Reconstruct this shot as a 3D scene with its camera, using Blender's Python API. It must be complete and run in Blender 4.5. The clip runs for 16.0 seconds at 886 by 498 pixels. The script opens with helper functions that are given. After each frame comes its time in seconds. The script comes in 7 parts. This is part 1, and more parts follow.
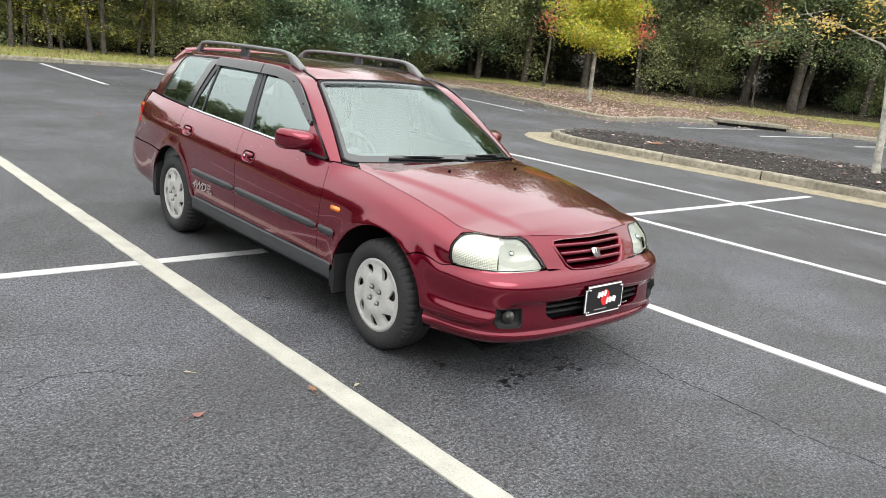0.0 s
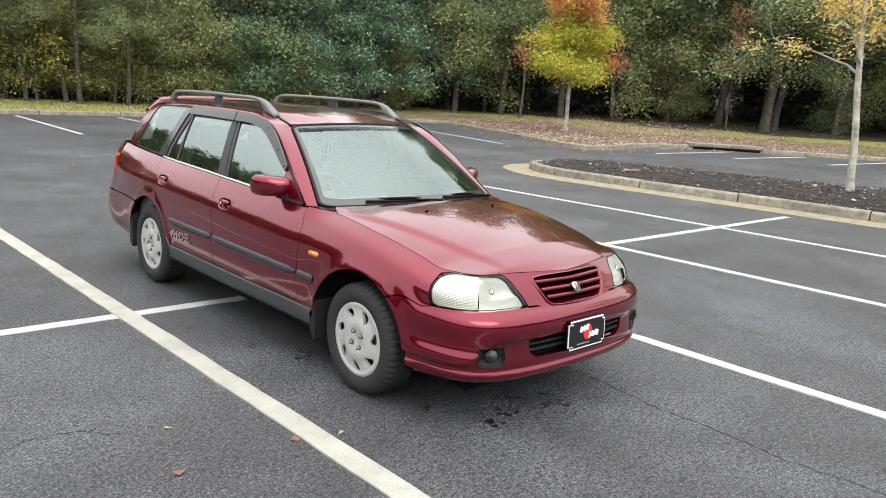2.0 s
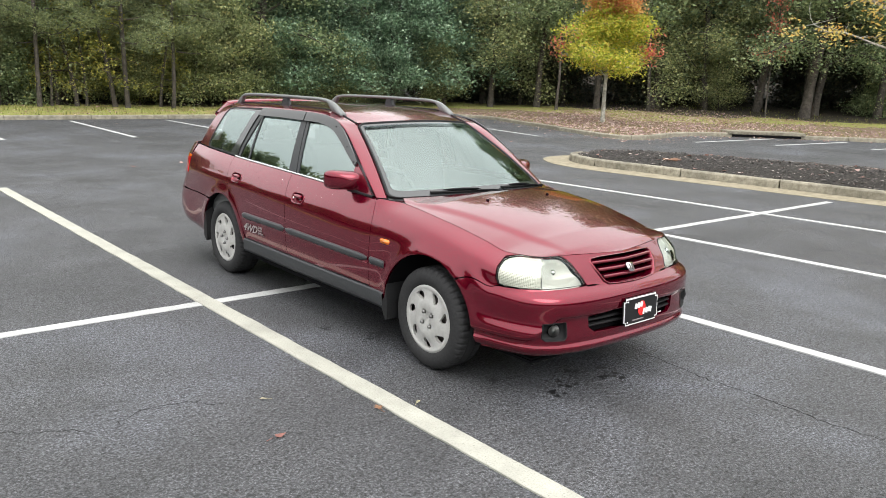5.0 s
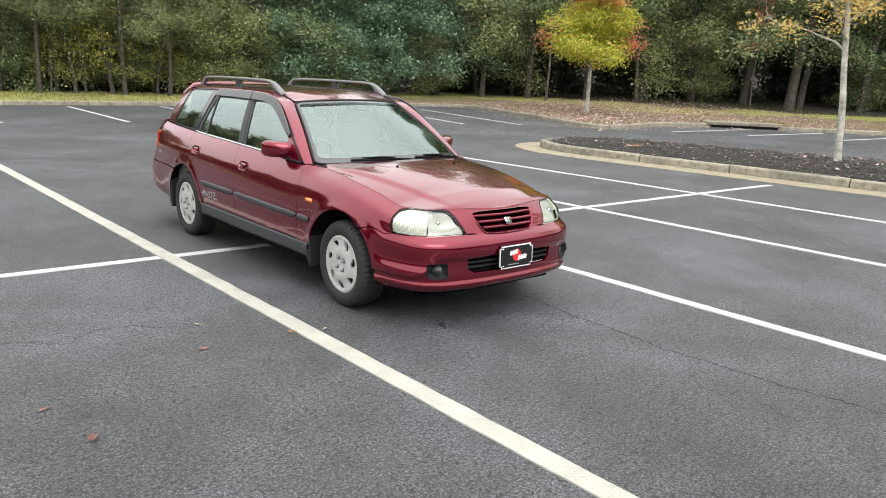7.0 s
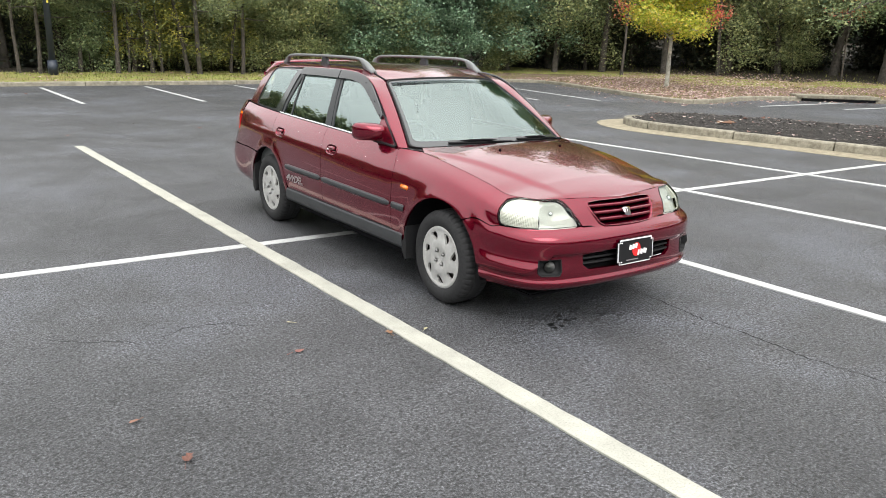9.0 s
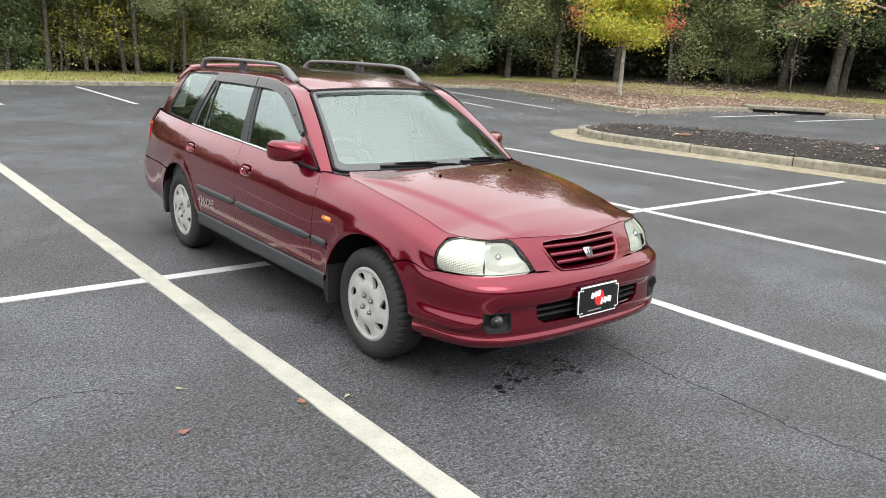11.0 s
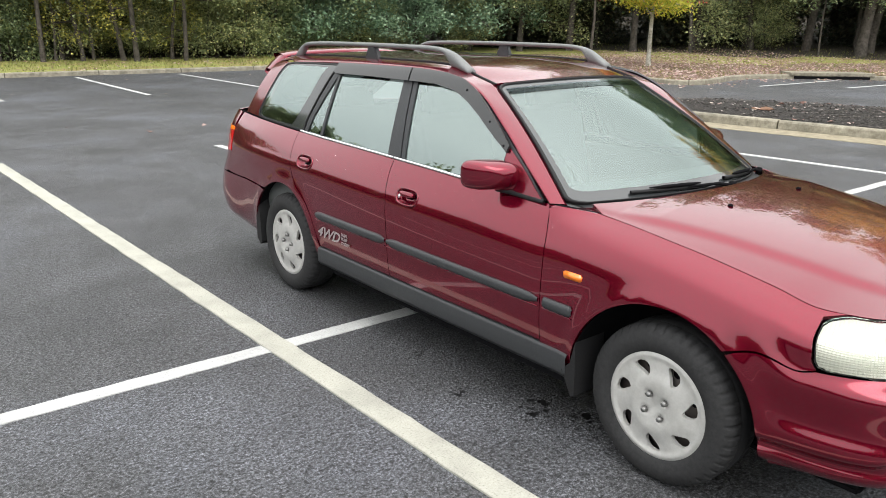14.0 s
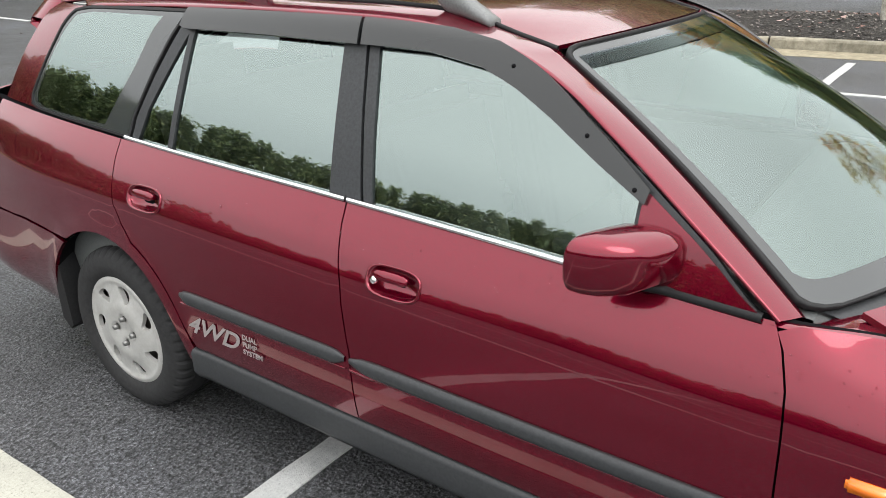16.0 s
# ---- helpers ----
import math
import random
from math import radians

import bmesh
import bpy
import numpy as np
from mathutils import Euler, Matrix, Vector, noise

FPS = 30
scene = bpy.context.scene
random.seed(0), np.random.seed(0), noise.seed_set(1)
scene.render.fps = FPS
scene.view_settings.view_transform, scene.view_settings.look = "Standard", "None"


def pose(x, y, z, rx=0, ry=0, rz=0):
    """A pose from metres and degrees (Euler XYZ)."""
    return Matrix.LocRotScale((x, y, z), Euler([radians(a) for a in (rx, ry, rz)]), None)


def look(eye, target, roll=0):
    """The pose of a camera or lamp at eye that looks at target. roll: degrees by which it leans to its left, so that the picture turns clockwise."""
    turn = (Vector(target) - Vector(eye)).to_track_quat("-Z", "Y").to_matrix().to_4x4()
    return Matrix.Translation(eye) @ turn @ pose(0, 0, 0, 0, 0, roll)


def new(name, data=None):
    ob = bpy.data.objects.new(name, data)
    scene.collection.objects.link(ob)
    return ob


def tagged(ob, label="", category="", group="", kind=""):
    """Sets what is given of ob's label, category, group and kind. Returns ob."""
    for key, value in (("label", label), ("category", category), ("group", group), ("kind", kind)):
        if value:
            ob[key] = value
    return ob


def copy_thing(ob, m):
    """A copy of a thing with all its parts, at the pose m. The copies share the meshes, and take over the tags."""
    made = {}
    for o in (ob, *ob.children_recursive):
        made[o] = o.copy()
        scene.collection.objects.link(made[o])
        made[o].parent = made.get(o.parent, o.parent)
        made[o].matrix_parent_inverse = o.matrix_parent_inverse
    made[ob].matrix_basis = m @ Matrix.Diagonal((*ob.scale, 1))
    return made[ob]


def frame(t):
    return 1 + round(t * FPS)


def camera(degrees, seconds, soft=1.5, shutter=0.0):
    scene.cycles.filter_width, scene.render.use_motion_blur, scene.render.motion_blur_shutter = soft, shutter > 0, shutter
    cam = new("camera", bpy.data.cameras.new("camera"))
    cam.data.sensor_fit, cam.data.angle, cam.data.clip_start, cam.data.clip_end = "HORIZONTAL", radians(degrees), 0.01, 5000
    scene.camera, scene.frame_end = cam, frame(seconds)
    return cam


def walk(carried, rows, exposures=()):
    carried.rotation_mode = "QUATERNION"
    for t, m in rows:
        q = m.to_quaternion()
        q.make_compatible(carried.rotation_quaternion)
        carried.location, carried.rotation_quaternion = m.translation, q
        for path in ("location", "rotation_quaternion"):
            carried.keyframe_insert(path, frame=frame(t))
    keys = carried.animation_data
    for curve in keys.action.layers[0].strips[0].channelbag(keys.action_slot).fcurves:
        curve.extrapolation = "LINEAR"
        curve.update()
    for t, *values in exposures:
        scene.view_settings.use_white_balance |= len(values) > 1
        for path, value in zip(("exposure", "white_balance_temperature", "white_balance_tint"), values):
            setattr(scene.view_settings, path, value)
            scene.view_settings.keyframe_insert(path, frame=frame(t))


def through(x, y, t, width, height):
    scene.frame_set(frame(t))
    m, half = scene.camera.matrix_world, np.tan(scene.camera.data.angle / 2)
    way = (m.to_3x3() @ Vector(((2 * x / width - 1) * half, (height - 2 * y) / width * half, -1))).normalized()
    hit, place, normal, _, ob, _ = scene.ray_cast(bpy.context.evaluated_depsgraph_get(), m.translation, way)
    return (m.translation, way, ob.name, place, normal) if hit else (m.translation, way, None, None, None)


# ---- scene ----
cam = camera(60.0, 16.0, soft=0.6)
PATH = [
    (0, (-3.142, -3.068, 1.593), (-1.841, -1.636, 1.086), 6.0),
    (0.5, (-3.128, -3.059, 1.59), (-1.811, -1.632, 1.112), 5.5),
    (1, (-3.119, -3.089, 1.629), (-1.78, -1.671, 1.187), 4.6),
    (1.5, (-3.083, -3.086, 1.627), (-1.737, -1.668, 1.204), 3.9),
    (2, (-3.108, -3.067, 1.628), (-1.769, -1.642, 1.208), 3.7),
    (2.5, (-3.103, -3.069, 1.627), (-1.773, -1.638, 1.2), 4.1),
    (3, (-3.106, -3.058, 1.626), (-1.785, -1.62, 1.192), 4.3),
    (3.5, (-3.14, -3.037, 1.638), (-1.826, -1.592, 1.208), 4.1),
    (4, (-3.235, -3.014, 1.636), (-1.923, -1.566, 1.21), 3.6),
    (6.3, (-3.613, -3.925, 1.66), (-2.409, -2.392, 1.213), 0.9),
    (6.5, (-3.606, -4.056, 1.645), (-2.412, -2.514, 1.203), 1.3),
    (7, (-3.532, -4.287, 1.621), (-2.274, -2.802, 1.162), 2.5),
    (7.5, (-3.572, -4.234, 1.637), (-2.352, -2.721, 1.163), 2.7),
    (8, (-3.654, -4.014, 1.633), (-2.543, -2.422, 1.154), 2.9),
    (8.5, (-3.655, -3.877, 1.634), (-2.569, -2.274, 1.133), 2.3),
    (9, (-3.457, -3.773, 1.604), (-2.34, -2.199, 1.08), 1.6),
    (9.2, (-3.349, -3.692, 1.61), (-2.22, -2.129, 1.079), 1.5),
    (11.3, (-2.873, -3.189, 1.62), (-1.65, -1.688, 1.118), 2.8),
    (11.5, (-2.859, -3.2, 1.615), (-1.634, -1.696, 1.127), 2.7),
    (12, (-2.852, -3.116, 1.638), (-1.629, -1.602, 1.176), 3.1),
    (12.5, (-2.948, -2.788, 1.641), (-1.736, -1.263, 1.185), 3.3),
    (13, (-2.896, -2.397, 1.567), (-1.7, -0.868, 1.087), 2.8),
    (13.5, (-2.883, -1.924, 1.579), (-1.687, -0.409, 1.057), 1.9),
    (14, (-2.935, -1.392, 1.586), (-1.711, 0.084, 1.016), 0.8),
    (14.5, (-2.736, -0.915, 1.552), (-1.457, 0.497, 0.943), -0.3),
    (15, (-2.617, -0.419, 1.553), (-1.262, 0.904, 0.909), -0.8),
    (15.5, (-2.416, -0.027, 1.585), (-0.97, 1.168, 0.892), -0.5),
    (16, (-2.09, 0.386, 1.568), (-0.584, 1.45, 0.793), -0.5),
]
walk(cam, [(t, look(eye, target, roll)) for t, eye, target, roll in PATH])

# ---- sky and light: an overcast autumn day ----
world = bpy.data.worlds.new("overcast_sky")
scene.world = world
world.use_nodes = True
wn, wl = world.node_tree.nodes, world.node_tree.links
sky = wn.new("ShaderNodeTexSky")
sky.sky_type = "NISHITA"
sky.sun_disc = False
sky.sun_elevation, sky.sun_rotation = radians(50), radians(198)
sky.air_density, sky.dust_density, sky.ozone_density = 1.0, 3.0, 1.0
cloud = wn.new("ShaderNodeHueSaturation")
cloud.inputs["Saturation"].default_value = 0.10
wl.new(sky.outputs["Color"], cloud.inputs["Color"])
deck = wn.new("ShaderNodeMix")
deck.data_type = "RGBA"
deck.inputs[0].default_value = 0.80
# the cloud deck is about three times brighter overhead than at the horizon
up = wn.new("ShaderNodeSeparateXYZ")
wl.new(wn.new("ShaderNodeTexCoord").outputs["Generated"], up.inputs[0])
shade = wn.new("ShaderNodeValToRGB")
shade.color_ramp.elements[0].position, shade.color_ramp.elements[0].color = 0.0, (0.40, 0.42, 0.43, 1)
shade.color_ramp.elements[1].position, shade.color_ramp.elements[1].color = 0.95, (1.30, 1.30, 1.285, 1)
shade.color_ramp.elements.new(0.27).color = (0.78, 0.79, 0.785, 1)
shade.color_ramp.elements.new(0.65).color = (0.90, 0.91, 0.90, 1)
wl.new(up.outputs["Z"], shade.inputs["Fac"])
bright = wn.new("ShaderNodeVectorMath")
bright.operation = "SCALE"
bright.inputs["Scale"].default_value = 10.1
wl.new(shade.outputs["Color"], bright.inputs[0])
wl.new(bright.outputs["Vector"], deck.inputs[7])
wl.new(cloud.outputs["Color"], deck.inputs[6])
wl.new(deck.outputs[2], wn["Background"].inputs["Color"])
wn["Background"].inputs["Strength"].default_value = 0.115

sun_data = bpy.data.lights.new("sun", "SUN")
sun_data.energy, sun_data.angle, sun_data.color = 0.55, radians(40), (1.0, 0.97, 0.92)
sun_lamp = new("sun", sun_data)
sun_lamp.matrix_world = look((-8, -25, 31), (0, 0, 0))
scene.view_settings.exposure = 1.33

# ---- materials ----
def mat(name, color=(0.5, 0.5, 0.5), rough=0.5, metal=0.0, **more):
    m = bpy.data.materials.new(name)
    m.use_nodes = True
    b = m.node_tree.nodes["Principled BSDF"]
    b.inputs["Base Color"].default_value = (*color, 1)
    b.inputs["Roughness"].default_value = rough
    b.inputs["Metallic"].default_value = metal
    for key, value in more.items():
        b.inputs[key.replace("_", " ")].default_value = value
    return m


def node(m, kind, **values):
    n = m.node_tree.nodes.new(kind)
    for key, value in values.items():
        n.inputs[key].default_value = value
    return n


def wire(m, a, b):
    m.node_tree.links.new(a, b)


def bsdf(m):
    return m.node_tree.nodes["Principled BSDF"]


def coords(m):
    """World-like coordinates: every large surface is modelled in world metres."""
    return node(m, "ShaderNodeTexCoord").outputs["Object"]


def noise_of(m, scale, detail=4.0, rough=0.55, vec=None):
    n = node(m, "ShaderNodeTexNoise", Scale=scale, Detail=detail, Roughness=rough)
    wire(m, vec or coords(m), n.inputs["Vector"])
    return n.outputs["Fac"]


def ramp_of(m, fac, stops):
    r = m.node_tree.nodes.new("ShaderNodeValToRGB")
    wire(m, fac, r.inputs["Fac"])
    while len(r.color_ramp.elements) < len(stops):
        r.color_ramp.elements.new(0.5)
    for e, (p, c) in zip(r.color_ramp.elements, stops):
        e.position, e.color = p, (*c, 1) if len(c) == 3 else c
    return r.outputs["Color"]


def mixed(m, fac, a, b, mode="MIX"):
    n = m.node_tree.nodes.new("ShaderNodeMix")
    n.data_type, n.blend_type = "RGBA", mode
    if isinstance(fac, float):
        n.inputs[0].default_value = fac
    else:
        wire(m, fac, n.inputs[0])
    for k, c in ((6, a), (7, b)):
        if isinstance(c, tuple):
            n.inputs[k].default_value = (*c, 1)
        else:
            wire(m, c, n.inputs[k])
    return n.outputs[2]


def bump_of(m, height, strength=0.3, distance=0.01):
    n = node(m, "ShaderNodeBump", Strength=strength, Distance=distance)
    wire(m, height, n.inputs["Height"])
    wire(m, n.outputs["Normal"], bsdf(m).inputs["Normal"])


def grey(v):
    return (v, v, v)


def asphalt():
    m = mat("asphalt", rough=0.6)
    grain = noise_of(m, 210, 4, 0.75)
    grit = noise_of(m, 75, 5, 0.8)
    stones = m.node_tree.nodes.new("ShaderNodeTexVoronoi")
    stones.inputs["Scale"].default_value = 85
    wire(m, coords(m), stones.inputs["Vector"])
    broad = noise_of(m, 0.5, 5, 0.62)
    seal = noise_of(m, 2.3, 5, 0.65)
    fine = ramp_of(m, grain, [(0.32, (0.020, 0.0205, 0.0225)), (0.5, (0.050, 0.051, 0.0555)), (0.68, (0.135, 0.137, 0.145))])
    mid = ramp_of(m, grit, [(0.40, grey(0.10)), (0.5, grey(0.86)), (0.62, grey(2.4))])
    fleck = ramp_of(m, noise_of(m, 34, 4, 0.7), [(0.37, grey(0.28)), (0.45, grey(1.0)), (0.68, grey(1.4))])
    mid = mixed(m, 1.0, mid, fleck, "MULTIPLY")
    wide = ramp_of(m, broad, [(0.34, (0.70, 0.70, 0.70)), (0.5, (1.0, 1.0, 1.0)), (0.66, (1.42, 1.46, 1.55))])
    streak = ramp_of(m, seal, [(0.33, grey(0.80)), (0.5, grey(1.0)), (0.67, grey(1.2))])
    col = mixed(m, 1.0, mixed(m, 1.0, mixed(m, 1.0, fine, mid, "MULTIPLY"), wide, "MULTIPLY"), streak, "MULTIPLY")
    wire(m, col, bsdf(m).inputs["Base Color"])
    wire(m, ramp_of(m, seal, [(0.3, grey(0.46)), (0.7, grey(0.66))]), bsdf(m).inputs["Roughness"])
    h = mixed(m, 0.5, stones.outputs["Distance"], grit)
    bump_of(m, h, 1.0, 0.012)
    return m


def line_paint(name, color, wear):
    m = mat(name, rough=0.7)
    chips = noise_of(m, 110, 6, 0.78)
    patches = noise_of(m, 5, 3, 0.6)
    spots = ramp_of(m, chips, [(wear, tuple(v * 0.35 for v in color)), (wear + 0.10, tuple(v * 0.86 for v in color)), (wear + 0.26, color)])
    dirt = ramp_of(m, patches, [(0.3, grey(0.78)), (0.65, grey(1.0))])
    wire(m, mixed(m, 1.0, spots, dirt, "MULTIPLY"), bsdf(m).inputs["Base Color"])
    bump_of(m, noise_of(m, 230, 3, 0.7), 0.45, 0.005)
    return m


def concrete():
    m = mat("kerb_concrete", rough=0.85)
    a = ramp_of(m, noise_of(m, 9, 5, 0.7), [(0.3, (0.15, 0.135, 0.10)), (0.55, (0.29, 0.265, 0.205)), (0.75, (0.40, 0.375, 0.30))])
    b = ramp_of(m, noise_of(m, 1.3, 3, 0.6), [(0.35, grey(0.7)), (0.65, grey(1.0))])
    wire(m, mixed(m, 1.0, a, b, "MULTIPLY"), bsdf(m).inputs["Base Color"])
    bump_of(m, noise_of(m, 60, 5, 0.7), 0.5, 0.01)
    return m


def speckled(name, stops, scale, rough=0.9, bump=0.6, dist=0.03, broad=None):
    m = mat(name, rough=rough)
    f = noise_of(m, scale, 6, 0.72)
    col = ramp_of(m, f, stops)
    if broad:
        col = mixed(m, ramp_of(m, noise_of(m, broad[0], 4, 0.6), [(0.42, grey(0.0)), (0.6, grey(1.0))]), col, broad[1])
    wire(m, col, bsdf(m).inputs["Base Color"])
    bump_of(m, f, bump, dist)
    return m


def foliage(name, stops, rough=0.5, through=0.25):
    """Leaves: each one takes its own tone."""
    m = mat(name, rough=rough)
    geo = m.node_tree.nodes.new("ShaderNodeNewGeometry")
    col = ramp_of(m, geo.outputs["Random Per Island"], stops)
    wire(m, col, bsdf(m).inputs["Base Color"])
    thin = m.node_tree.nodes.new("ShaderNodeBsdfTranslucent")
    wire(m, col, thin.inputs["Color"])
    mix = node(m, "ShaderNodeMixShader", Fac=through)
    wire(m, bsdf(m).outputs[0], mix.inputs[1])
    wire(m, thin.outputs[0], mix.inputs[2])
    wire(m, mix.outputs[0], m.node_tree.nodes["Material Output"].inputs["Surface"])
    return m


def bark(name, dark, light):
    m = mat(name, rough=0.9)
    f = noise_of(m, 7, 6, 0.7)
    wire(m, ramp_of(m, f, [(0.35, dark), (0.65, light)]), bsdf(m).inputs["Base Color"])
    bump_of(m, noise_of(m, 16, 5, 0.7), 0.7, 0.03)
    return m


def car_paint():
    m = mat("red_pearl_paint", (0.158, 0.0006, 0.0145), 0.20, 0.72, Coat_Weight=1.0, Coat_Roughness=0.003, Coat_IOR=1.52, Specular_IOR_Level=0.10)
    flake = ramp_of(m, noise_of(m, 900, 2, 0.6), [(0.3, (0.140, 0.0005, 0.0127)), (0.7, (0.176, 0.0008, 0.0164))])
    wire(m, flake, bsdf(m).inputs["Base Color"])
    return m


def rubbery(name, color, rough, scale=120, strength=0.25):
    m = mat(name, color, rough)
    f = noise_of(m, scale, 4, 0.7)
    wire(m, ramp_of(m, f, [(0.3, tuple(c * 0.75 for c in color)), (0.7, tuple(c * 1.25 for c in color))]), bsdf(m).inputs["Base Color"])
    bump_of(m, f, strength, 0.002)
    return m


def glass(name, tint, rough=0.0, ior=2.35):
    m = mat(name, tint, rough, 0.0, IOR=1.5)
    nt = m.node_tree
    clear = nt.nodes.new("ShaderNodeBsdfTransparent")
    clear.inputs["Color"].default_value = (*tint, 1)
    gloss = nt.nodes.new("ShaderNodeBsdfGlossy")
    gloss.inputs["Roughness"].default_value = rough
    gloss.inputs["Color"].default_value = (0.84, 0.98, 0.95, 1)
    fres = node(m, "ShaderNodeFresnel", IOR=ior)
    mix = nt.nodes.new("ShaderNodeMixShader")
    wire(m, fres.outputs[0], mix.inputs[0])
    wire(m, clear.outputs[0], mix.inputs[1])
    wire(m, gloss.outputs[0], mix.inputs[2])
    wire(m, mix.outputs[0], nt.nodes["Material Output"].inputs["Surface"])
    return m


M_ASPHALT = asphalt()
M_CREAM = line_paint("cream_line_paint", (0.425, 0.42, 0.365), 0.33)
M_WHITE = line_paint("white_line_paint", (0.50, 0.505, 0.50), 0.32)
M_KERB = concrete()
M_GUTTER = speckled("gutter_concrete", [(0.3, (0.16, 0.135, 0.09)), (0.6, (0.29, 0.255, 0.18)), (0.8, (0.38, 0.34, 0.26))], 7, 0.9, 0.3, 0.008)
M_GRASS = speckled("autumn_grass", [(0.3, (0.08, 0.10, 0.022)), (0.5, (0.24, 0.265, 0.06)), (0.7, (0.44, 0.43, 0.13))], 28, 0.95, 0.8, 0.05, (0.9, (0.25, 0.20, 0.08)))
M_LITTER = speckled("leaf_litter", [(0.3, (0.05, 0.034, 0.026)), (0.5, (0.18, 0.118, 0.092)), (0.7, (0.33, 0.235, 0.20))], 22, 0.95, 0.8, 0.05, (0.8, (0.12, 0.10, 0.035)))
# earth and leaf litter, its colour lowered to hold the shade under the trees
M_FLOOR = speckled("shade_dark_forest_floor", [(0.3, (0.010, 0.008, 0.005)), (0.55, (0.035, 0.026, 0.015)), (0.75, (0.08, 0.055, 0.03))], 6, 0.95, 0.7, 0.08)
M_MULCH = speckled("dark_mulch", [(0.3, (0.008, 0.007, 0.006)), (0.5, (0.032, 0.028, 0.025)), (0.68, (0.085, 0.075, 0.066)), (0.8, (0.16, 0.14, 0.12))], 34, 0.9, 1.0, 0.05)
M_CHIP = foliage("mulch_chips", [(0.0, (0.018, 0.016, 0.015)), (0.5, (0.060, 0.053, 0.050)), (0.85, (0.13, 0.115, 0.105)), (0.95, (0.22, 0.19, 0.175)), (1.0, (0.42, 0.38, 0.35))], 0.8, 0.0)
M_FALLEN = foliage("fallen_leaves", [(0.0, (0.13, 0.065, 0.050)), (0.4, (0.31, 0.19, 0.165)), (0.7, (0.46, 0.33, 0.30)), (0.9, (0.56, 0.45, 0.41)), (1.0, (0.50, 0.36, 0.20))], 0.75, 0.1)
M_BLADES = foliage("grass_blades", [(0.0, (0.08, 0.11, 0.02)), (0.6, (0.24, 0.26, 0.06)), (1.0, (0.44, 0.40, 0.13))], 0.7, 0.3)
M_CRACK = mat("crack_shadow", (0.012, 0.012, 0.012), 0.9)
M_CLAY = speckled("red_clay", [(0.3, (0.10, 0.055, 0.035)), (0.7, (0.27, 0.145, 0.09))], 40, 0.95, 0.6, 0.02)
M_OIL = mat("oil_stain", (0.008, 0.008, 0.009), 0.35)
M_PAINT = car_paint()
M_TRIM = rubbery("satin_black_trim", (0.033, 0.035, 0.038), 0.42)
M_RAIL = rubbery("satin_grey_rail", (0.13, 0.135, 0.135), 0.36, 200, 0.1)
M_RUBBER = rubbery("black_rubber", (0.013, 0.013, 0.014), 0.62)
M_TYRE = rubbery("tyre_rubber", (0.027, 0.027, 0.028), 0.75, 60, 0.3)
M_VISOR = mat("smoked_visor", (0.018, 0.019, 0.020), 0.25, 0.0, Coat_Weight=0.2, Coat_Roughness=0.1)
M_DARK = mat("matt_black_plastic", (0.010, 0.010, 0.011), 0.75)
M_CHROME = mat("chrome", (0.80, 0.81, 0.82), 0.12, 1.0)
M_CAP = speckled("silver_hubcap", [(0.3, (0.42, 0.415, 0.40)), (0.7, (0.53, 0.525, 0.51))], 30, 0.42, 0.06, 0.003)
bsdf(M_CAP).inputs["Metallic"].default_value = 0.35
M_STEEL = mat("dull_steel", (0.085, 0.072, 0.066), 0.6, 0.3)
M_NUT = mat("bright_nut_steel", (0.22, 0.22, 0.215), 0.4, 0.7)
M_GLASS = glass("tinted_window_glass", (0.70, 0.80, 0.77), 0.0, 3.2)
M_SCREEN = glass("windscreen_glass", (0.76, 0.90, 0.87), 0.0, 2.5)
M_SHADE = glass("shaded_glass_band", (0.50, 0.53, 0.60), 0.0, 1.25)
M_LENS = glass("lamp_glass", (0.93, 0.94, 0.92), 0.02, 1.4)
M_REFLECTOR = mat("lamp_reflector", (0.54, 0.54, 0.50), 0.3, 0.12)
M_CREAMLENS = mat("yellowed_lamp_lens", (0.68, 0.665, 0.59), 0.2, 0.15, Coat_Weight=0.6)
M_AMBER = mat("amber_lens", (0.85, 0.20, 0.012), 0.18, 0.0, Coat_Weight=0.8)
M_REDLENS = mat("red_lens", (0.50, 0.012, 0.012), 0.15, 0.0, Coat_Weight=0.8)
M_FRIT = mat("black_glass_band", (0.035, 0.038, 0.040), 0.07, 0.0, IOR=1.7)
M_SEAT = rubbery("grey_seat_cloth", (0.16, 0.165, 0.165), 0.9, 200, 0.3)
M_CABIN = rubbery("grey_cabin_plastic", (0.09, 0.095, 0.095), 0.7, 150, 0.15)
M_HEADLINER = rubbery("pale_headliner", (0.42, 0.42, 0.40), 0.9, 150, 0.1)
for dull, level in ((M_TRIM, 0.35), (M_RUBBER, 0.25), (M_TYRE, 0.2), (M_DARK, 0.0)):
    bsdf(dull).inputs["Specular IOR Level"].default_value = level
M_PLATE = mat("black_plate", (0.006, 0.006, 0.007), 0.3)
M_PLATEWHITE = mat("plate_white", (0.75, 0.75, 0.75), 0.4)
M_PLATERED = mat("plate_red", (0.62, 0.02, 0.02), 0.4)
M_DECAL = mat("silver_decal", (0.36, 0.33, 0.33), 0.35, 0.4)
M_BARK = bark("brown_bark", (0.030, 0.025, 0.020), (0.11, 0.095, 0.08))
M_PALEBARK = bark("pale_grey_bark", (0.20, 0.19, 0.16), (0.52, 0.50, 0.44))
M_CREAMTAG = mat("yellow_tag", (0.75, 0.62, 0.08), 0.5)
M_LAMPPOST = mat("black_lamp_post", (0.020, 0.027, 0.042), 0.4)

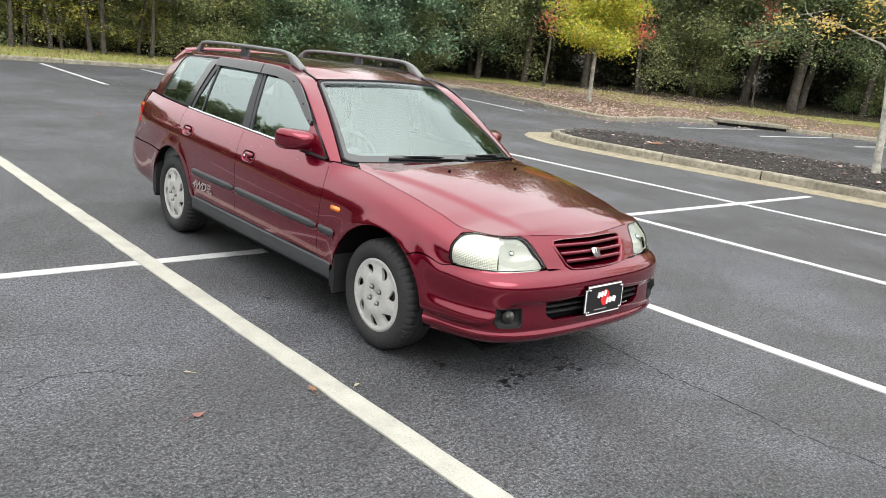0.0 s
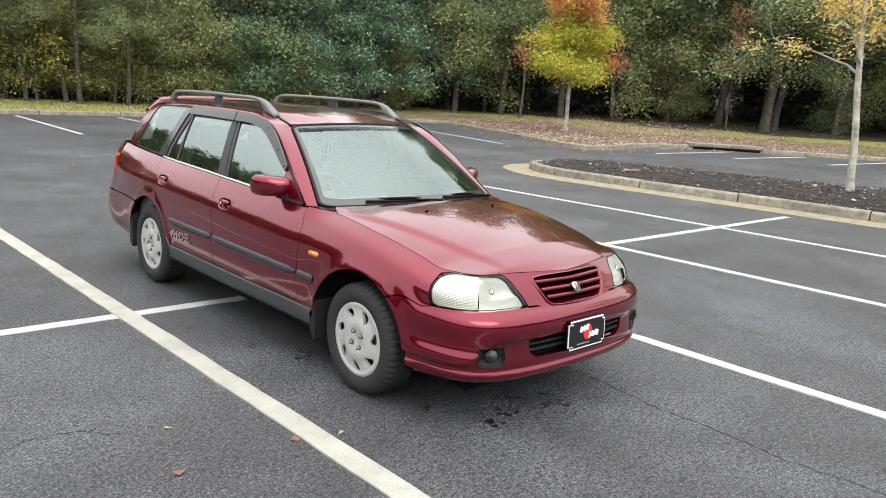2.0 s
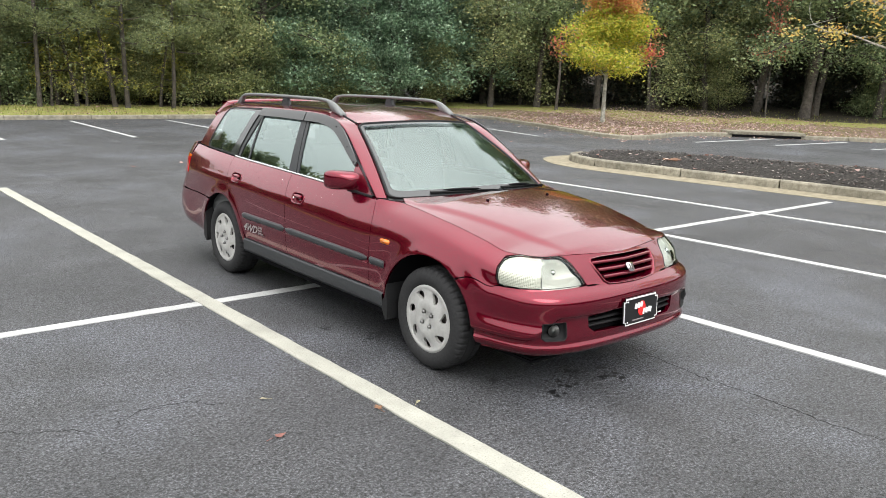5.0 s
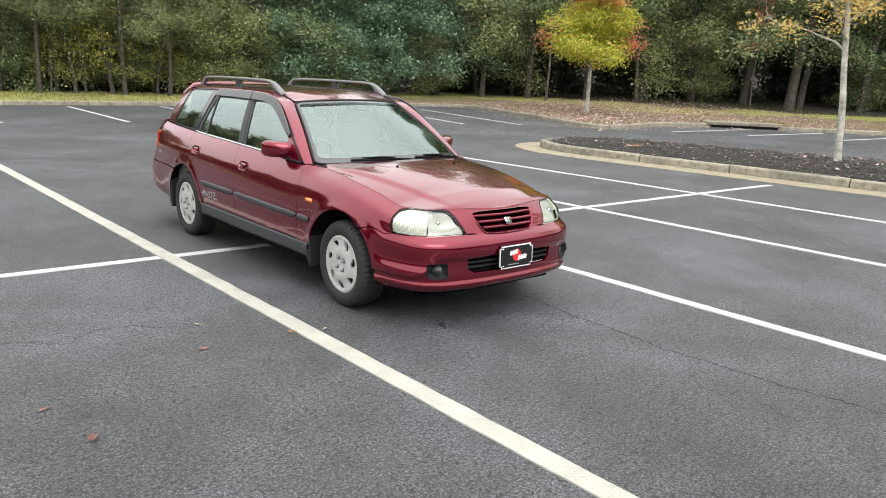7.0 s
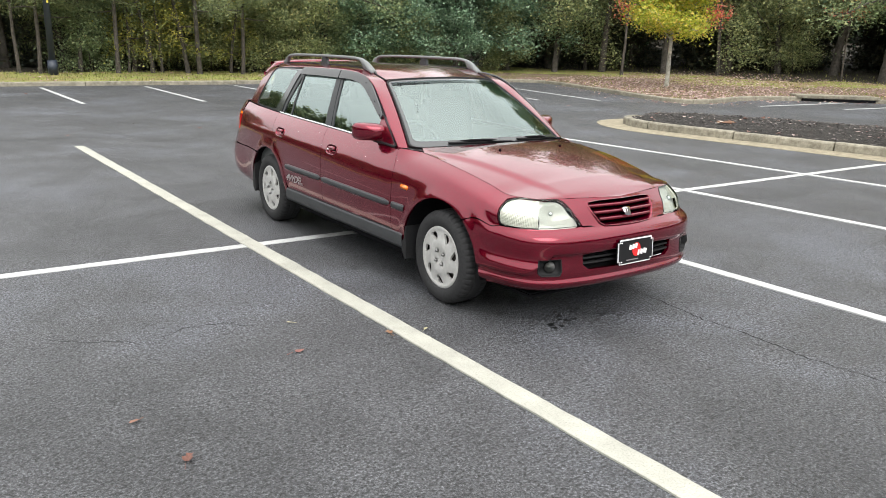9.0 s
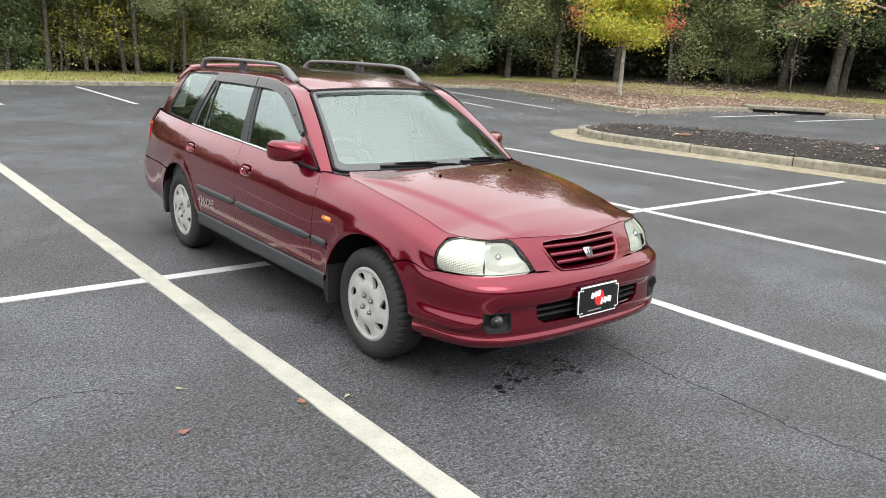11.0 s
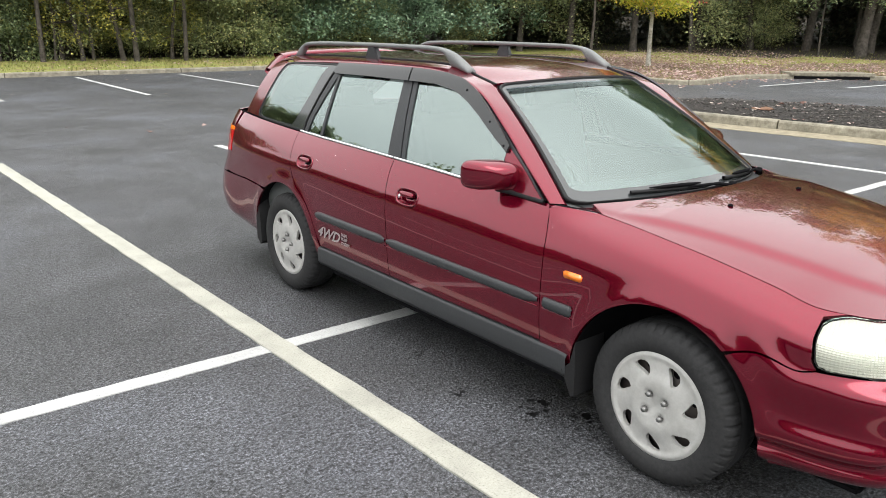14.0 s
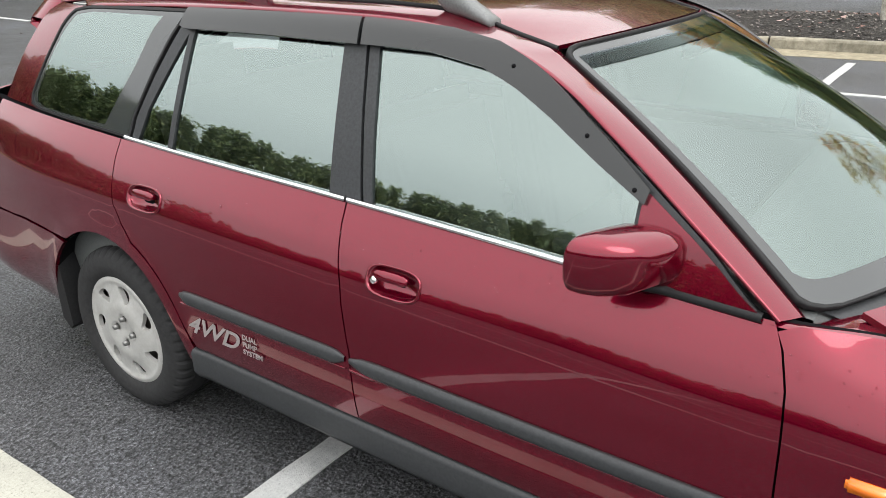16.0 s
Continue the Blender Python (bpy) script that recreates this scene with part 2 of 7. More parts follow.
# ---- small builders ----
def mesh_ob(name, verts, faces, material, parent=None, label="", smooth=False):
    me = bpy.data.meshes.new(name)
    me.from_pydata(verts, [], faces)
    me.materials.append(material)
    if smooth:
        me.shade_smooth()
    ob = new(name, me)
    if parent:
        ob.parent = parent
    if label:
        ob["label"] = label
    return ob


def part(name, bm, material, parent, label="", smooth=True):
    me = bpy.data.meshes.new(name)
    bm.to_mesh(me)
    bm.free()
    me.materials.append(material)
    if smooth:
        me.shade_smooth()
    ob = new(name, me)
    ob.parent = parent
    if label:
        ob["label"] = label
    return ob


def thing(name, label, category, group="", at=(0, 0, 0)):
    ob = new(name)
    ob.location = at
    return tagged(ob, label, category, group)


def resample(points, step, closed=False):
    pts = [np.array(p, float) for p in points]
    if closed:
        pts.append(pts[0])
    out = []
    for a, b in zip(pts, pts[1:]):
        n = max(1, int(math.ceil(np.linalg.norm(b - a) / step)))
        out += [a + (b - a) * k / n for k in range(n)]
    if not closed:
        out.append(pts[-1])
    return out


def rounded(points, times=2, closed=False):
    """Corner cutting, to turn a rough outline into a curve."""
    pts = [np.array(p, float) for p in points]
    for _ in range(times):
        out = [] if closed else [pts[0]]
        pairs = list(zip(pts, pts[1:] + ([pts[0]] if closed else [])))
        for a, b in pairs:
            out += [a * 0.75 + b * 0.25, a * 0.25 + b * 0.75]
        if not closed:
            out.append(pts[-1])
        pts = out
    return pts


def side_of(points, k, closed):
    n = len(points)
    a = points[(k - 1) % n] if closed or k else points[0]
    b = points[(k + 1) % n] if closed or k < n - 1 else points[-1]
    d = (b - a)[:2]
    d = d / np.linalg.norm(d)
    return np.array([d[1], -d[0]])


def offset_line(points, dist, closed=False):
    """The line moved to the right of its way by dist."""
    pts = [np.array(p, float) for p in points]
    return [p[:2] + side_of(pts, k, closed) * dist for k, p in enumerate(pts)]


def inside_many(points, poly):
    """Which of the points lie within the outline."""
    pts, a = np.asarray(points, float).reshape(-1, 2), np.asarray([p[:2] for p in poly], float)
    b = np.roll(a, 1, axis=0)
    x, y = pts[:, :1], pts[:, 1:]
    rise = np.where(b[:, 1] == a[:, 1], 1e-12, b[:, 1] - a[:, 1])
    cross = ((a[:, 1] > y) != (b[:, 1] > y)) & (x < (b[:, 0] - a[:, 0]) * (y - a[:, 1]) / rise + a[:, 0])
    return cross.sum(1) % 2 == 1


def inside(x, y, poly):
    return bool(inside_many([(x, y)], poly)[0])


def grid_within(xs, ys, poly):
    pts = np.array([(x, y) for x in xs for y in ys])
    return pts[inside_many(pts, poly)]


def middles(verts, tris):
    v = np.array([tuple(p) for p in verts])
    return v[np.array([tuple(t) for t in tris])].mean(1)


# ---- ground, parking lot, painted lines ----
def sheet(name, x0, x1, y0, y1, step, height, material, label, keep=None):
    nx, ny = int((x1 - x0) / step) + 1, int((y1 - y0) / step) + 1
    verts = [(x0 + i * step, y0 + j * step, height(x0 + i * step, y0 + j * step)) for j in range(ny) for i in range(nx)]
    faces = [(j * nx + i, j * nx + i + 1, j * nx + i + nx + 1, j * nx + i + nx) for j in range(ny - 1) for i in range(nx - 1)
             if not keep or keep(x0 + (i + 0.5) * step, y0 + (j + 0.5) * step)]
    return tagged(mesh_ob(name, verts, faces, material, smooth=True), label, name.replace("_", " "), kind="structure")


mesh_g = [(-400, -400, -0.03), (400, -400, -0.03), (400, 400, -0.03), (-400, 400, -0.03)]
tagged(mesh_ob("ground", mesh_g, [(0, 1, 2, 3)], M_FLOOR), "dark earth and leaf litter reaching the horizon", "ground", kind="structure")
lot = [(-60, -50, 0), (60, -50, 0), (60, 23, 0), (-60, 23, 0)]
tagged(mesh_ob("road", lot, [(0, 1, 2, 3)], M_ASPHALT), "dark weathered asphalt of a car park, damp and patchy", "asphalt", kind="structure")


def stripe(a, b, width, material, label, top=0.0085):
    a, b = np.array(a, float), np.array(b, float)
    d = (b - a) / np.linalg.norm(b - a)
    n = np.array([-d[1], d[0]])
    rng = random.Random(int(abs(a[0] * 91 + a[1] * 37) * 10))
    count = max(2, int(np.linalg.norm(b - a) / 0.12))
    verts, faces = [], []
    for k in range(count + 1):
        p = a + (b - a) * k / count
        for s in (-1, 1):
            q = p + n * s * (width / 2 + rng.uniform(-0.004, 0.004))
            verts += [(q[0], q[1], top), (q[0], q[1], -0.01)]
    for k in range(count):
        i = 4 * k
        faces += [(i, i + 4, i + 6, i + 2), (i + 1, i + 5, i + 4, i), (i + 2, i + 6, i + 7, i + 3)]
    ob = mesh_ob("parking_line", verts, faces, material)
    return tagged(ob, label, "parking line", "painted parking lines", "structure")


stripe((-1.40, 8.2), (-1.175, -5.0), 0.125, M_CREAM, "long cream painted parking line, worn and chipped")
WHITE_LINE = "white painted parking line on dark asphalt"
for a, b in (((-12.0, 2.09), (-1.28, 1.883)), ((-1.28, 1.883), (1.30, 1.844)), ((1.30, 1.844), (3.82, 1.8125)), ((3.82, 1.8125), (6.36, 1.784)), ((6.36, 1.784), (8.47, 1.765))):
    stripe(a, b, 0.10, M_WHITE, WHITE_LINE, 0.0045)
for a, b in (((1.114, 8.08), (1.48, -4.2)), ((3.50, 8.1), (4.27, -4.2)), ((5.87, 8.1), (6.90, -4.2)),
             ((-3.9, 8.2), (-3.62, -4.2)), ((-6.4, 8.2), (-6.1, -4.2)), ((-8.9, 8.2), (-8.6, -4.2)), ((-5.8, 21.0), (-5.75, 15.2)),
             ((-2.9, 21.0), (-2.85, 15.2)), ((-0.05, 21.0), (0.0, 15.3)), ((2.85, 21.1), (2.74, 15.2)), ((5.68, 21.1), (5.63, 15.2)),
             ((8.5, 21.1), (8.0, 14.8)), ((11.2, 21.0), (10.2, 14.2)), ((13.4, 20.2), (11.9, 13.2)), ((15.3, 19.6), (13.75, 12.6)),
             ((17.1, 9.50), (21.5, 9.42)), ((18.8, 7.90), (23.2, 7.65)), ((20.7, 5.9), (25.6, 5.6)), ((22.2, 3.7), (27.3, 3.3)), ((23.9, 1.4), (29.2, 0.9))):
    stripe(a, b, 0.10, M_WHITE, WHITE_LINE)


def crack(points, width, name="crack"):
    rng = random.Random(int(points[0][0] * 100) + 7)
    pts = resample(points, 0.035)
    verts, faces = [], []
    for k, p in enumerate(pts):
        w = width * rng.uniform(0.35, 1.3) * min(1, 0.3 + 4 * min(k, len(pts) - 1 - k) / len(pts))
        j = np.array([rng.uniform(-1, 1), rng.uniform(-1, 1)]) * 0.012
        n = side_of(pts, k, False)
        verts += [(*(p[:2] + j + n * w), 0.0012), (*(p[:2] + j - n * w), 0.0012)]
    faces = [(2 * k, 2 * k + 1, 2 * k + 3, 2 * k + 2) for k in range(len(pts) - 1)]
    tagged(mesh_ob(name, verts, faces, M_CRACK), "thin dark crack wandering across the asphalt", "crack", kind="structure")


crack([(0.50, -0.30), (0.47, -0.75), (0.42, -1.05), (0.43, -1.45), (0.40, -1.75), (0.46, -2.2), (0.47, -2.5), (0.54, -2.78), (0.58, -3.3)], 0.005)
crack([(-2.46, 0.22), (-2.42, 0.30), (-2.28, 0.37), (-2.17, 0.35), (-2.05, 0.305), (-1.98, 0.33)], 0.0035)
crack([(-2.05, 0.31), (-2.02, 0.24), (-1.93, 0.2)], 0.0025)


crack([(-6.0, 9.35), (-4.2, 9.2), (-2.6, 9.32), (-1.0, 9.18), (0.3, 9.28), (1.6, 9.2)], 0.007)
crack([(-2.95, 0.55), (-2.80, 0.42), (-2.66, 0.36), (-2.52, 0.25)], 0.003)
crack([(3.2, 4.4), (3.6, 3.1), (3.95, 1.9), (4.5, 0.6), (5.4, -0.9), (6.1, -2.4)], 0.003)


def blot(x, y, r, rng):
    n = 14
    rim = [r * rng.uniform(0.55, 1.25) for _ in range(n)]
    sx = rng.uniform(0.7, 1.5)
    verts = [(x, y, 0.0016)] + [(x + sx * rim[k] * math.cos(2 * math.pi * k / n), y + rim[k] * math.sin(2 * math.pi * k / n), 0.0012) for k in range(n)]
    return verts, [(0, 1 + k, 1 + (k + 1) % n) for k in range(n)]


def blots(places, seed):
    rng = random.Random(seed)
    for x, y, r, count in places:
        vs, fs = [], []
        for k in range(count):
            v, f = blot(x + rng.gauss(0, r), y + rng.gauss(0, r), rng.uniform(0.006, 0.022) if count > 1 else r, rng)
            fs += [tuple(i + len(vs) for i in q) for q in f]
            vs += v
        tagged(mesh_ob("oil_spot", vs, fs, M_OIL), "small black oil drips on the asphalt", "oil stain", "oil drips", "structure")


blots([(-0.455, -0.70, 0.018, 5), (-0.13, -0.535, 0.02, 4), (-0.61, -0.385, 0.015, 4), (-0.74, 0.64, 0.045, 12), (-0.64, 0.42, 0.05, 10),
       (-0.655, 0.82, 0.014, 3), (-0.30, -0.60, 0.04, 5), (-0.02, -0.72, 0.05, 7), (0.05, -0.62, 0.06, 8), (-0.9, 0.95, 0.03, 4), (-0.78, 1.35, 0.03, 3)], 5)


# ---- kerbs, verge, planted island ----
VERGE = rounded([(-60, 21.7), (-20, 21.7), (6, 21.7), (17.6, 21.7), (18.9, 20.6), (17.5, 17.0), (15.9, 12.8), (15.3, 10.9), (16.4, 10.5), (18.6, 11.2), (20.2, 11.1),
                 (22.2, 9.3), (24.2, 7.5), (26.4, 5.2), (29, 2.4), (33, -3), (44, -18), (60, -40)], 2)
ISLAND = rounded([(15.7, -9), (14.3, -4), (12.9, 1.7), (12.0, 4.6), (10.9, 6.9), (10.1, 7.75), (9.3, 7.75), (8.72, 6.9), (8.74, 5.8), (9.12, 3.3), (9.50, 0.4), (10.3, -4), (11.4, -9)], 2)


def kerb(name, line, width, height, label):
    """A kerb of cast stones; the line is its road edge and the stones stand to the left of it."""
    top = thing(name, label, "kerb")
    top["kind"] = "structure"
    step = 0.3
    pts = resample(line, step)
    per = 8
    rng = random.Random(4)
    k = 0
    while k < len(pts) - 1:
        chunk = pts[k:k + per + 1]
        verts, faces = [], []
        lift = rng.uniform(-0.006, 0.006)
        prof = [(0.0, -0.05), (0.008, height - 0.03), (0.022, height - 0.008), (0.05, height), (width, height), (width, -0.05)]
        for j, p in enumerate(chunk):
            n = -side_of(pts, k + j, False)
            d = np.array([n[1], -n[0]])
            nudge = d * (0.012 if j == 0 else -0.012 if j == len(chunk) - 1 else 0)
            for a, z in prof:
                q = p[:2] + nudge + n * (a + rng.uniform(-0.002, 0.002))
                verts.append((q[0], q[1], z + lift))
        m = len(prof)
        for j in range(len(chunk) - 1):
            faces += [(j * m + i, j * m + i + 1, (j + 1) * m + i + 1, (j + 1) * m + i) for i in range(m - 1)]
        faces += [tuple(range(m - 1, -1, -1)), tuple((len(chunk) - 1) * m + i for i in range(m))]
        mesh_ob("kerb_stone", verts, faces, M_KERB, top)
        k += per
    return top


kerb("kerb_verge", VERGE, 0.16, 0.13, "weathered pale concrete kerb along the grass verge")
kerb("kerb_island", ISLAND, 0.16, 0.15, "pale concrete kerb round the mulched island")

g_in, g_out = offset_line(ISLAND, 0.004), offset_line(ISLAND, 0.55)
verts = [(p[0], p[1], 0.012) for p in g_in] + [(p[0], p[1], 0.006) for p in g_out] + [(p[0], p[1], -0.02) for p in g_out]
n = len(g_in)
faces = [(k, k + 1, n + k + 1, n + k) for k in range(n - 1)] + [(n + k, n + k + 1, 2 * n + k + 1, 2 * n + k) for k in range(n - 1)]
tagged(mesh_ob("gutter", verts, faces, M_GUTTER), "stained tan concrete gutter along the island kerb", "gutter", kind="structure")

ISLAND_IN = offset_line(ISLAND, -0.14)
ISLAND_POLY = [tuple(p) for p in ISLAND_IN]
ISLAND_XY = np.array(resample(ISLAND_POLY, 0.3, True))


def mound(x, y):
    d = float(np.hypot(ISLAND_XY[:, 0] - x, ISLAND_XY[:, 1] - y).min())
    return 0.12 + 0.20 * (1 - math.exp(-d / 0.55)) + 0.025 * noise.noise((x * 2.2, y * 2.2, 0))


def mulch_bed():
    pts = [Vector((p[0], p[1])) for p in resample(ISLAND_POLY, 0.35, True)]
    rim = len(pts)
    grid = [Vector(p) for p in grid_within(np.arange(38, 74) * 0.22, np.arange(-42, 37) * 0.22, ISLAND_POLY)]
    from mathutils.geometry import delaunay_2d_cdt
    v, _, f, *_ = delaunay_2d_cdt(pts + grid, [(k, (k + 1) % rim) for k in range(rim)], [], 0, 1e-5)
    tris = [t for t, ok in zip(f, inside_many(middles(v, f), ISLAND_POLY)) if ok]
    ob = mesh_ob("ground_mulch", [(p.x, p.y, mound(p.x, p.y)) for p in v], tris, M_MULCH, smooth=True)
    tagged(ob, "mounded dark wood mulch with fallen leaves in the island", "mulch bed", kind="structure")


mulch_bed()


def scatter(name, count, place, size, material, label, seed, flat=0.4, long=1.6, category=""):
    """Many small flat pieces lying about: chips, leaves."""
    rng = np.random.default_rng(seed)
    verts, faces = [], []
    while len(faces) < count:
        spot = place(rng)
        if spot is None:
            continue
        s = size * rng.uniform(0.5, 1.3)
        m = Euler((rng.normal(0, flat), rng.normal(0, flat), rng.uniform(0, 6.3))).to_matrix()
        i = len(verts)
        for a, b in ((-long, 0), (0, -0.6), (long, 0), (0, 0.6)):
            w = m @ Vector((a * s / 2, b * s, 0.15 * s * (abs(a) > 0)))
            verts.append((spot[0] + w.x, spot[1] + w.y, spot[2] + abs(w.z) + 0.004))
        faces.append((i, i + 1, i + 2, i + 3))
    ob = mesh_ob(name, verts, faces, material)
    return tagged(ob, label, category or name.replace("_", " "), kind="stuff")


def on_island(rng):
    x, y = rng.uniform(8.6, 15), rng.uniform(-6, 7.9)
    return (x, y, mound(x, y)) if inside(x, y, ISLAND_POLY) else None


scatter("mulch_chips", 15000, on_island, 0.034, M_CHIP, "loose dark bark chips on the mulch", 1, 0.5)
scatter("fallen_leaves", 260, on_island, 0.06, M_FALLEN, "scattered brown leaves on the mulch", 2)


VERGE_XY = np.array(resample(VERGE, 0.6))


def bank(x, y):
    d = float(np.hypot(VERGE_XY[:, 0] - x, VERGE_XY[:, 1] - y).min())
    right = min(1, max(0, (x - 14) / 8))
    return 0.11 + d * (0.010 + 0.020 * right) + 0.05 * noise.noise((x * 0.5, y * 0.5, 3)) * min(1, d / 2) + max(0, d - 9) * 0.03


VERGE_POLY = [tuple(p[:2]) for p in offset_line(VERGE, -0.14)] + [(140, -40), (140, 140), (-140, 140), (-140, 21.9)]


def verge():
    rim = [Vector(p) for p in VERGE_POLY]
    from mathutils.geometry import delaunay_2d_cdt
    grid = [Vector(p) for p in grid_within(np.arange(-30, 60, 0.8), np.arange(-20, 48, 0.8), VERGE_POLY)]
    v, _, f, *_ = delaunay_2d_cdt(rim + grid, [(k, (k + 1) % len(rim)) for k in range(len(rim))], [], 0, 1e-5)
    lawn, litter, wood = [], [], []
    mids = middles(v, f)
    for t, (x, y), ok in zip(f, mids, inside_many(mids, VERGE_POLY)):
        if ok:
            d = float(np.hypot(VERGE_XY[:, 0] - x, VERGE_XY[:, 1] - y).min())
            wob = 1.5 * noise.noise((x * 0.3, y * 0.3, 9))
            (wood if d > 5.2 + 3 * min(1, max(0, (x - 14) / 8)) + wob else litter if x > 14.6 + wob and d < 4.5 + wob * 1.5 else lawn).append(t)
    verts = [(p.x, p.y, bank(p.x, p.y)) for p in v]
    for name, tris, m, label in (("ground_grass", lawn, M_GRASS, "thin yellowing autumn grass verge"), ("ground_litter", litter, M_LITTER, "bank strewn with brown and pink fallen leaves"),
                                 ("ground_wood", wood, M_FLOOR, "leaf-covered woodland floor, darkened in colour for the shade under trees")):
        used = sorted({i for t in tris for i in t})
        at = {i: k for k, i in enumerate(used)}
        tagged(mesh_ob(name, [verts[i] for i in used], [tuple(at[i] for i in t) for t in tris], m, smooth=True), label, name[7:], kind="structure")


verge()


def on_bed(rng):
    x, y = rng.uniform(14.6, 30), rng.uniform(2, 22)
    if not inside(x, y, VERGE_POLY) or math.hypot(x - 19, y - 15) > rng.uniform(1, 13):
        return None
    return (x, y, bank(x, y))


def on_lawn(rng):
    x, y = rng.uniform(-16, 19), rng.uniform(21.9, 27.5)
    return (x, y, bank(x, y)) if inside(x, y, VERGE_POLY) else None


def by_kerb(rng):
    k = rng.integers(20, len(VERGE) - 14)
    p = VERGE[k] + (VERGE[k + 1] - VERGE[k]) * rng.uniform() if k + 1 < len(VERGE) else VERGE[k]
    q = p[:2] + side_of(VERGE, int(k), False) * abs(rng.normal(0, 0.6))
    return (q[0], q[1], 0.002)


def on_lot(rng):
    x, y = rng.uniform(-8, 20), rng.uniform(9, 21)
    return (x, y, 0.0)


scatter("fallen_leaves", 12000, on_bed, 0.07, M_FALLEN, "carpet of pinkish brown leaves on the bank", 3, 0.5, 1.3)
scatter("fallen_leaves", 900, on_lawn, 0.07, M_FALLEN, "brown leaves lying in the grass", 4)
scatter("fallen_leaves", 420, by_kerb, 0.06, M_FALLEN, "leaves gathered in the gutter by the kerb", 5)
scatter("fallen_leaves", 70, on_lot, 0.06, M_FALLEN, "a few leaves blown over the asphalt", 6)


def blades():
    rng = np.random.default_rng(8)
    verts, faces = [], []
    while len(faces) < 14000:
        x, y = rng.uniform(-18, 34), rng.uniform(2, 27)
        if not inside(x, y, VERGE_POLY) or (x > 15 and rng.uniform() > 0.35):
            continue
        z, h, a = bank(x, y) - 0.01, rng.uniform(0.04, 0.12), rng.uniform(0, 6.3)
        c, s = math.cos(a) * 0.012, math.sin(a) * 0.012
        lean = rng.normal(0, 0.03, 2)
        i = len(verts)
        verts += [(x - c, y - s, z), (x + c, y + s, z), (x + lean[0], y + lean[1], z + h)]
        faces.append((i, i + 1, i + 2))
    tagged(mesh_ob("grass", verts, faces, M_BLADES), "short yellow-green grass blades on the verge", "grass", kind="stuff")


blades()


# storm drain in the kerb and single leaves near the car
def drain():
    top = thing("storm_drain", "concrete storm drain slab with a dark slot in the kerb", "storm drain")
    bm = bmesh.new()
    bmesh.ops.create_cube(bm, size=1, matrix=pose(22.05, 10.0, 0.15, 0, 0, -42) @ Matrix.Diagonal((2.6, 0.96, 0.10, 1)))
    bmesh.ops.bevel(bm, geom=bm.edges[:], offset=0.02, segments=2, affect="EDGES")
    part("slab", bm, M_KERB, top, smooth=False)
    bm = bmesh.new()
    bmesh.ops.create_cube(bm, size=1, matrix=pose(21.77, 9.69, 0.055, 0, 0, -42) @ Matrix.Diagonal((2.3, 0.09, 0.08, 1)))
    part("slot", bm, M_DARK, top, smooth=False)


drain()


def clay_mound(x, y):
    bm = bmesh.new()
    bmesh.ops.create_uvsphere(bm, u_segments=28, v_segments=12, radius=0.2)
    for v in bm.verts:
        v.co.z = max(-0.02, v.co.z * 0.08 + 0.025 * noise.noise(v.co * 9))
        v.co.xy *= 1 + 0.25 * noise.noise((v.co.x * 5, v.co.y * 5, 1.0))
    ob = part("clay_mound", bm, M_CLAY, None)
    ob.matrix_world = pose(x, y, mound(x, y) + 0.005)
    tagged(ob, "low mound of loose red clay on dark mulch", "soil mound")


clay_mound(9.54, 5.24)


def leaf_on_ground(x, y, turn, size, color, label, curl=0.3, lobes=5):
    m = mat("dry_leaf", color, 0.7)
    wire(m, ramp_of(m, noise_of(m, 60, 3), [(0.3, tuple(c * 0.6 for c in color)), (0.7, color)]), bsdf(m).inputs["Base Color"])
    verts, faces = [(0, 0, 0.006)], []
    n = lobes * 4
    for k in range(n):
        a = 2 * math.pi * k / n
        r = size * (0.45 + 0.55 * abs(math.cos(a * lobes / 2))) * (0.75 + 0.25 * math.cos(a))
        verts.append((r * math.cos(a), 0.7 * r * math.sin(a), 0.005 + curl * abs(math.sin(a)) * r * 0.6))
    faces = [(0, 1 + k, 1 + (k + 1) % n) for k in range(n)]
    top = mesh_ob("dry_leaf", verts, faces, m)
    top.matrix_world = pose(x, y, 0.003, 0, 0, turn)
    bm = bmesh.new()
    bmesh.ops.create_cone(bm, segments=5, radius1=0.0018, radius2=0.001, depth=size * 0.9, matrix=pose(-size * 0.9, 0, 0.004, 0, 90, 12))
    stem = part("stem", bm, m, top)
    return tagged(top, label, "leaf", "fallen leaves on the asphalt")


leaf_on_ground(-1.145, -0.36, 30, 0.028, (0.45, 0.42, 0.26), "pale green-brown dry leaf on asphalt", 0.4, 2)
leaf_on_ground(-1.345, -0.30, 80, 0.042, (0.25, 0.13, 0.07), "brown star-shaped dry leaf beside the cream line", 0.15, 5)
leaf_on_ground(-1.755, 0.13, 140, 0.026, (0.42, 0.38, 0.25), "small pale dry leaf on asphalt", 0.3, 2)
leaf_on_ground(-1.90, -0.28, 10, 0.05, (0.24, 0.10, 0.08), "thin reddish brown pine twig leaf on asphalt", 0.0, 1)
leaf_on_ground(-2.71, -1.05, 60, 0.050, (0.17, 0.075, 0.055), "curled red-brown dry leaf on asphalt", 0.9, 3)
leaf_on_ground(-2.80, -0.62, 200, 0.03, (0.26, 0.13, 0.09), "small brown dry leaf on asphalt", 0.3, 2)


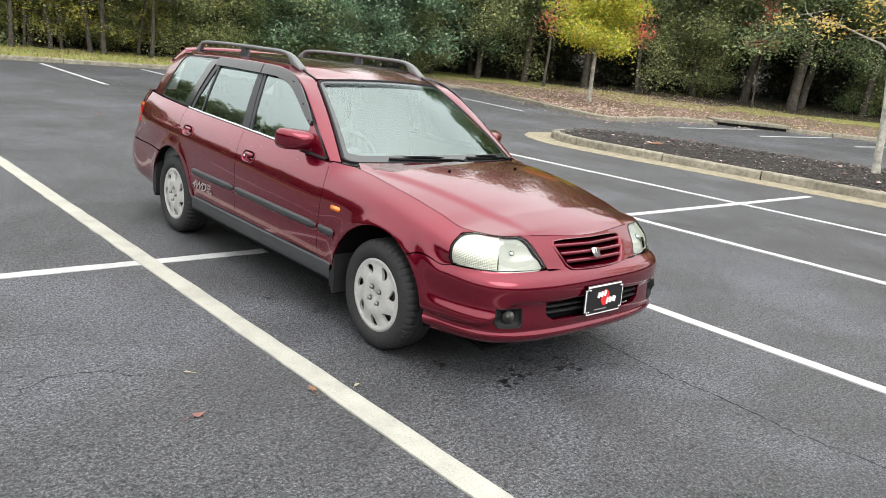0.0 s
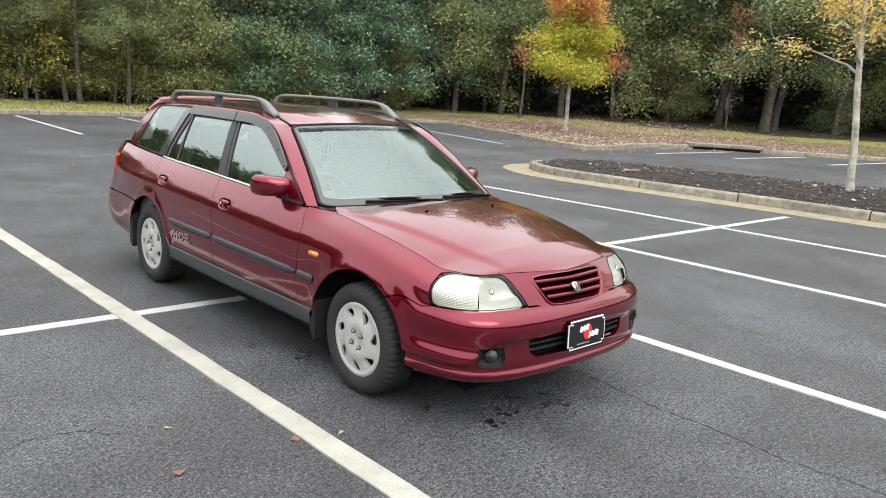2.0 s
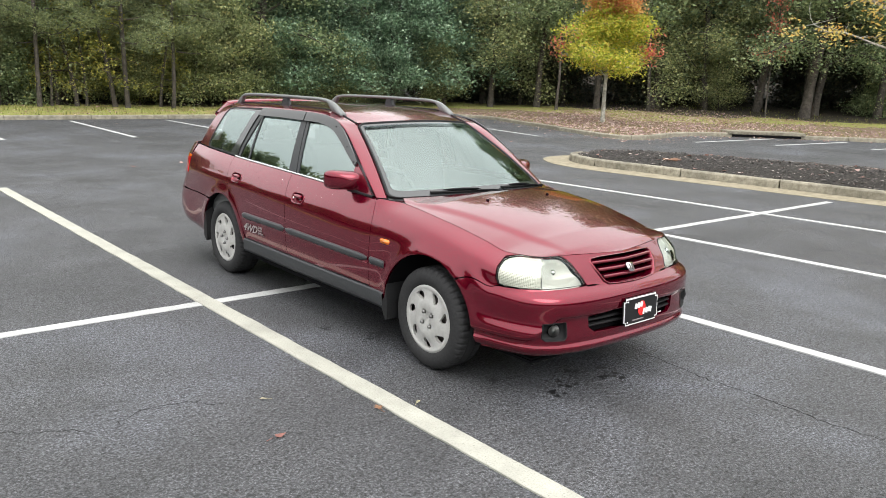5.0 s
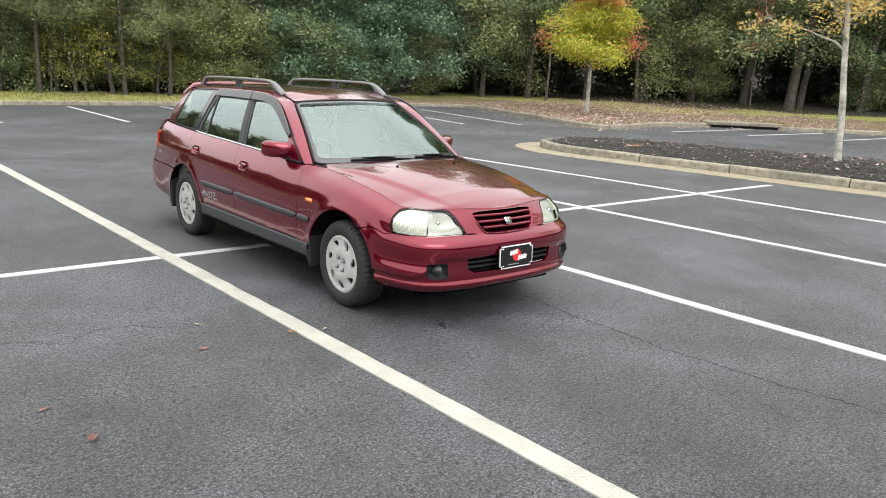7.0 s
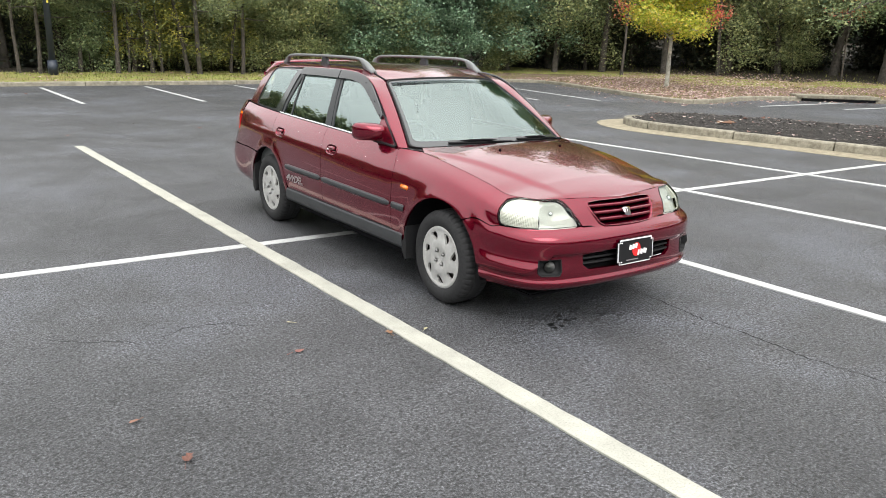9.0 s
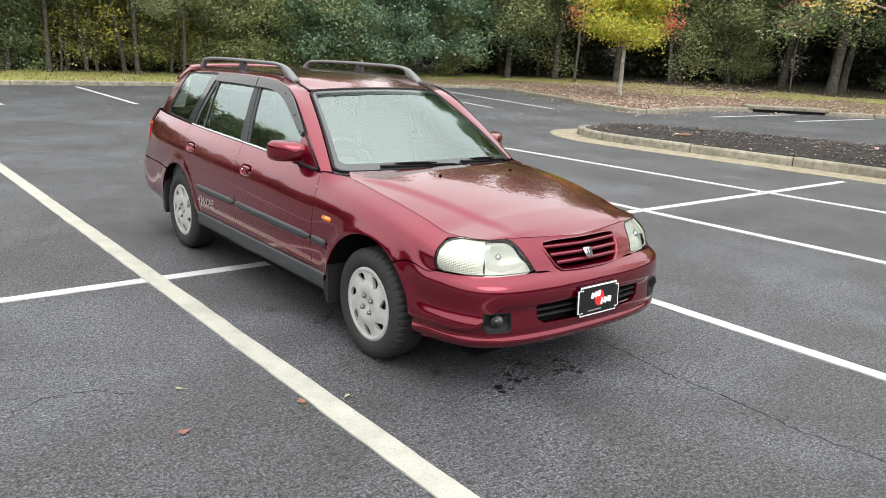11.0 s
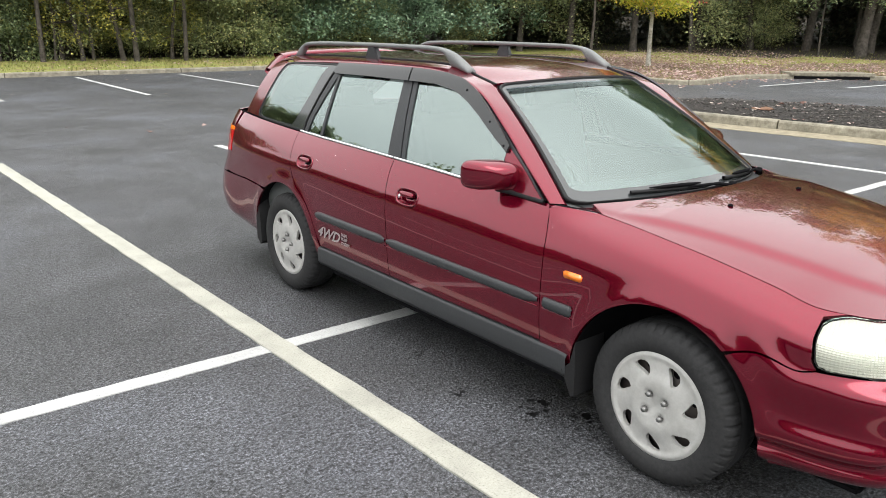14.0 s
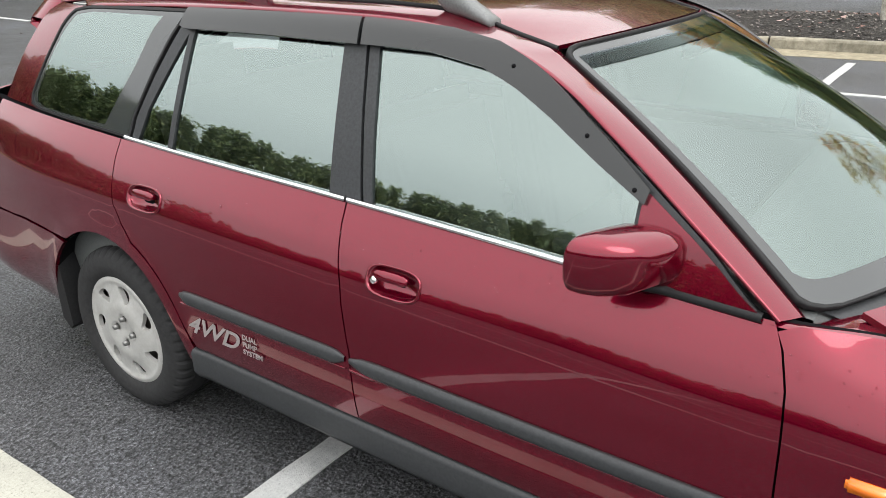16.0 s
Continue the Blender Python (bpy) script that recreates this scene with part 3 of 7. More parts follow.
# ---- trees ----
def tube(verts, faces, points, radii, sides=7):
    base = len(verts)
    for k, (p, r) in enumerate(zip(points, radii)):
        a, b = points[max(0, k - 1)], points[min(len(points) - 1, k + 1)]
        d = (b - a).normalized()
        u = d.orthogonal().normalized()
        w = d.cross(u)
        verts += [tuple(p + (u * math.cos(2 * math.pi * i / sides) + w * math.sin(2 * math.pi * i / sides)) * r) for i in range(sides)]
    for k in range(len(points) - 1):
        for i in range(sides):
            j = (i + 1) % sides
            faces.append((base + k * sides + i, base + k * sides + j, base + (k + 1) * sides + j, base + (k + 1) * sides + i))


def limb(rng, start, way, length, steps, droop, wild):
    pts, p, d = [start.copy()], start.copy(), way.normalized()
    for _ in range(steps):
        d = (d + Vector((rng.gauss(0, wild), rng.gauss(0, wild), rng.gauss(0, wild) + droop))).normalized()
        p = p + d * length / steps
        pts.append(p.copy())
    return pts


def leaf_cloud(rng, centres, per, spread, size, flat=0.75, corners=4, thin=0.62):
    """Leaves in loose clumps round the centres: four-cornered ones near by, three-cornered ones for the woods."""
    nr = np.random.default_rng(rng.randrange(10 ** 6))
    if not len(centres):
        return [], []
    c = np.repeat(np.array([tuple(p) for p in centres]), np.maximum(1, per * nr.uniform(0.5, 1.5, len(centres))).astype(int), axis=0)
    n = len(c)
    p = c + nr.normal(0, 1, (n, 3)) * [spread, spread, spread * flat]
    u = nr.normal(0, 1, (n, 3)) * [1, 1, 0.6]
    u /= np.linalg.norm(u, axis=1, keepdims=True)
    w = np.cross(u, nr.normal(0, 0.7, (n, 3)) + [0, 0, 1.0])
    w /= np.linalg.norm(w, axis=1, keepdims=True) + 1e-9
    s = size * nr.uniform(0.6, 1.35, (n, 1))
    if corners == 3:
        verts = np.stack([p - u * s, p + w * s * thin + u * s * 0.3, p - w * s * thin + u * s * 0.5], 1)
    else:
        verts = np.stack([p - u * s, p + w * s * 0.55, p + u * s, p - w * s * 0.55], 1)
    return verts.reshape(-1, 3).tolist(), np.arange(corners * n).reshape(-1, corners).tolist()


def tree(name, label, seed, height, radius, first, limbs, reach, per, size, bark_m, leaf_m, spread=0.38, droop=0.0, twigs=2, lean=0.03, up=0.5, crowns=None, taper=0.25, top_reach=0.45, bare=0.0, corners=4, dense=99.0, thin=0.62):
    """A tapered trunk with limbs and twigs, and leaves in loose clumps along them."""
    rng = random.Random(seed)
    top = thing(name, label, "tree", "trees")
    verts, faces, tips = [], [], []
    trunk = limb(rng, Vector((0, 0, -0.15)), Vector((rng.gauss(0, lean), rng.gauss(0, lean), 1)), height, 14, 0.05, 0.035)
    tube(verts, faces, trunk, [radius * (1.25 if k == 0 else 1) * (1 - (1 - taper) * k / 14) for k in range(15)], 10)
    for k in range(limbs):
        f = first + (1 - first) * (k + rng.random()) / limbs
        i = min(13, int(f * 14))
        start = trunk[i].lerp(trunk[i + 1], f * 14 - i)
        a = k * 2.4 + rng.uniform(-0.5, 0.5)
        far = reach * (1 - (1 - top_reach) * (f - first) / (1 - first)) * rng.uniform(0.65, 1.15)
        pts = limb(rng, start, Vector((math.cos(a), math.sin(a), up + rng.uniform(-0.2, 0.25))), far, 6, droop, 0.16)
        r0 = radius * (1 - 0.75 * f) * 0.42
        tube(verts, faces, pts, [r0 * (1 - 0.85 * j / 6) + 0.004 for j in range(7)], 5)
        for j in range(2, 7):
            if rng.random() > bare:
                tips.append(pts[j])
            for _ in range(twigs):
                a2 = rng.uniform(0, 6.3)
                tw = limb(rng, pts[j], Vector((math.cos(a2), math.sin(a2), rng.uniform(-0.2, 0.7))), far * rng.uniform(0.18, 0.36), 3, droop, 0.2)
                tube(verts, faces, [tw[0], tw[3]] if corners == 3 else tw, [r0 * 0.3 + 0.002, 0.002] if corners == 3 else [r0 * 0.3 + 0.002, r0 * 0.2 + 0.002, r0 * 0.12 + 0.0015, 0.0015], 3)
                if rng.random() > bare:
                    tips += [tw[2], tw[3]]
    mesh_ob("trunk", verts, faces, bark_m, top, smooth=True)
    groups = crowns or [(leaf_m, lambda p: True, "")]
    for m, want, say in groups:
        v, f = leaf_cloud(rng, [p for p in tips if want(p) and p.z < dense], per, spread, size, 0.75, corners, thin)
        high = [p for p in tips if want(p) and p.z >= dense]
        if high:
            v2, f2 = leaf_cloud(rng, high, per * 0.22, spread * 1.2, size * 2.2, 0.75, corners, thin)
            f += [[i + len(v) for i in q] for q in f2]
            v += v2
        if f:
            mesh_ob("crown", v, f, m, top, say)
    return top


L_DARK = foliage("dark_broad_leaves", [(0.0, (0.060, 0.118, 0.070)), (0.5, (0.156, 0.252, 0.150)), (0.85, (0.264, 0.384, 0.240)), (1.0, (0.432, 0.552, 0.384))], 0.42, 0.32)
L_OLIVE = foliage("olive_leaves", [(0.0, (0.112, 0.146, 0.065)), (0.5, (0.263, 0.305, 0.140)), (0.85, (0.420, 0.454, 0.213)), (1.0, (0.582, 0.526, 0.224))], 0.5, 0.45)
L_GREEN = foliage("mid_green_leaves", [(0.0, (0.103, 0.148, 0.078)), (0.5, (0.230, 0.297, 0.146)), (0.9, (0.353, 0.431, 0.213)), (1.0, (0.515, 0.493, 0.235))], 0.5, 0.45)
L_YELLOW = foliage("yellowing_leaves", [(0.0, (0.123, 0.146, 0.034)), (0.5, (0.291, 0.302, 0.067)), (1.0, (0.560, 0.482, 0.101))], 0.5, 0.35)
L_PINE = foliage("pine_needles", [(0.0, (0.101, 0.134, 0.069)), (0.6, (0.230, 0.280, 0.134)), (1.0, (0.403, 0.414, 0.190))], 0.5, 0.35)
# undergrowth leaves: the shade inside the wood is put into their dark colour
L_UNDER = foliage("shade_toned_undergrowth_leaves", [(0.0, (0.020, 0.028, 0.018)), (0.6, (0.055, 0.068, 0.042)), (1.0, (0.12, 0.11, 0.065))], 0.6, 0.2)
L_LIME = foliage("yellow_green_maple_leaves", [(0.0, (0.25, 0.33, 0.045)), (0.45, (0.48, 0.53, 0.08)), (0.8, (0.70, 0.63, 0.11)), (1.0, (0.80, 0.54, 0.15))], 0.5, 0.6)
L_ORANGE = foliage("orange_maple_leaves", [(0.0, (0.62, 0.22, 0.11)), (0.4, (0.74, 0.38, 0.17)), (0.75, (0.78, 0.52, 0.20)), (1.0, (0.55, 0.52, 0.12))], 0.5, 0.6)
L_GOLD = foliage("golden_orange_leaves", [(0.0, (0.56, 0.32, 0.09)), (0.4, (0.70, 0.52, 0.14)), (1.0, (0.80, 0.70, 0.28))], 0.5, 0.6)
L_RED = foliage("red_maple_leaves", [(0.0, (0.52, 0.09, 0.07)), (0.6, (0.72, 0.22, 0.16)), (1.0, (0.76, 0.36, 0.24))], 0.5, 0.6)


def maple_zones(p):
    n = noise.noise((p.x * 0.55 + 3, p.y * 0.55, p.z * 0.5))
    side = p.x * 0.55 - p.y * 0.75
    if (side > 1.5 or side < -1.25) and p.z < 3.3:
        return "red"
    if p.z > 3.75 + n * 1.5:
        return "orange" if n > -0.3 else "lime"
    return "lime"


def maple():
    t = tree("maple_tree", "young maple with lime, orange and red autumn leaves", 11, 5.6, 0.085, 0.30, 26, 1.8, 46, 0.052, M_PALEBARK, L_LIME, 0.22, 0.0, 3, 0.02, 0.55,
             [(L_LIME, lambda p: maple_zones(p) == "lime", ""), (L_ORANGE, lambda p: maple_zones(p) == "orange", "orange leaves"), (L_RED, lambda p: maple_zones(p) == "red", "red leaves")], 0.2, 0.4)
    t.matrix_world = pose(19.75, 15.05, bank(19.75, 15.05), 0, 0, 200)
    return t


def island_tree():
    t = tree("maple_tree", "slender pale-barked maple, thin yellow and orange leaves", 23, 6.2, 0.066, 0.34, 22, 2.1, 34, 0.036, M_PALEBARK, L_GOLD, 0.13, 0.0, 3, 0.035, 0.45,
             [(L_GOLD, lambda p: p.z < 4.6 or p.x > 0.3, ""), (L_ORANGE, lambda p: not (p.z < 4.6 or p.x > 0.3), "orange leaves")], 0.25, 0.5, 0.55)
    t.matrix_world = pose(10.74, 1.73, mound(10.74, 1.73) - 0.02, 0, 3.5, 70)
    # the next trees of the island, which only the glass and the bonnet mirror
    for x, y, size, turn in ((12.6, -4.6, 1.25, 160), (13.6, -7.6, 1.2, 20)):
        c = copy_thing(t, pose(x, y, mound(x, y) - 0.02, 0, 0, turn))
        c.scale = (size, size, size)
    return t


def red_sapling(x, y):
    t = tree("maple_tree", "thin young maple with sparse red leaves at the wood's edge", 57, 5.4, 0.04, 0.45, 12, 1.2, 5, 0.05, M_BARK, L_RED, 0.18, 0.0, 2, 0.03, 0.5, bare=0.5)
    t.matrix_world = pose(x, y, bank(x, y) - 0.03)


maple()
island_tree()
red_sapling(29.6, 13.9)

# kinds of woodland tree, each built once and then copied with another turn and size
KINDS = {
    "holly": tree("broadleaf_tree", "dense dark green broadleaf tree at the wood's edge", 31, 9.5, 0.16, 0.07, 34, 2.7, 86, 0.072, M_BARK, L_DARK, 0.34, -0.03, 1, 0.03, 0.25, top_reach=0.3, corners=3, dense=6.5),
    "olive": tree("broadleaf_tree", "olive green tree with drooping leafy branches", 32, 10.5, 0.13, 0.13, 30, 2.9, 88, 0.060, M_BARK, L_OLIVE, 0.40, -0.06, 1, 0.05, 0.4, top_reach=0.5, corners=3, dense=6.5),
    "green": tree("broadleaf_tree", "mid-green woodland tree with a loose crown", 33, 11.0, 0.17, 0.23, 30, 3.2, 84, 0.062, M_BARK, L_GREEN, 0.40, -0.05, 1, 0.04, 0.45, top_reach=0.5, corners=3, dense=6.5),
    "pine": tree("pine_tree", "tall pine with bare lower trunk and dull needles", 34, 14.0, 0.088, 0.17, 38, 2.3, 80, 0.125, M_BARK, L_PINE, 0.24, -0.03, 1, 0.02, 0.2, top_reach=0.35, bare=0.3, corners=3, dense=8.5, thin=0.10),
    "vine": tree("vine_covered_tree", "thin trunk hung with yellowing vine leaves", 35, 8.5, 0.09, 0.12, 26, 1.2, 26, 0.055, M_BARK, L_YELLOW, 0.24, -0.08, 1, 0.05, 0.0, top_reach=0.6, bare=0.35, corners=3, dense=6.5),
    "shrub": tree("shrub", "tangled green undergrowth shrub", 36, 2.4, 0.03, 0.02, 20, 1.4, 34, 0.055, M_BARK, L_GREEN, 0.26, -0.04, 1, 0.1, 0.5, top_reach=0.7, corners=3),
    "brush": tree("shrub", "olive undergrowth shrub with thin stems", 37, 3.2, 0.03, 0.02, 20, 1.5, 36, 0.055, M_BARK, L_OLIVE, 0.28, -0.04, 1, 0.1, 0.7, top_reach=0.8, corners=3),
    "thicket": tree("shrub", "tangled thicket inside the wood, its leaves coloured for deep shade", 43, 2.6, 0.03, 0.02, 20, 1.7, 15, 0.100, M_BARK, L_UNDER, 0.32, -0.04, 1, 0.1, 0.5, top_reach=0.8, corners=3),
    "bole": tree("young_tree", "thin bare-stemmed young tree inside the wood", 38, 9.0, 0.09, 0.42, 12, 1.6, 20, 0.10, M_BARK, L_GREEN, 0.4, 0.0, 1, 0.04, 0.6, corners=3),
    "back": tree("broadleaf_tree", "shaded tree deeper in the wood", 39, 11.0, 0.15, 0.16, 24, 3.0, 22, 0.15, M_BARK, L_GREEN, 0.50, -0.02, 0, 0.04, 0.5, top_reach=0.6, corners=3),
    "tall": tree("broadleaf_tree", "tall tree rising behind the wood's edge", 44, 17.0, 0.20, 0.36, 26, 3.6, 15, 0.26, M_BARK, L_GREEN, 0.62, -0.02, 1, 0.03, 0.45, top_reach=0.55, corners=3),
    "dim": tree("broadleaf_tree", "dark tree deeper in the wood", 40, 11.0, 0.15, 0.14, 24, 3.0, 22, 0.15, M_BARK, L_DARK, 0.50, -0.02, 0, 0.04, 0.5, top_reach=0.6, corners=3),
}
for k in KINDS.values():
    k["group"] = "woodland trees"
USED = set()
HEIGHT = {"holly": 9.5, "olive": 10.5, "green": 11, "pine": 14, "vine": 8.5, "shrub": 2.4, "brush": 3.2, "thicket": 2.6, "bole": 9, "back": 11, "dim": 11, "tall": 17}


def plant(kind, x, y, size=1.0, turn=0.0):
    # towards the open end of the car park the wood is lower
    if x < -3:
        size *= min(1.0, 0.95 * (0.6 + 0.15 * math.hypot(x, y)) / (HEIGHT[kind] * 1.1)) if HEIGHT[kind] > 4 else 1.0
    m = pose(x, y, bank(x, y) - 0.03, 0, 0, turn) @ Matrix.Scale(size, 4)
    src = KINDS[kind]
    if kind not in USED:
        USED.add(kind)
        src.matrix_world = m
        return src
    c = copy_thing(src, m)
    c.scale = (size, size, size)
    return c


wood_rng = random.Random(77)


def edge_point(s):
    """The wood's edge by distance along it, from far behind the grass verge to the bank beside the drain."""
    for a, b in zip(WOOD_EDGE, WOOD_EDGE[1:]):
        length = math.dist(a, b)
        if s <= length:
            f = s / length
            n = ((b[1] - a[1]) / length, -(b[0] - a[0]) / length)
            return a[0] + (b[0] - a[0]) * f, a[1] + (b[1] - a[1]) * f, (-n[0], -n[1])
        s -= length
    return None


WOOD_EDGE = [(-5.5, 27.8), (10, 27.0), (20, 26.0), (26.5, 21.0), (31.5, 15.0), (35.5, 9.0), (40, 1.0), (46, -9)]
TOTAL = sum(math.dist(a, b) for a, b in zip(WOOD_EDGE, WOOD_EDGE[1:]))


def zone(x, y):
    if x < -1.6:
        return ["pine", "vine", "olive", "bole"]
    if x < 9:
        return []
    if x < 12:
        return ["olive", "green", "olive"]
    if x < 21:
        return ["holly", "holly", "holly", "green"]
    if x < 27:
        return ["green", "olive", "vine", "holly"]
    return ["green", "olive", "green", "olive"]


s, turn_no = 0.0, 0
while s < TOTAL:
    turn_no += 1
    x, y, n = edge_point(s)
    kinds = zone(x, y)
    # front row, second row, third row
    if kinds:
        plant(kinds[turn_no % len(kinds)] if x < 12 else wood_rng.choice(kinds), x + n[0] * wood_rng.uniform(0.3, 1.6), y + n[1] * wood_rng.uniform(0.3, 1.6), wood_rng.uniform(0.85, 1.15), wood_rng.uniform(0, 360))
    for row in (3.4, 6.6, 10.5):
        j = wood_rng.uniform(-1, 1)
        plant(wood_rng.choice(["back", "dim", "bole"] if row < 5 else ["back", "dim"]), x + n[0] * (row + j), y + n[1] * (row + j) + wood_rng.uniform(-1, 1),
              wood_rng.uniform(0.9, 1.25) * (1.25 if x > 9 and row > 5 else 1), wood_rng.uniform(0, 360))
    if x > 8 and turn_no % 2:
        plant("tall", x + n[0] * 8.5, y + n[1] * 8.5, wood_rng.uniform(1.0, 1.25), wood_rng.uniform(0, 360))
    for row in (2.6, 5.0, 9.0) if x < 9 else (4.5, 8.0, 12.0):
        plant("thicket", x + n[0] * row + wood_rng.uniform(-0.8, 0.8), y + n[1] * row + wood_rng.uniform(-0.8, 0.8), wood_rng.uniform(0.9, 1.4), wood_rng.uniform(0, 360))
    s += 1.8 if x < 5 else 2.2 if x < 21 else 2.6
s = 0.6
while s < TOTAL:
    x, y, n = edge_point(s)
    d = wood_rng.uniform(0.4, 2.2)
    if wood_rng.random() < (0.35 if x > 22 else 0.12 if x < 9 else 0.6):
        plant("brush" if x < 9 or wood_rng.random() < 0.3 else "shrub", x + n[0] * d, y + n[1] * d, wood_rng.uniform(0.6, 1.1), wood_rng.uniform(0, 360))
    s += 1.7
for kind, x, y, size in (("bole", 0.10, 26.5, 0.75), ("pine", 0.72, 26.4, 0.80), ("pine", 2.10, 26.9, 0.85), ("pine", 3.20, 26.0, 0.88), ("bole", 3.65, 26.3, 0.55), ("vine", 4.45, 26.2, 0.85),
                         ("bole", 4.85, 26.4, 0.65), ("pine", 6.00, 25.6, 0.95), ("vine", 5.70, 26.0, 0.95), ("vine", 3.95, 26.8, 0.90), ("pine", 7.70, 25.7, 0.86), ("vine", 7.50, 26.4, 0.70),
                         ("olive", 9.70, 28.2, 1.05), ("olive", 7.10, 28.8, 0.95), ("olive", 4.60, 28.6, 0.90), ("olive", 2.00, 29.0, 0.90), ("green", -0.60, 29.0, 0.90), ("brush", 8.80, 26.6, 1.0),
                         ("brush", 10.2, 26.4, 1.1), ("brush", 7.0, 27.2, 0.8), ("shrub", 2.6, 27.4, 0.9), ("bole", 24.5, 21.6, 0.8), ("bole", 27.6, 18.6, 0.9)):
    plant(kind, x, y, size, x * 50)
big = copy_thing(KINDS["green"], pose(31.8, 13.2, bank(31.8, 13.2) - 0.05, 0, 0, 40))
big.scale = (1.35, 1.35, 1.2)

# woods on the other sides of the car park, behind the camera
far_pine = tree("pine_tree", "distant pine with a ragged dark crown", 41, 10.0, 0.14, 0.20, 28, 1.9, 13, 0.27, M_BARK, L_PINE, 0.36, -0.02, 0, 0.02, 0.15, top_reach=0.2, corners=3)
far_tree = tree("bare_tree", "distant thin tree that has lost its leaves", 42, 9.0, 0.10, 0.25, 22, 2.0, 1, 0.05, M_BARK, L_OLIVE, 0.2, 0.0, 3, 0.03, 0.9, bare=0.9, corners=3)
for k in range(210):
    a = radians(102 + k * 0.957)
    r = 56 + wood_rng.uniform(-5, 5)
    spot = pose(r * math.cos(a), r * math.sin(a), -0.05, 0, 0, wood_rng.uniform(0, 360))
    src, tall = (far_tree, 9.0) if k % 17 == 9 else (far_pine, 10.0)
    c = copy_thing(src, spot)
    c.scale = ((1.0 + np.interp(a, (1.8, 2.08, 2.20, 2.45, 2.62, 3.0), (0.168, 0.168, 0.158, 0.143, 0.135, 0.15)) * r) * wood_rng.uniform(0.88, 1.02) * (0.88 if src is far_tree else 1) / tall,) * 3
far_pine.matrix_world, far_tree.matrix_world = pose(-58, 4, -0.05), pose(-57, 9, -0.05)
for k in (far_pine, far_tree):
    k["group"] = "distant trees"

# far woods that close the view: a sheet with the gaps' shade painted in
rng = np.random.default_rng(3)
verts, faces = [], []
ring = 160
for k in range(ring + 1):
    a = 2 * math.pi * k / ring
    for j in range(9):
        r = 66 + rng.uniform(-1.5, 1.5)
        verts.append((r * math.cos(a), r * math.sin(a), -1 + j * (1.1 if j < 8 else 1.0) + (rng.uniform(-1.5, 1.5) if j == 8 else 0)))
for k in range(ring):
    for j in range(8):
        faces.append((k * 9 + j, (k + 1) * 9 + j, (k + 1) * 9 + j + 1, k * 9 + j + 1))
M_FARWOOD = speckled("far_woodland_with_shade", [(0.35, (0.006, 0.009, 0.005)), (0.55, (0.016, 0.022, 0.011)), (0.75, (0.04, 0.05, 0.02))], 1.6, 0.9, 1.0, 0.3)
tagged(mesh_ob("backdrop", verts, faces, M_FARWOOD), "sheet of distant woodland closing the view, shade painted into it", "woodland", kind="structure")


def lamp_post(x, y):
    top = thing("lamp_post", "slim black car park lamp post with a pale head", "lamp post", at=(x, y, bank(x, y)))
    bm = bmesh.new()
    bmesh.ops.create_cone(bm, cap_ends=True, segments=20, radius1=0.16, radius2=0.16, depth=0.5, matrix=pose(0, 0, 0.25))
    bmesh.ops.bevel(bm, geom=[e for e in bm.edges if len(e.link_faces) == 2 and e.calc_face_angle() > 1], offset=0.03, segments=2, affect="EDGES")
    part("base", bm, M_LAMPPOST, top)
    bm = bmesh.new()
    bmesh.ops.create_cone(bm, cap_ends=True, segments=20, radius1=0.11, radius2=0.075, depth=6.6, matrix=pose(0, 0, 3.7))
    part("pole", bm, M_LAMPPOST, top)
    bm = bmesh.new()
    bmesh.ops.create_cube(bm, size=1, matrix=pose(0, -0.35, 7.0, 6) @ Matrix.Diagonal((0.36, 0.75, 0.14, 1)))
    bmesh.ops.bevel(bm, geom=bm.edges[:], offset=0.03, segments=2, affect="EDGES")
    part("lamp_head", bm, M_LAMPPOST, top, smooth=False)
    sign = new("sign")
    sign.parent = top
    for name, w, h, z, m, y in (("sign_plate", 0.30, 0.46, 2.84, M_PLATEWHITE, -0.125), ("sign_header", 0.27, 0.10, 3.0, M_PLATERED, -0.132), ("sign_bar", 0.22, 0.02, 2.88, M_STEEL, -0.132), ("sign_bar", 0.20, 0.02, 2.80, M_STEEL, -0.132), ("sign_bar", 0.22, 0.02, 2.72, M_STEEL, -0.132)):
        bm = bmesh.new()
        bmesh.ops.create_cube(bm, size=1, matrix=pose(0, y, z) @ Matrix.Diagonal((w, 0.008, h, 1)))
        part(name, bm, m, sign, smooth=False)
    bm = bmesh.new()
    bmesh.ops.create_cube(bm, size=1, matrix=pose(0.02, -0.105, 2.42) @ Matrix.Diagonal((0.06, 0.012, 0.22, 1)))
    part("yellow_tag", bm, M_CREAMTAG, top, "yellow tag", False)


lamp_post(0.95, 25.2)

# ---- the estate car: it faces -y, front axle at y = 0, rear axle at y = 2.62 ----
from mathutils.geometry import delaunay_2d_cdt

AXLE_R, WHEEL_Z = 2.62, 0.297


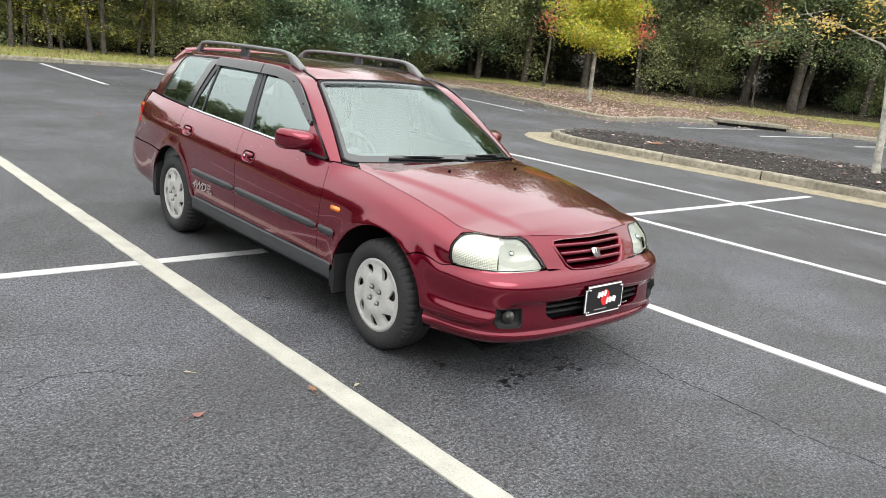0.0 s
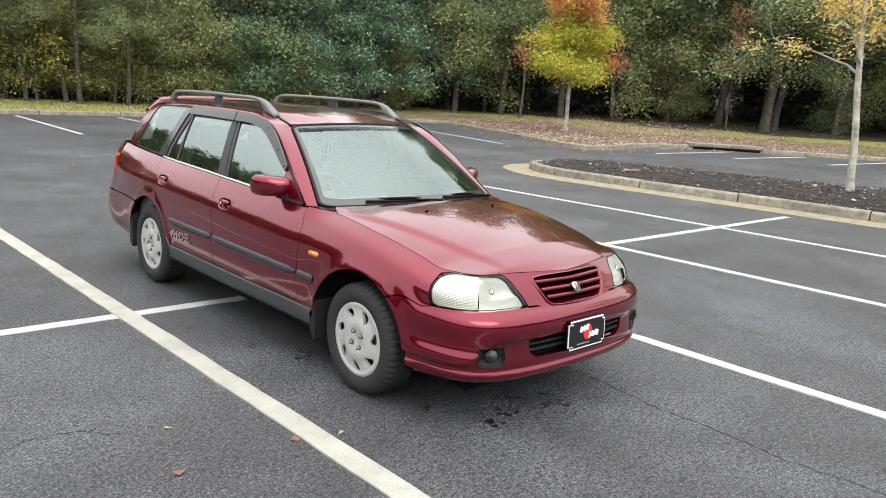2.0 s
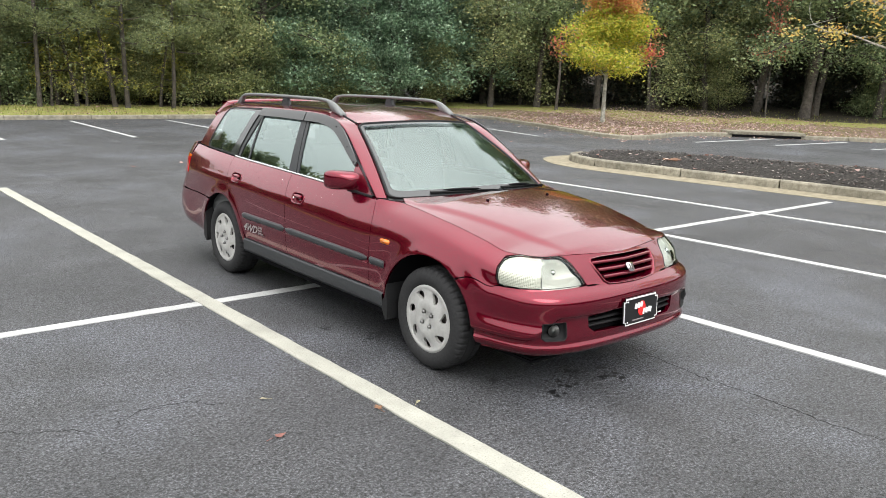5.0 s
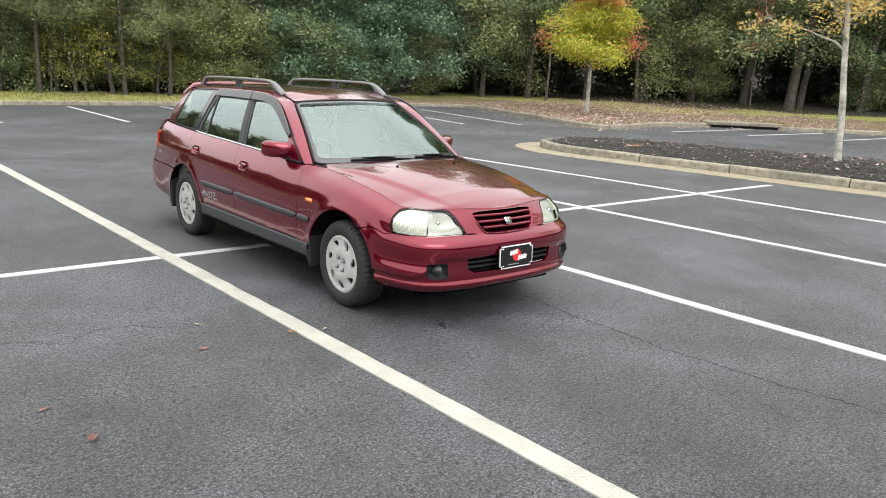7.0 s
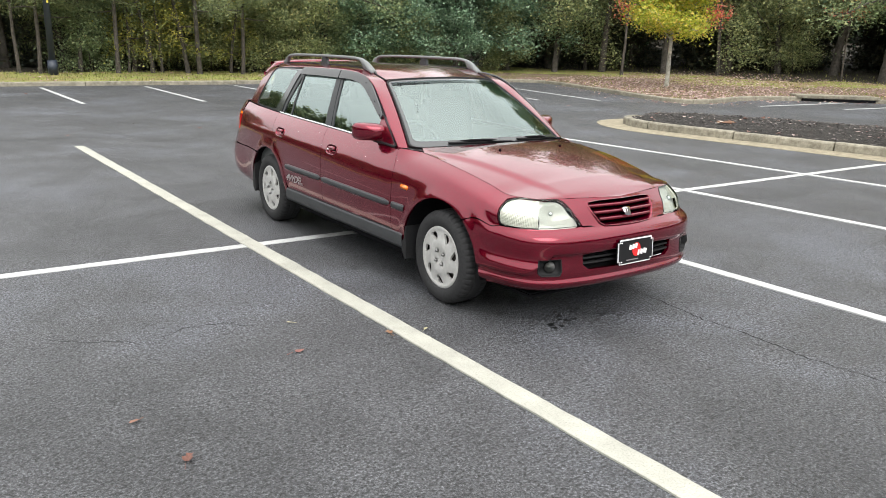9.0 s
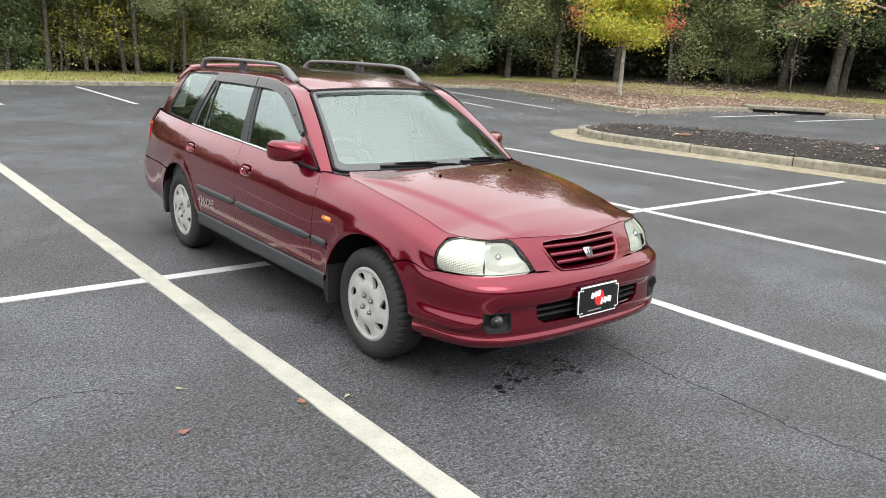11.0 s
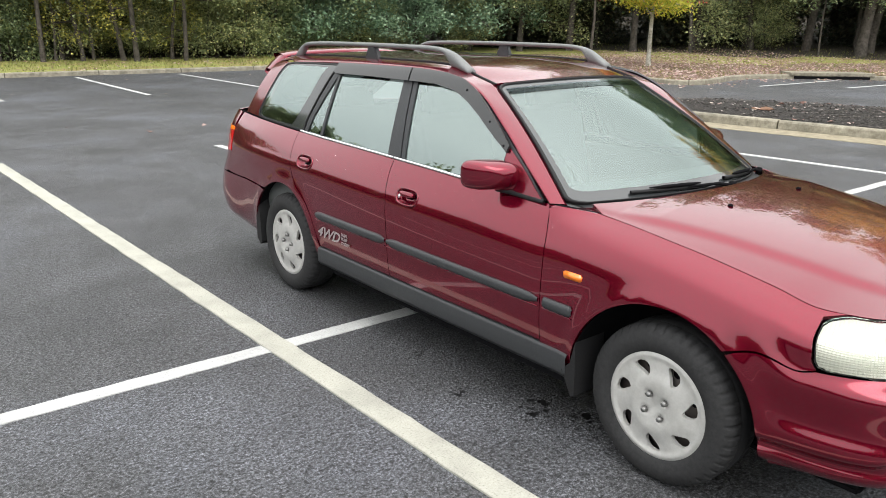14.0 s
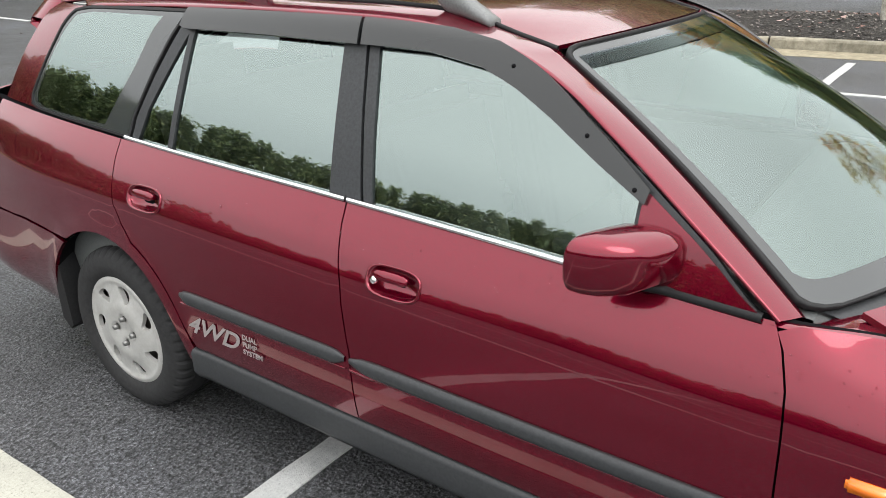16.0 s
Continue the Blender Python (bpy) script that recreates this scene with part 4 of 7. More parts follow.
def natural(ts, ps):
    """A natural cubic spline through points: f(t) for one or many t."""
    ts, ps = np.array(ts, float), np.array(ps, float)
    n, h = len(ts), np.diff(ts)
    a = np.eye(n)
    rhs = np.zeros_like(ps)
    for i in range(1, n - 1):
        a[i, i - 1:i + 2] = h[i - 1], 2 * (h[i - 1] + h[i]), h[i]
        rhs[i] = 6 * ((ps[i + 1] - ps[i]) / h[i] - (ps[i] - ps[i - 1]) / h[i - 1])
    m = np.linalg.solve(a, rhs)

    def f(t):
        t = np.asarray(t, float)
        i = np.clip(np.searchsorted(ts, t) - 1, 0, n - 2)
        u, v, g = (ts[i + 1] - t)[..., None], (t - ts[i])[..., None], h[i][..., None]
        return (m[i] * u ** 3 + m[i + 1] * v ** 3) / (6 * g) + (ps[i] / g - m[i] * g / 6) * u + (ps[i + 1] / g - m[i + 1] * g / 6) * v
    return f


def monotone(ts, ps):
    """A cubic through points that does not overshoot: f(t) for one or many t."""
    ts, ps = np.array(ts, float), np.array(ps, float)
    h = np.diff(ts)[:, None]
    p = ps.reshape(len(ts), -1)
    d = np.diff(p, axis=0) / h
    s = np.zeros((len(ts), d.shape[1]))
    s[0], s[-1] = d[0], d[-1]
    for i in range(1, len(ts) - 1):
        ok = d[i - 1] * d[i] > 0
        s[i] = np.where(ok, 2 * d[i - 1] * d[i] / np.where(ok, d[i - 1] + d[i], 1), 0)

    def f(t):
        t = np.asarray(t, float)
        i = np.clip(np.searchsorted(ts, t) - 1, 0, len(ts) - 2)
        w = (ts[i + 1] - ts[i])[..., None]
        u = (t - ts[i])[..., None] / w
        out = p[i] * (1 + 2 * u) * (1 - u) ** 2 + s[i] * w * u * (1 - u) ** 2 + p[i + 1] * u * u * (3 - 2 * u) + s[i + 1] * w * u * u * (u - 1)
        return out.reshape(t.shape + ps.shape[1:])
    return f


def surface(f):
    """Lets a surface written for arrays of u and w take single numbers too."""
    def g(u, w):
        u, w = np.broadcast_arrays(np.asarray(u, float), np.asarray(w, float))
        return f(u.ravel(), w.ravel()).reshape(u.shape + (3,))
    return g


def hermite(c, i, u):
    """Rows of control points c (n, k, 2), between i and i + 1 at u, rounded through them."""
    k, last = np.arange(len(c)), c.shape[1] - 1
    p0, p1, p2, p3 = c[k, np.maximum(i - 1, 0)], c[k, i], c[k, i + 1], c[k, np.minimum(i + 2, last)]
    m1, m2, u = (p2 - p0) / 2, (p3 - p1) / 2, u[:, None]
    return p1 * (1 + 2 * u) * (1 - u) ** 2 + m1 * u * (1 - u) ** 2 + p2 * u * u * (3 - 2 * u) + m2 * u * u * (u - 1)


# plan outline of one half at its widest, from nose to tail
PLAN = [(0, -0.850), (0.25, -0.842), (0.45, -0.816), (0.59, -0.770), (0.685, -0.695), (0.75, -0.575), (0.788, -0.42), (0.809, -0.2), (0.826, 0.1), (0.838, 0.5), (0.846, 1.2),
        (0.847, 2.0), (0.844, 2.6), (0.832, 3.1), (0.808, 3.38), (0.762, 3.565), (0.64, 3.668), (0.3, 3.725), (0, 3.74)]
_chord = np.r_[0, np.cumsum(np.hypot(*np.diff(np.array(PLAN), axis=0).T))]
_plan = natural(_chord, PLAN)
T_END = _chord[-1]
_ts = np.linspace(0, T_END, 700)
_xy = np.array([_plan(t) for t in _ts])
_side = (_xy[:, 1] > -0.85) & (_xy[:, 1] < 3.69)


def t_of_y(y):
    return float(np.interp(y, _xy[:, 1], _ts))


def t_of_x(x):
    """On the nose, by distance from the centre line."""
    k = np.argmax(_xy[:, 1] > -0.5)
    return float(np.interp(x, _xy[:k, 0], _ts[:k]))


# section of the flank at stations along the outline: (inset, height) from the sill to the belt or the bonnet's edge
SECTIONS = [
    (0.0, [(0.115, 0.243), (0.028, 0.262), (0.002, 0.33), (0.006, 0.425), (0.010, 0.545), (0.060, 0.603), (0.092, 0.665), (0.140, 0.740)]),
    (t_of_x(0.45), [(0.115, 0.243), (0.028, 0.262), (0.002, 0.33), (0.006, 0.425), (0.010, 0.545), (0.070, 0.605), (0.108, 0.668), (0.180, 0.748)]),
    (t_of_x(0.63), [(0.105, 0.245), (0.026, 0.265), (-0.006, 0.355), (0.008, 0.432), (0.010, 0.545), (0.066, 0.600), (0.096, 0.668), (0.160, 0.752)]),
    (t_of_y(-0.47), [(0.08, 0.25), (0.022, 0.274), (-0.008, 0.372), (0.006, 0.445), (0.006, 0.55), (0.024, 0.600), (0.044, 0.690), (0.145, 0.757)]),
    (t_of_y(-0.3), [(0.06, 0.245), (0.02, 0.28), (0.005, 0.37), (0.0, 0.50), (0.004, 0.60), (0.026, 0.690), (0.064, 0.745), (0.150, 0.792)]),
    (t_of_y(0.0), [(0.05, 0.25), (0.02, 0.30), (0.0, 0.40), (0.0, 0.52), (0.002, 0.64), (0.026, 0.745), (0.066, 0.802), (0.146, 0.848)]),
    (t_of_y(0.38), [(0.05, 0.25), (0.02, 0.31), (0.0, 0.42), (0.0, 0.56), (0.012, 0.70), (0.036, 0.785), (0.080, 0.845), (0.160, 0.891)]),
    (t_of_y(0.60), [(0.05, 0.25), (0.02, 0.32), (0.0, 0.44), (0.0, 0.58), (0.018, 0.72), (0.040, 0.793), (0.068, 0.855), (0.100, 0.905)]),
    (t_of_y(1.0), [(0.05, 0.25), (0.02, 0.33), (0.0, 0.45), (0.0, 0.60), (0.018, 0.735), (0.036, 0.798), (0.066, 0.865), (0.098, 0.921)]),
    (t_of_y(1.6), [(0.05, 0.25), (0.02, 0.33), (0.0, 0.45), (0.0, 0.60), (0.016, 0.745), (0.034, 0.806), (0.066, 0.878), (0.102, 0.939)]),
    (t_of_y(2.5), [(0.05, 0.25), (0.02, 0.33), (0.0, 0.45), (0.0, 0.60), (0.012, 0.76), (0.030, 0.825), (0.064, 0.900), (0.106, 0.958)]),
    (t_of_y(3.1), [(0.05, 0.26), (0.02, 0.33), (0.0, 0.45), (0.0, 0.62), (0.012, 0.78), (0.032, 0.845), (0.064, 0.925), (0.108, 0.985)]),
    (t_of_y(3.42), [(0.06, 0.27), (0.0, 0.33), (-0.022, 0.45), (-0.012, 0.585), (0.016, 0.76), (0.032, 0.85), (0.060, 0.93), (0.104, 1.00)]),
    (t_of_x(0.0) + T_END - 0.62, [(0.08, 0.28), (0.0, 0.33), (-0.045, 0.45), (-0.035, 0.580), (0.030, 0.70), (0.055, 0.83), (0.075, 0.93), (0.110, 1.00)]),
    (T_END, [(0.08, 0.28), (0.0, 0.33), (-0.045, 0.45), (-0.035, 0.580), (0.040, 0.66), (0.060, 0.80), (0.080, 0.92), (0.115, 1.00)]),
]
_section = monotone([s[0] for s in SECTIONS], [s[1] for s in SECTIONS])
VN = 7
ARCHES = ((0.0, 0.372), (AXLE_R, 0.365))


@surface
def flank_raw(t, v):
    i = np.clip(np.floor(v), 0, VN - 1).astype(int)
    d, z = hermite(_section(t), i, v - i).T
    xy = _plan(t)
    e = 0.004
    n = _plan(np.minimum(T_END, t + e)) - _plan(np.maximum(0, t - e))
    n = np.stack([n[:, 1], -n[:, 0]], 1)
    n /= np.linalg.norm(n, axis=1, keepdims=True)
    y = xy[:, 1]
    for yc, r in ARCHES:  # the arches swell a little
        k = np.maximum(np.hypot(y - yc, z - WHEEL_Z) - r, 0)
        d = d - 0.011 * np.exp(-(k / 0.045) ** 2) * np.clip(1 - (z - 0.74) / 0.06, 0, 1) * ((y > -0.5) & (y < 3.2))
    # below a swage that sweeps up ahead of the fog lamps the front bumper lies a little deeper
    k = np.clip((xy[:, 0] - 0.545) / 0.165, 0, 1)
    swage = 0.478 - 0.118 * k * k * (3 - 2 * k)
    under = np.clip((swage - z) / 0.034, 0, 1) * np.clip((z - 0.290) / 0.035, 0, 1)
    d = d + 0.017 * under * under * (3 - 2 * under) * (y < -0.25)
    return np.stack([xy[:, 0] - n[:, 0] * d, y - n[:, 1] * d, z], 1)


def v_of_z(t, z):
    vs = np.arange(VN * 8 + 1) / 8
    return float(np.interp(z, flank_raw(t, vs)[:, 2], vs))


VS = 0.105  # metres to a step of v, roughly


def at_yz(y, z):
    t = t_of_y(y)
    return (t, v_of_z(t, z) * VS)


def at_xz(x, z):
    t = t_of_x(x)
    return (t, v_of_z(t, z) * VS)


@surface
def flank(u, w):
    return flank_raw(np.clip(u, 0, T_END), np.clip(w / VS, 0, VN))


# glasshouse and roof: half sections (x, z) at stations along y
ROOF = [
    (0.55, [(0.748, 0.9), (0.714, 1.02), (0.672, 1.13), (0.632, 1.22), (0.606, 1.275), (0.56, 1.3), (0.42, 1.31), (0.2, 1.315), (0, 1.316)]),
    (1.00, [(0.75, 0.918), (0.715, 1.04), (0.671, 1.16), (0.628, 1.265), (0.594, 1.305), (0.54, 1.325), (0.4, 1.335), (0.2, 1.34), (0, 1.341)]),
    (1.25, [(0.748, 0.927), (0.713, 1.05), (0.667, 1.18), (0.622, 1.29), (0.59, 1.338), (0.53, 1.358), (0.4, 1.371), (0.2, 1.378), (0, 1.38)]),
    (1.70, [(0.745, 0.94), (0.709, 1.06), (0.664, 1.19), (0.619, 1.305), (0.586, 1.358), (0.53, 1.381), (0.4, 1.396), (0.2, 1.405), (0, 1.408)]),
    (2.30, [(0.739, 0.954), (0.704, 1.07), (0.66, 1.195), (0.616, 1.305), (0.58, 1.355), (0.52, 1.378), (0.4, 1.393), (0.2, 1.402), (0, 1.405)]),
    (2.90, [(0.722, 0.975), (0.691, 1.08), (0.648, 1.2), (0.602, 1.305), (0.565, 1.345), (0.5, 1.366), (0.38, 1.38), (0.2, 1.388), (0, 1.391)]),
    (3.25, [(0.7, 0.993), (0.669, 1.09), (0.627, 1.195), (0.58, 1.28), (0.545, 1.315), (0.48, 1.335), (0.36, 1.35), (0.2, 1.358), (0, 1.361)]),
    (3.55, [(0.66, 1), (0.629, 1.08), (0.592, 1.17), (0.55, 1.25), (0.515, 1.28), (0.45, 1.3), (0.34, 1.31), (0.2, 1.32), (0, 1.322)]),
]
_roof = monotone([s[0] for s in ROOF], [s[1] for s in ROOF])


@surface
def shell(y, w):
    """The glasshouse by station and step from the belt (0) to the roof's centre line (8)."""
    i = np.clip(np.floor(w), 0, 7).astype(int)
    x, z = hermite(_roof(y), i, w - i).T
    return np.stack([x, y, z], 1)


WS = 0.115


def on_shell(y, z):
    ks = np.arange(41) / 8
    return (y, float(np.interp(z, shell(y, ks)[:, 2], ks)) * WS)


def glasshouse(u, w):
    return shell(u, np.asarray(w) / WS)


# windscreen
@surface
def screen(a, b):
    k = np.abs(a)
    low = np.stack([0.680 * a, 0.335 + 0.225 * k ** 2.1, 0.925 - 0.026 * k ** 2], 1)
    high = np.stack([0.492 * a, 1.085 + 0.105 * k ** 2, 1.334 - 0.024 * k ** 2], 1)
    p = low + (high - low) * b[:, None]
    return p + np.array([0, -0.5, 0.85]) * (0.035 * np.sin(math.pi * np.clip(b, 0, 1)) * (1 - 0.5 * k))[:, None]


# bonnet, as a height over plan; its rim is the top of the wings and of the nose
_rim_t = np.r_[np.linspace(0, t_of_y(-0.6), 40), np.linspace(t_of_y(-0.59), t_of_y(0.58), 80)]
_rim = np.array([flank_raw(t, VN) for t in _rim_t])
_centre = monotone([-0.75, -0.70, -0.60, -0.45, -0.2, 0.1, 0.45, 0.7], [[0.715], [0.742], [0.779], [0.817], [0.868], [0.914], [0.945], [0.955]])


@surface
def bonnet(x, y):
    xe, ze = np.interp(y, _rim[:, 1], _rim[:, 0]), np.interp(y, _rim[:, 1], _rim[:, 2])
    zc = np.maximum(_centre(y)[:, 0], ze)
    s = np.minimum(1.0, np.abs(x) / np.maximum(xe, 1e-3))
    z = ze + (zc - ze) * (1 - s ** 2.2)
    ridge = 0.36 + (y + 0.7) * 0.265
    k = np.clip((np.abs(x) - ridge) / 0.010, -30, 30)
    return np.stack([x, y, z + 0.014 * np.clip((y + 0.68) / 0.2, 0, 1) * np.clip((0.42 - y) / 0.2, 0.3, 1) / (1 + np.exp(k))], 1)


def shrink(poly, gap):
    """The outline moved inwards by gap."""
    pts = [np.array(p, float) for p in poly]
    area = sum(a[0] * b[1] - b[0] * a[1] for a, b in zip(pts, pts[1:] + pts[:1]))
    s = 1 if area > 0 else -1
    out = []
    for k, p in enumerate(pts):
        a, b = pts[k - 1], pts[(k + 1) % len(pts)]
        d1, d2 = p - a, b - p
        d1, d2 = d1 / (np.linalg.norm(d1) + 1e-9), d2 / (np.linalg.norm(d2) + 1e-9)
        n1, n2 = np.array([-d1[1], d1[0]]) * s, np.array([-d2[1], d2[0]]) * s
        n = n1 + n2
        out.append(p + n * gap / max(0.5, n @ n1 + 1e-6))
    return out


def normal_at(fn, u, w, e=0.002):
    du, dw = fn(u + e, w) - fn(u - e, w), fn(u, w + e) - fn(u, w - e)
    n = np.cross(du, dw)
    return n / (np.linalg.norm(n, axis=-1, keepdims=True) + 1e-12)


class Skin:
    """Collects smooth patches cut from curved surfaces, with folded edges, into one mesh."""

    def __init__(self):
        self.v, self.n, self.f = [], [], []

    def patch(self, fn, poly, holes=(), step=0.035, gap=0.0, fold=0.014, out=(0, 0, 0), lift=0.0, mirror=False, flip=False, edge=None):
        edge = edge or step * 0.6
        rings = [resample(shrink(poly, gap), edge, True)] + [resample(shrink(h, -gap), edge, True) for h in holes]
        pts, edges = [], []
        for r in rings:
            o = len(pts)
            pts += [Vector(p) for p in r]
            edges += [(o + k, o + (k + 1) % len(r)) for k in range(len(r))]
        rim = np.array([tuple(p) for p in pts])
        lo, hi = rim.min(0), rim.max(0)
        inner = grid_within(np.arange(lo[0] + step / 2, hi[0], step), np.arange(lo[1] + step / 2, hi[1], step), rings[0]) if min(hi - lo) > step / 2 else np.zeros((0, 2))
        for h in rings[1:]:
            inner = inner[~inside_many(inner, h)]
        if len(inner):
            inner = inner[((inner[:, None] - rim[None]) ** 2).sum(2).min(1) > (edge * 0.7) ** 2]
        pts += [Vector(p) for p in inner]
        v2, _, tris, *_ = delaunay_2d_cdt(pts, edges, [], 0, 1e-6)
        mids = middles(v2, tris)
        ok = inside_many(mids, rings[0])
        for h in rings[1:]:
            ok &= ~inside_many(mids, h)
        tris = [tuple(t) for t, k in zip(tris, ok) if k]
        uw = np.array([tuple(p) for p in v2])
        places = fn(uw[:, 0], uw[:, 1])
        normals = normal_at(fn, uw[:, 0], uw[:, 1])
        if normals.mean(0) @ np.array(out, float) < 0:
            normals = -normals
        places = places + normals * lift
        ids = np.array(tris)
        a, b, c = (places[ids[:, k]] for k in range(3))
        turn = (np.cross(b - a, c - a) * normals[ids[:, 0]]).sum() < 0
        tris = [tuple(reversed(t)) if turn else tuple(t) for t in tris]
        for side in ((1, -1) if mirror else (1,)):
            o = len(self.v)
            s = np.array([side, 1, 1])
            self.v += [p * s for p in places]
            self.n += [q * s for q in normals]
            self.f += [tuple(o + i for i in (t if side == 1 else reversed(t))) for t in tris]
            if fold:
                count = {}
                for t in tris:
                    for i, j in zip(t, t[1:] + t[:1]):
                        count[(i, j)] = count.get((i, j), 0) + 1
                for i, j in [e for e in count if (e[1], e[0]) not in count]:
                    pi, pj, qi, qj = places[i], places[j], places[i] - normals[i] * fold, places[j] - normals[j] * fold
                    nn = np.cross(pj - pi, qi - pi)
                    nn = -nn / (np.linalg.norm(nn) + 1e-12)
                    k = len(self.v)
                    self.v += [pi * s, pj * s, qj * s, qi * s]
                    self.n += [nn * s] * 4
                    self.f.append((k + 3, k + 2, k + 1, k) if side == 1 else (k, k + 1, k + 2, k + 3))
        return self

    def strip(self, rows, closed=False):
        """A smooth sheet through rows of points."""
        o, w = len(self.v), len(rows[0])
        rows = [[np.array(p, float) for p in r] for r in rows]
        m = len(rows)
        for i in range(m):
            for j in range(w):
                du = rows[min(i + 1, m - 1)][j] - rows[max(i - 1, 0)][j]
                dv = rows[i][(j + 1) % w if closed else min(j + 1, w - 1)] - rows[i][j - 1 if closed or j else 0]
                n = np.cross(du, dv)
                self.v.append(rows[i][j])
                self.n.append(n / (np.linalg.norm(n) + 1e-12))
        for i in range(m - 1):
            for j in range(w if closed else w - 1):
                k = (j + 1) % w
                self.f.append((o + i * w + j, o + (i + 1) * w + j, o + (i + 1) * w + k, o + i * w + k))
        return self

    def both(self):
        """Adds the other half, mirrored across the car's centre line."""
        o, s = len(self.v), np.array([-1, 1, 1])
        self.v += [p * s for p in self.v[:o]]
        self.n += [q * s for q in self.n[:o]]
        self.f += [tuple(o + i for i in reversed(f)) for f in self.f[:]]
        return self

    def make(self, name, material, parent, label="", mirror=False):
        s = np.array([-1, 1, 1]) if mirror else np.array([1, 1, 1])
        me = bpy.data.meshes.new(name)
        me.from_pydata([tuple(p * s) for p in self.v], [], [tuple(reversed(f)) if mirror else f for f in self.f])
        me.materials.append(material)
        me.shade_smooth()
        me.normals_split_custom_set_from_vertices([tuple(q * s) for q in self.n])
        ob = new(name, me)
        ob.parent = parent
        if label:
            ob["label"] = label
        return ob


CUTS = {}


def cut(fn, poly, holes=(), **how):
    """A patch that is worked out once and made for both sides of the car."""
    key = (id(fn), repr(np.round(np.array(poly, float), 5).tolist()), len(holes), repr(sorted(how.items())))
    if key not in CUTS:
        CUTS[key] = Skin().patch(fn, poly, holes, **how)
    return CUTS[key]


def arc(yc, r, a0, a1, n=18):
    """Points of a wheel arch by angle from straight ahead, over the top."""
    return [(yc - r * math.cos(radians(a0 + (a1 - a0) * k / n)), WHEEL_Z + r * math.sin(radians(a0 + (a1 - a0) * k / n))) for k in range(n + 1)]


def yz(points):
    return [at_yz(*p) for p in points]


def rounded_poly(points, times=1):
    return rounded(points, times, True)


car = thing("estate_car", "dark red pearl estate car, clean and parked between painted lines", "car")
SIDES = ((True, "right"), (False, "left"))
OUT_SIDE, OUT_UP, OUT_FRONT = (1, 0, 0.2), (0, 0, 1), (0, -1, 0.2)

# --- wings, doors, rear quarters ---
wing_top = [(t_of_y(y), VN * VS) for y in np.linspace(0.56, -0.555, 17)]
WING = (yz([(0.535, 0.31), (0.5345, 0.40), (0.540, 0.60), (0.558, 0.80), (0.578, 0.862), (0.596, 0.890)]) + wing_top
        + yz([(-0.484, 0.742), (-0.478, 0.70), (-0.487, 0.63), (-0.505, 0.604), (-0.40, 0.604), (-0.30, 0.612), (-0.262, 0.600)])
        + yz(arc(0.0, 0.372, 52, 178, 22)))
FDOOR = yz([(0.533, 0.372), (0.540, 0.60), (0.558, 0.80), (0.578, 0.862), (0.602, 0.904), (1.0, 0.9195), (1.30, 0.929), (1.628, 0.938), (1.622, 0.886), (1.612, 0.830), (1.585, 0.70), (1.558, 0.576), (1.551, 0.450), (1.547, 0.372), (1.0, 0.370)])
RDOOR = yz([(1.547, 0.372), (1.551, 0.450), (1.558, 0.576), (1.585, 0.70), (1.612, 0.830), (1.622, 0.886), (1.628, 0.938), (2.0, 0.947), (2.582, 0.960), (2.568, 0.905), (2.556, 0.83), (2.540, 0.775), (2.502, 0.720)]
           + arc(AXLE_R, 0.408, 66, 22, 8) + [(2.205, 0.372), (1.9, 0.370)])
QUARTER = yz([(2.238, 0.31)] + arc(AXLE_R, 0.408, 8, 66, 12) + [(2.502, 0.720), (2.540, 0.775), (2.556, 0.83), (2.568, 0.905), (2.582, 0.960), (2.8, 0.969), (3.1, 0.982), (3.36, 0.996),
              (3.375, 0.93), (3.40, 0.90), (3.41, 0.74), (3.425, 0.612), (3.2, 0.604), (2.93, 0.597)] + [p for p in reversed(arc(AXLE_R, 0.365, 2, 124, 22))])


def handle_hole(y, z):
    ring = np.linspace(0, 2 * math.pi, 22, endpoint=False)
    return yz([(y + 0.072 * abs(math.cos(q)) ** 0.6 * math.copysign(1, math.cos(q)), z + 0.030 * abs(math.sin(q)) ** 0.7 * math.copysign(1, math.sin(q))) for q in ring])


panels = {}
for mirror, side in SIDES:
    panels[side] = {}
    panels[side]["wing"] = cut(flank, WING, gap=0.002, out=OUT_SIDE).make("front_wing", M_PAINT, car, mirror=mirror)
    fd = cut(flank, FDOOR, [handle_hole(1.431, 0.790)], gap=0.0022, out=OUT_SIDE).make("front_door", M_PAINT, car, mirror=mirror)
    rd = cut(flank, RDOOR, [handle_hole(2.388, 0.818)], gap=0.0022, out=OUT_SIDE).make("rear_door", M_PAINT, car, mirror=mirror)
    panels[side]["quarter"] = cut(flank, QUARTER, gap=0.002, out=OUT_SIDE).make("rear_quarter_panel", M_PAINT, car, mirror=mirror)
    panels[side]["fd"], panels[side]["rd"] = fd, rd

# dark shell just inside the panels, so that the gaps read as deep
shell_skin = Skin()
rows = []
for t in np.linspace(0.0, T_END, 120):
    rows.append([flank_raw(t, v) * [1, 1, 1] for v in (0.2, 1.5, 3.0, 4.5, 5.5, 6.5, 7.0)])
inner = []
for r in rows:
    c = np.array([0.0, min(max(r[0][1], -0.2), 3.2), 0])
    moved = []
    for p in r:
        q = p.copy()
        d = (c - p) * [1, 1, 0]
        q[:2] += d[:2] / np.linalg.norm(d[:2]) * 0.022
        moved.append(q)
    inner.append(moved)


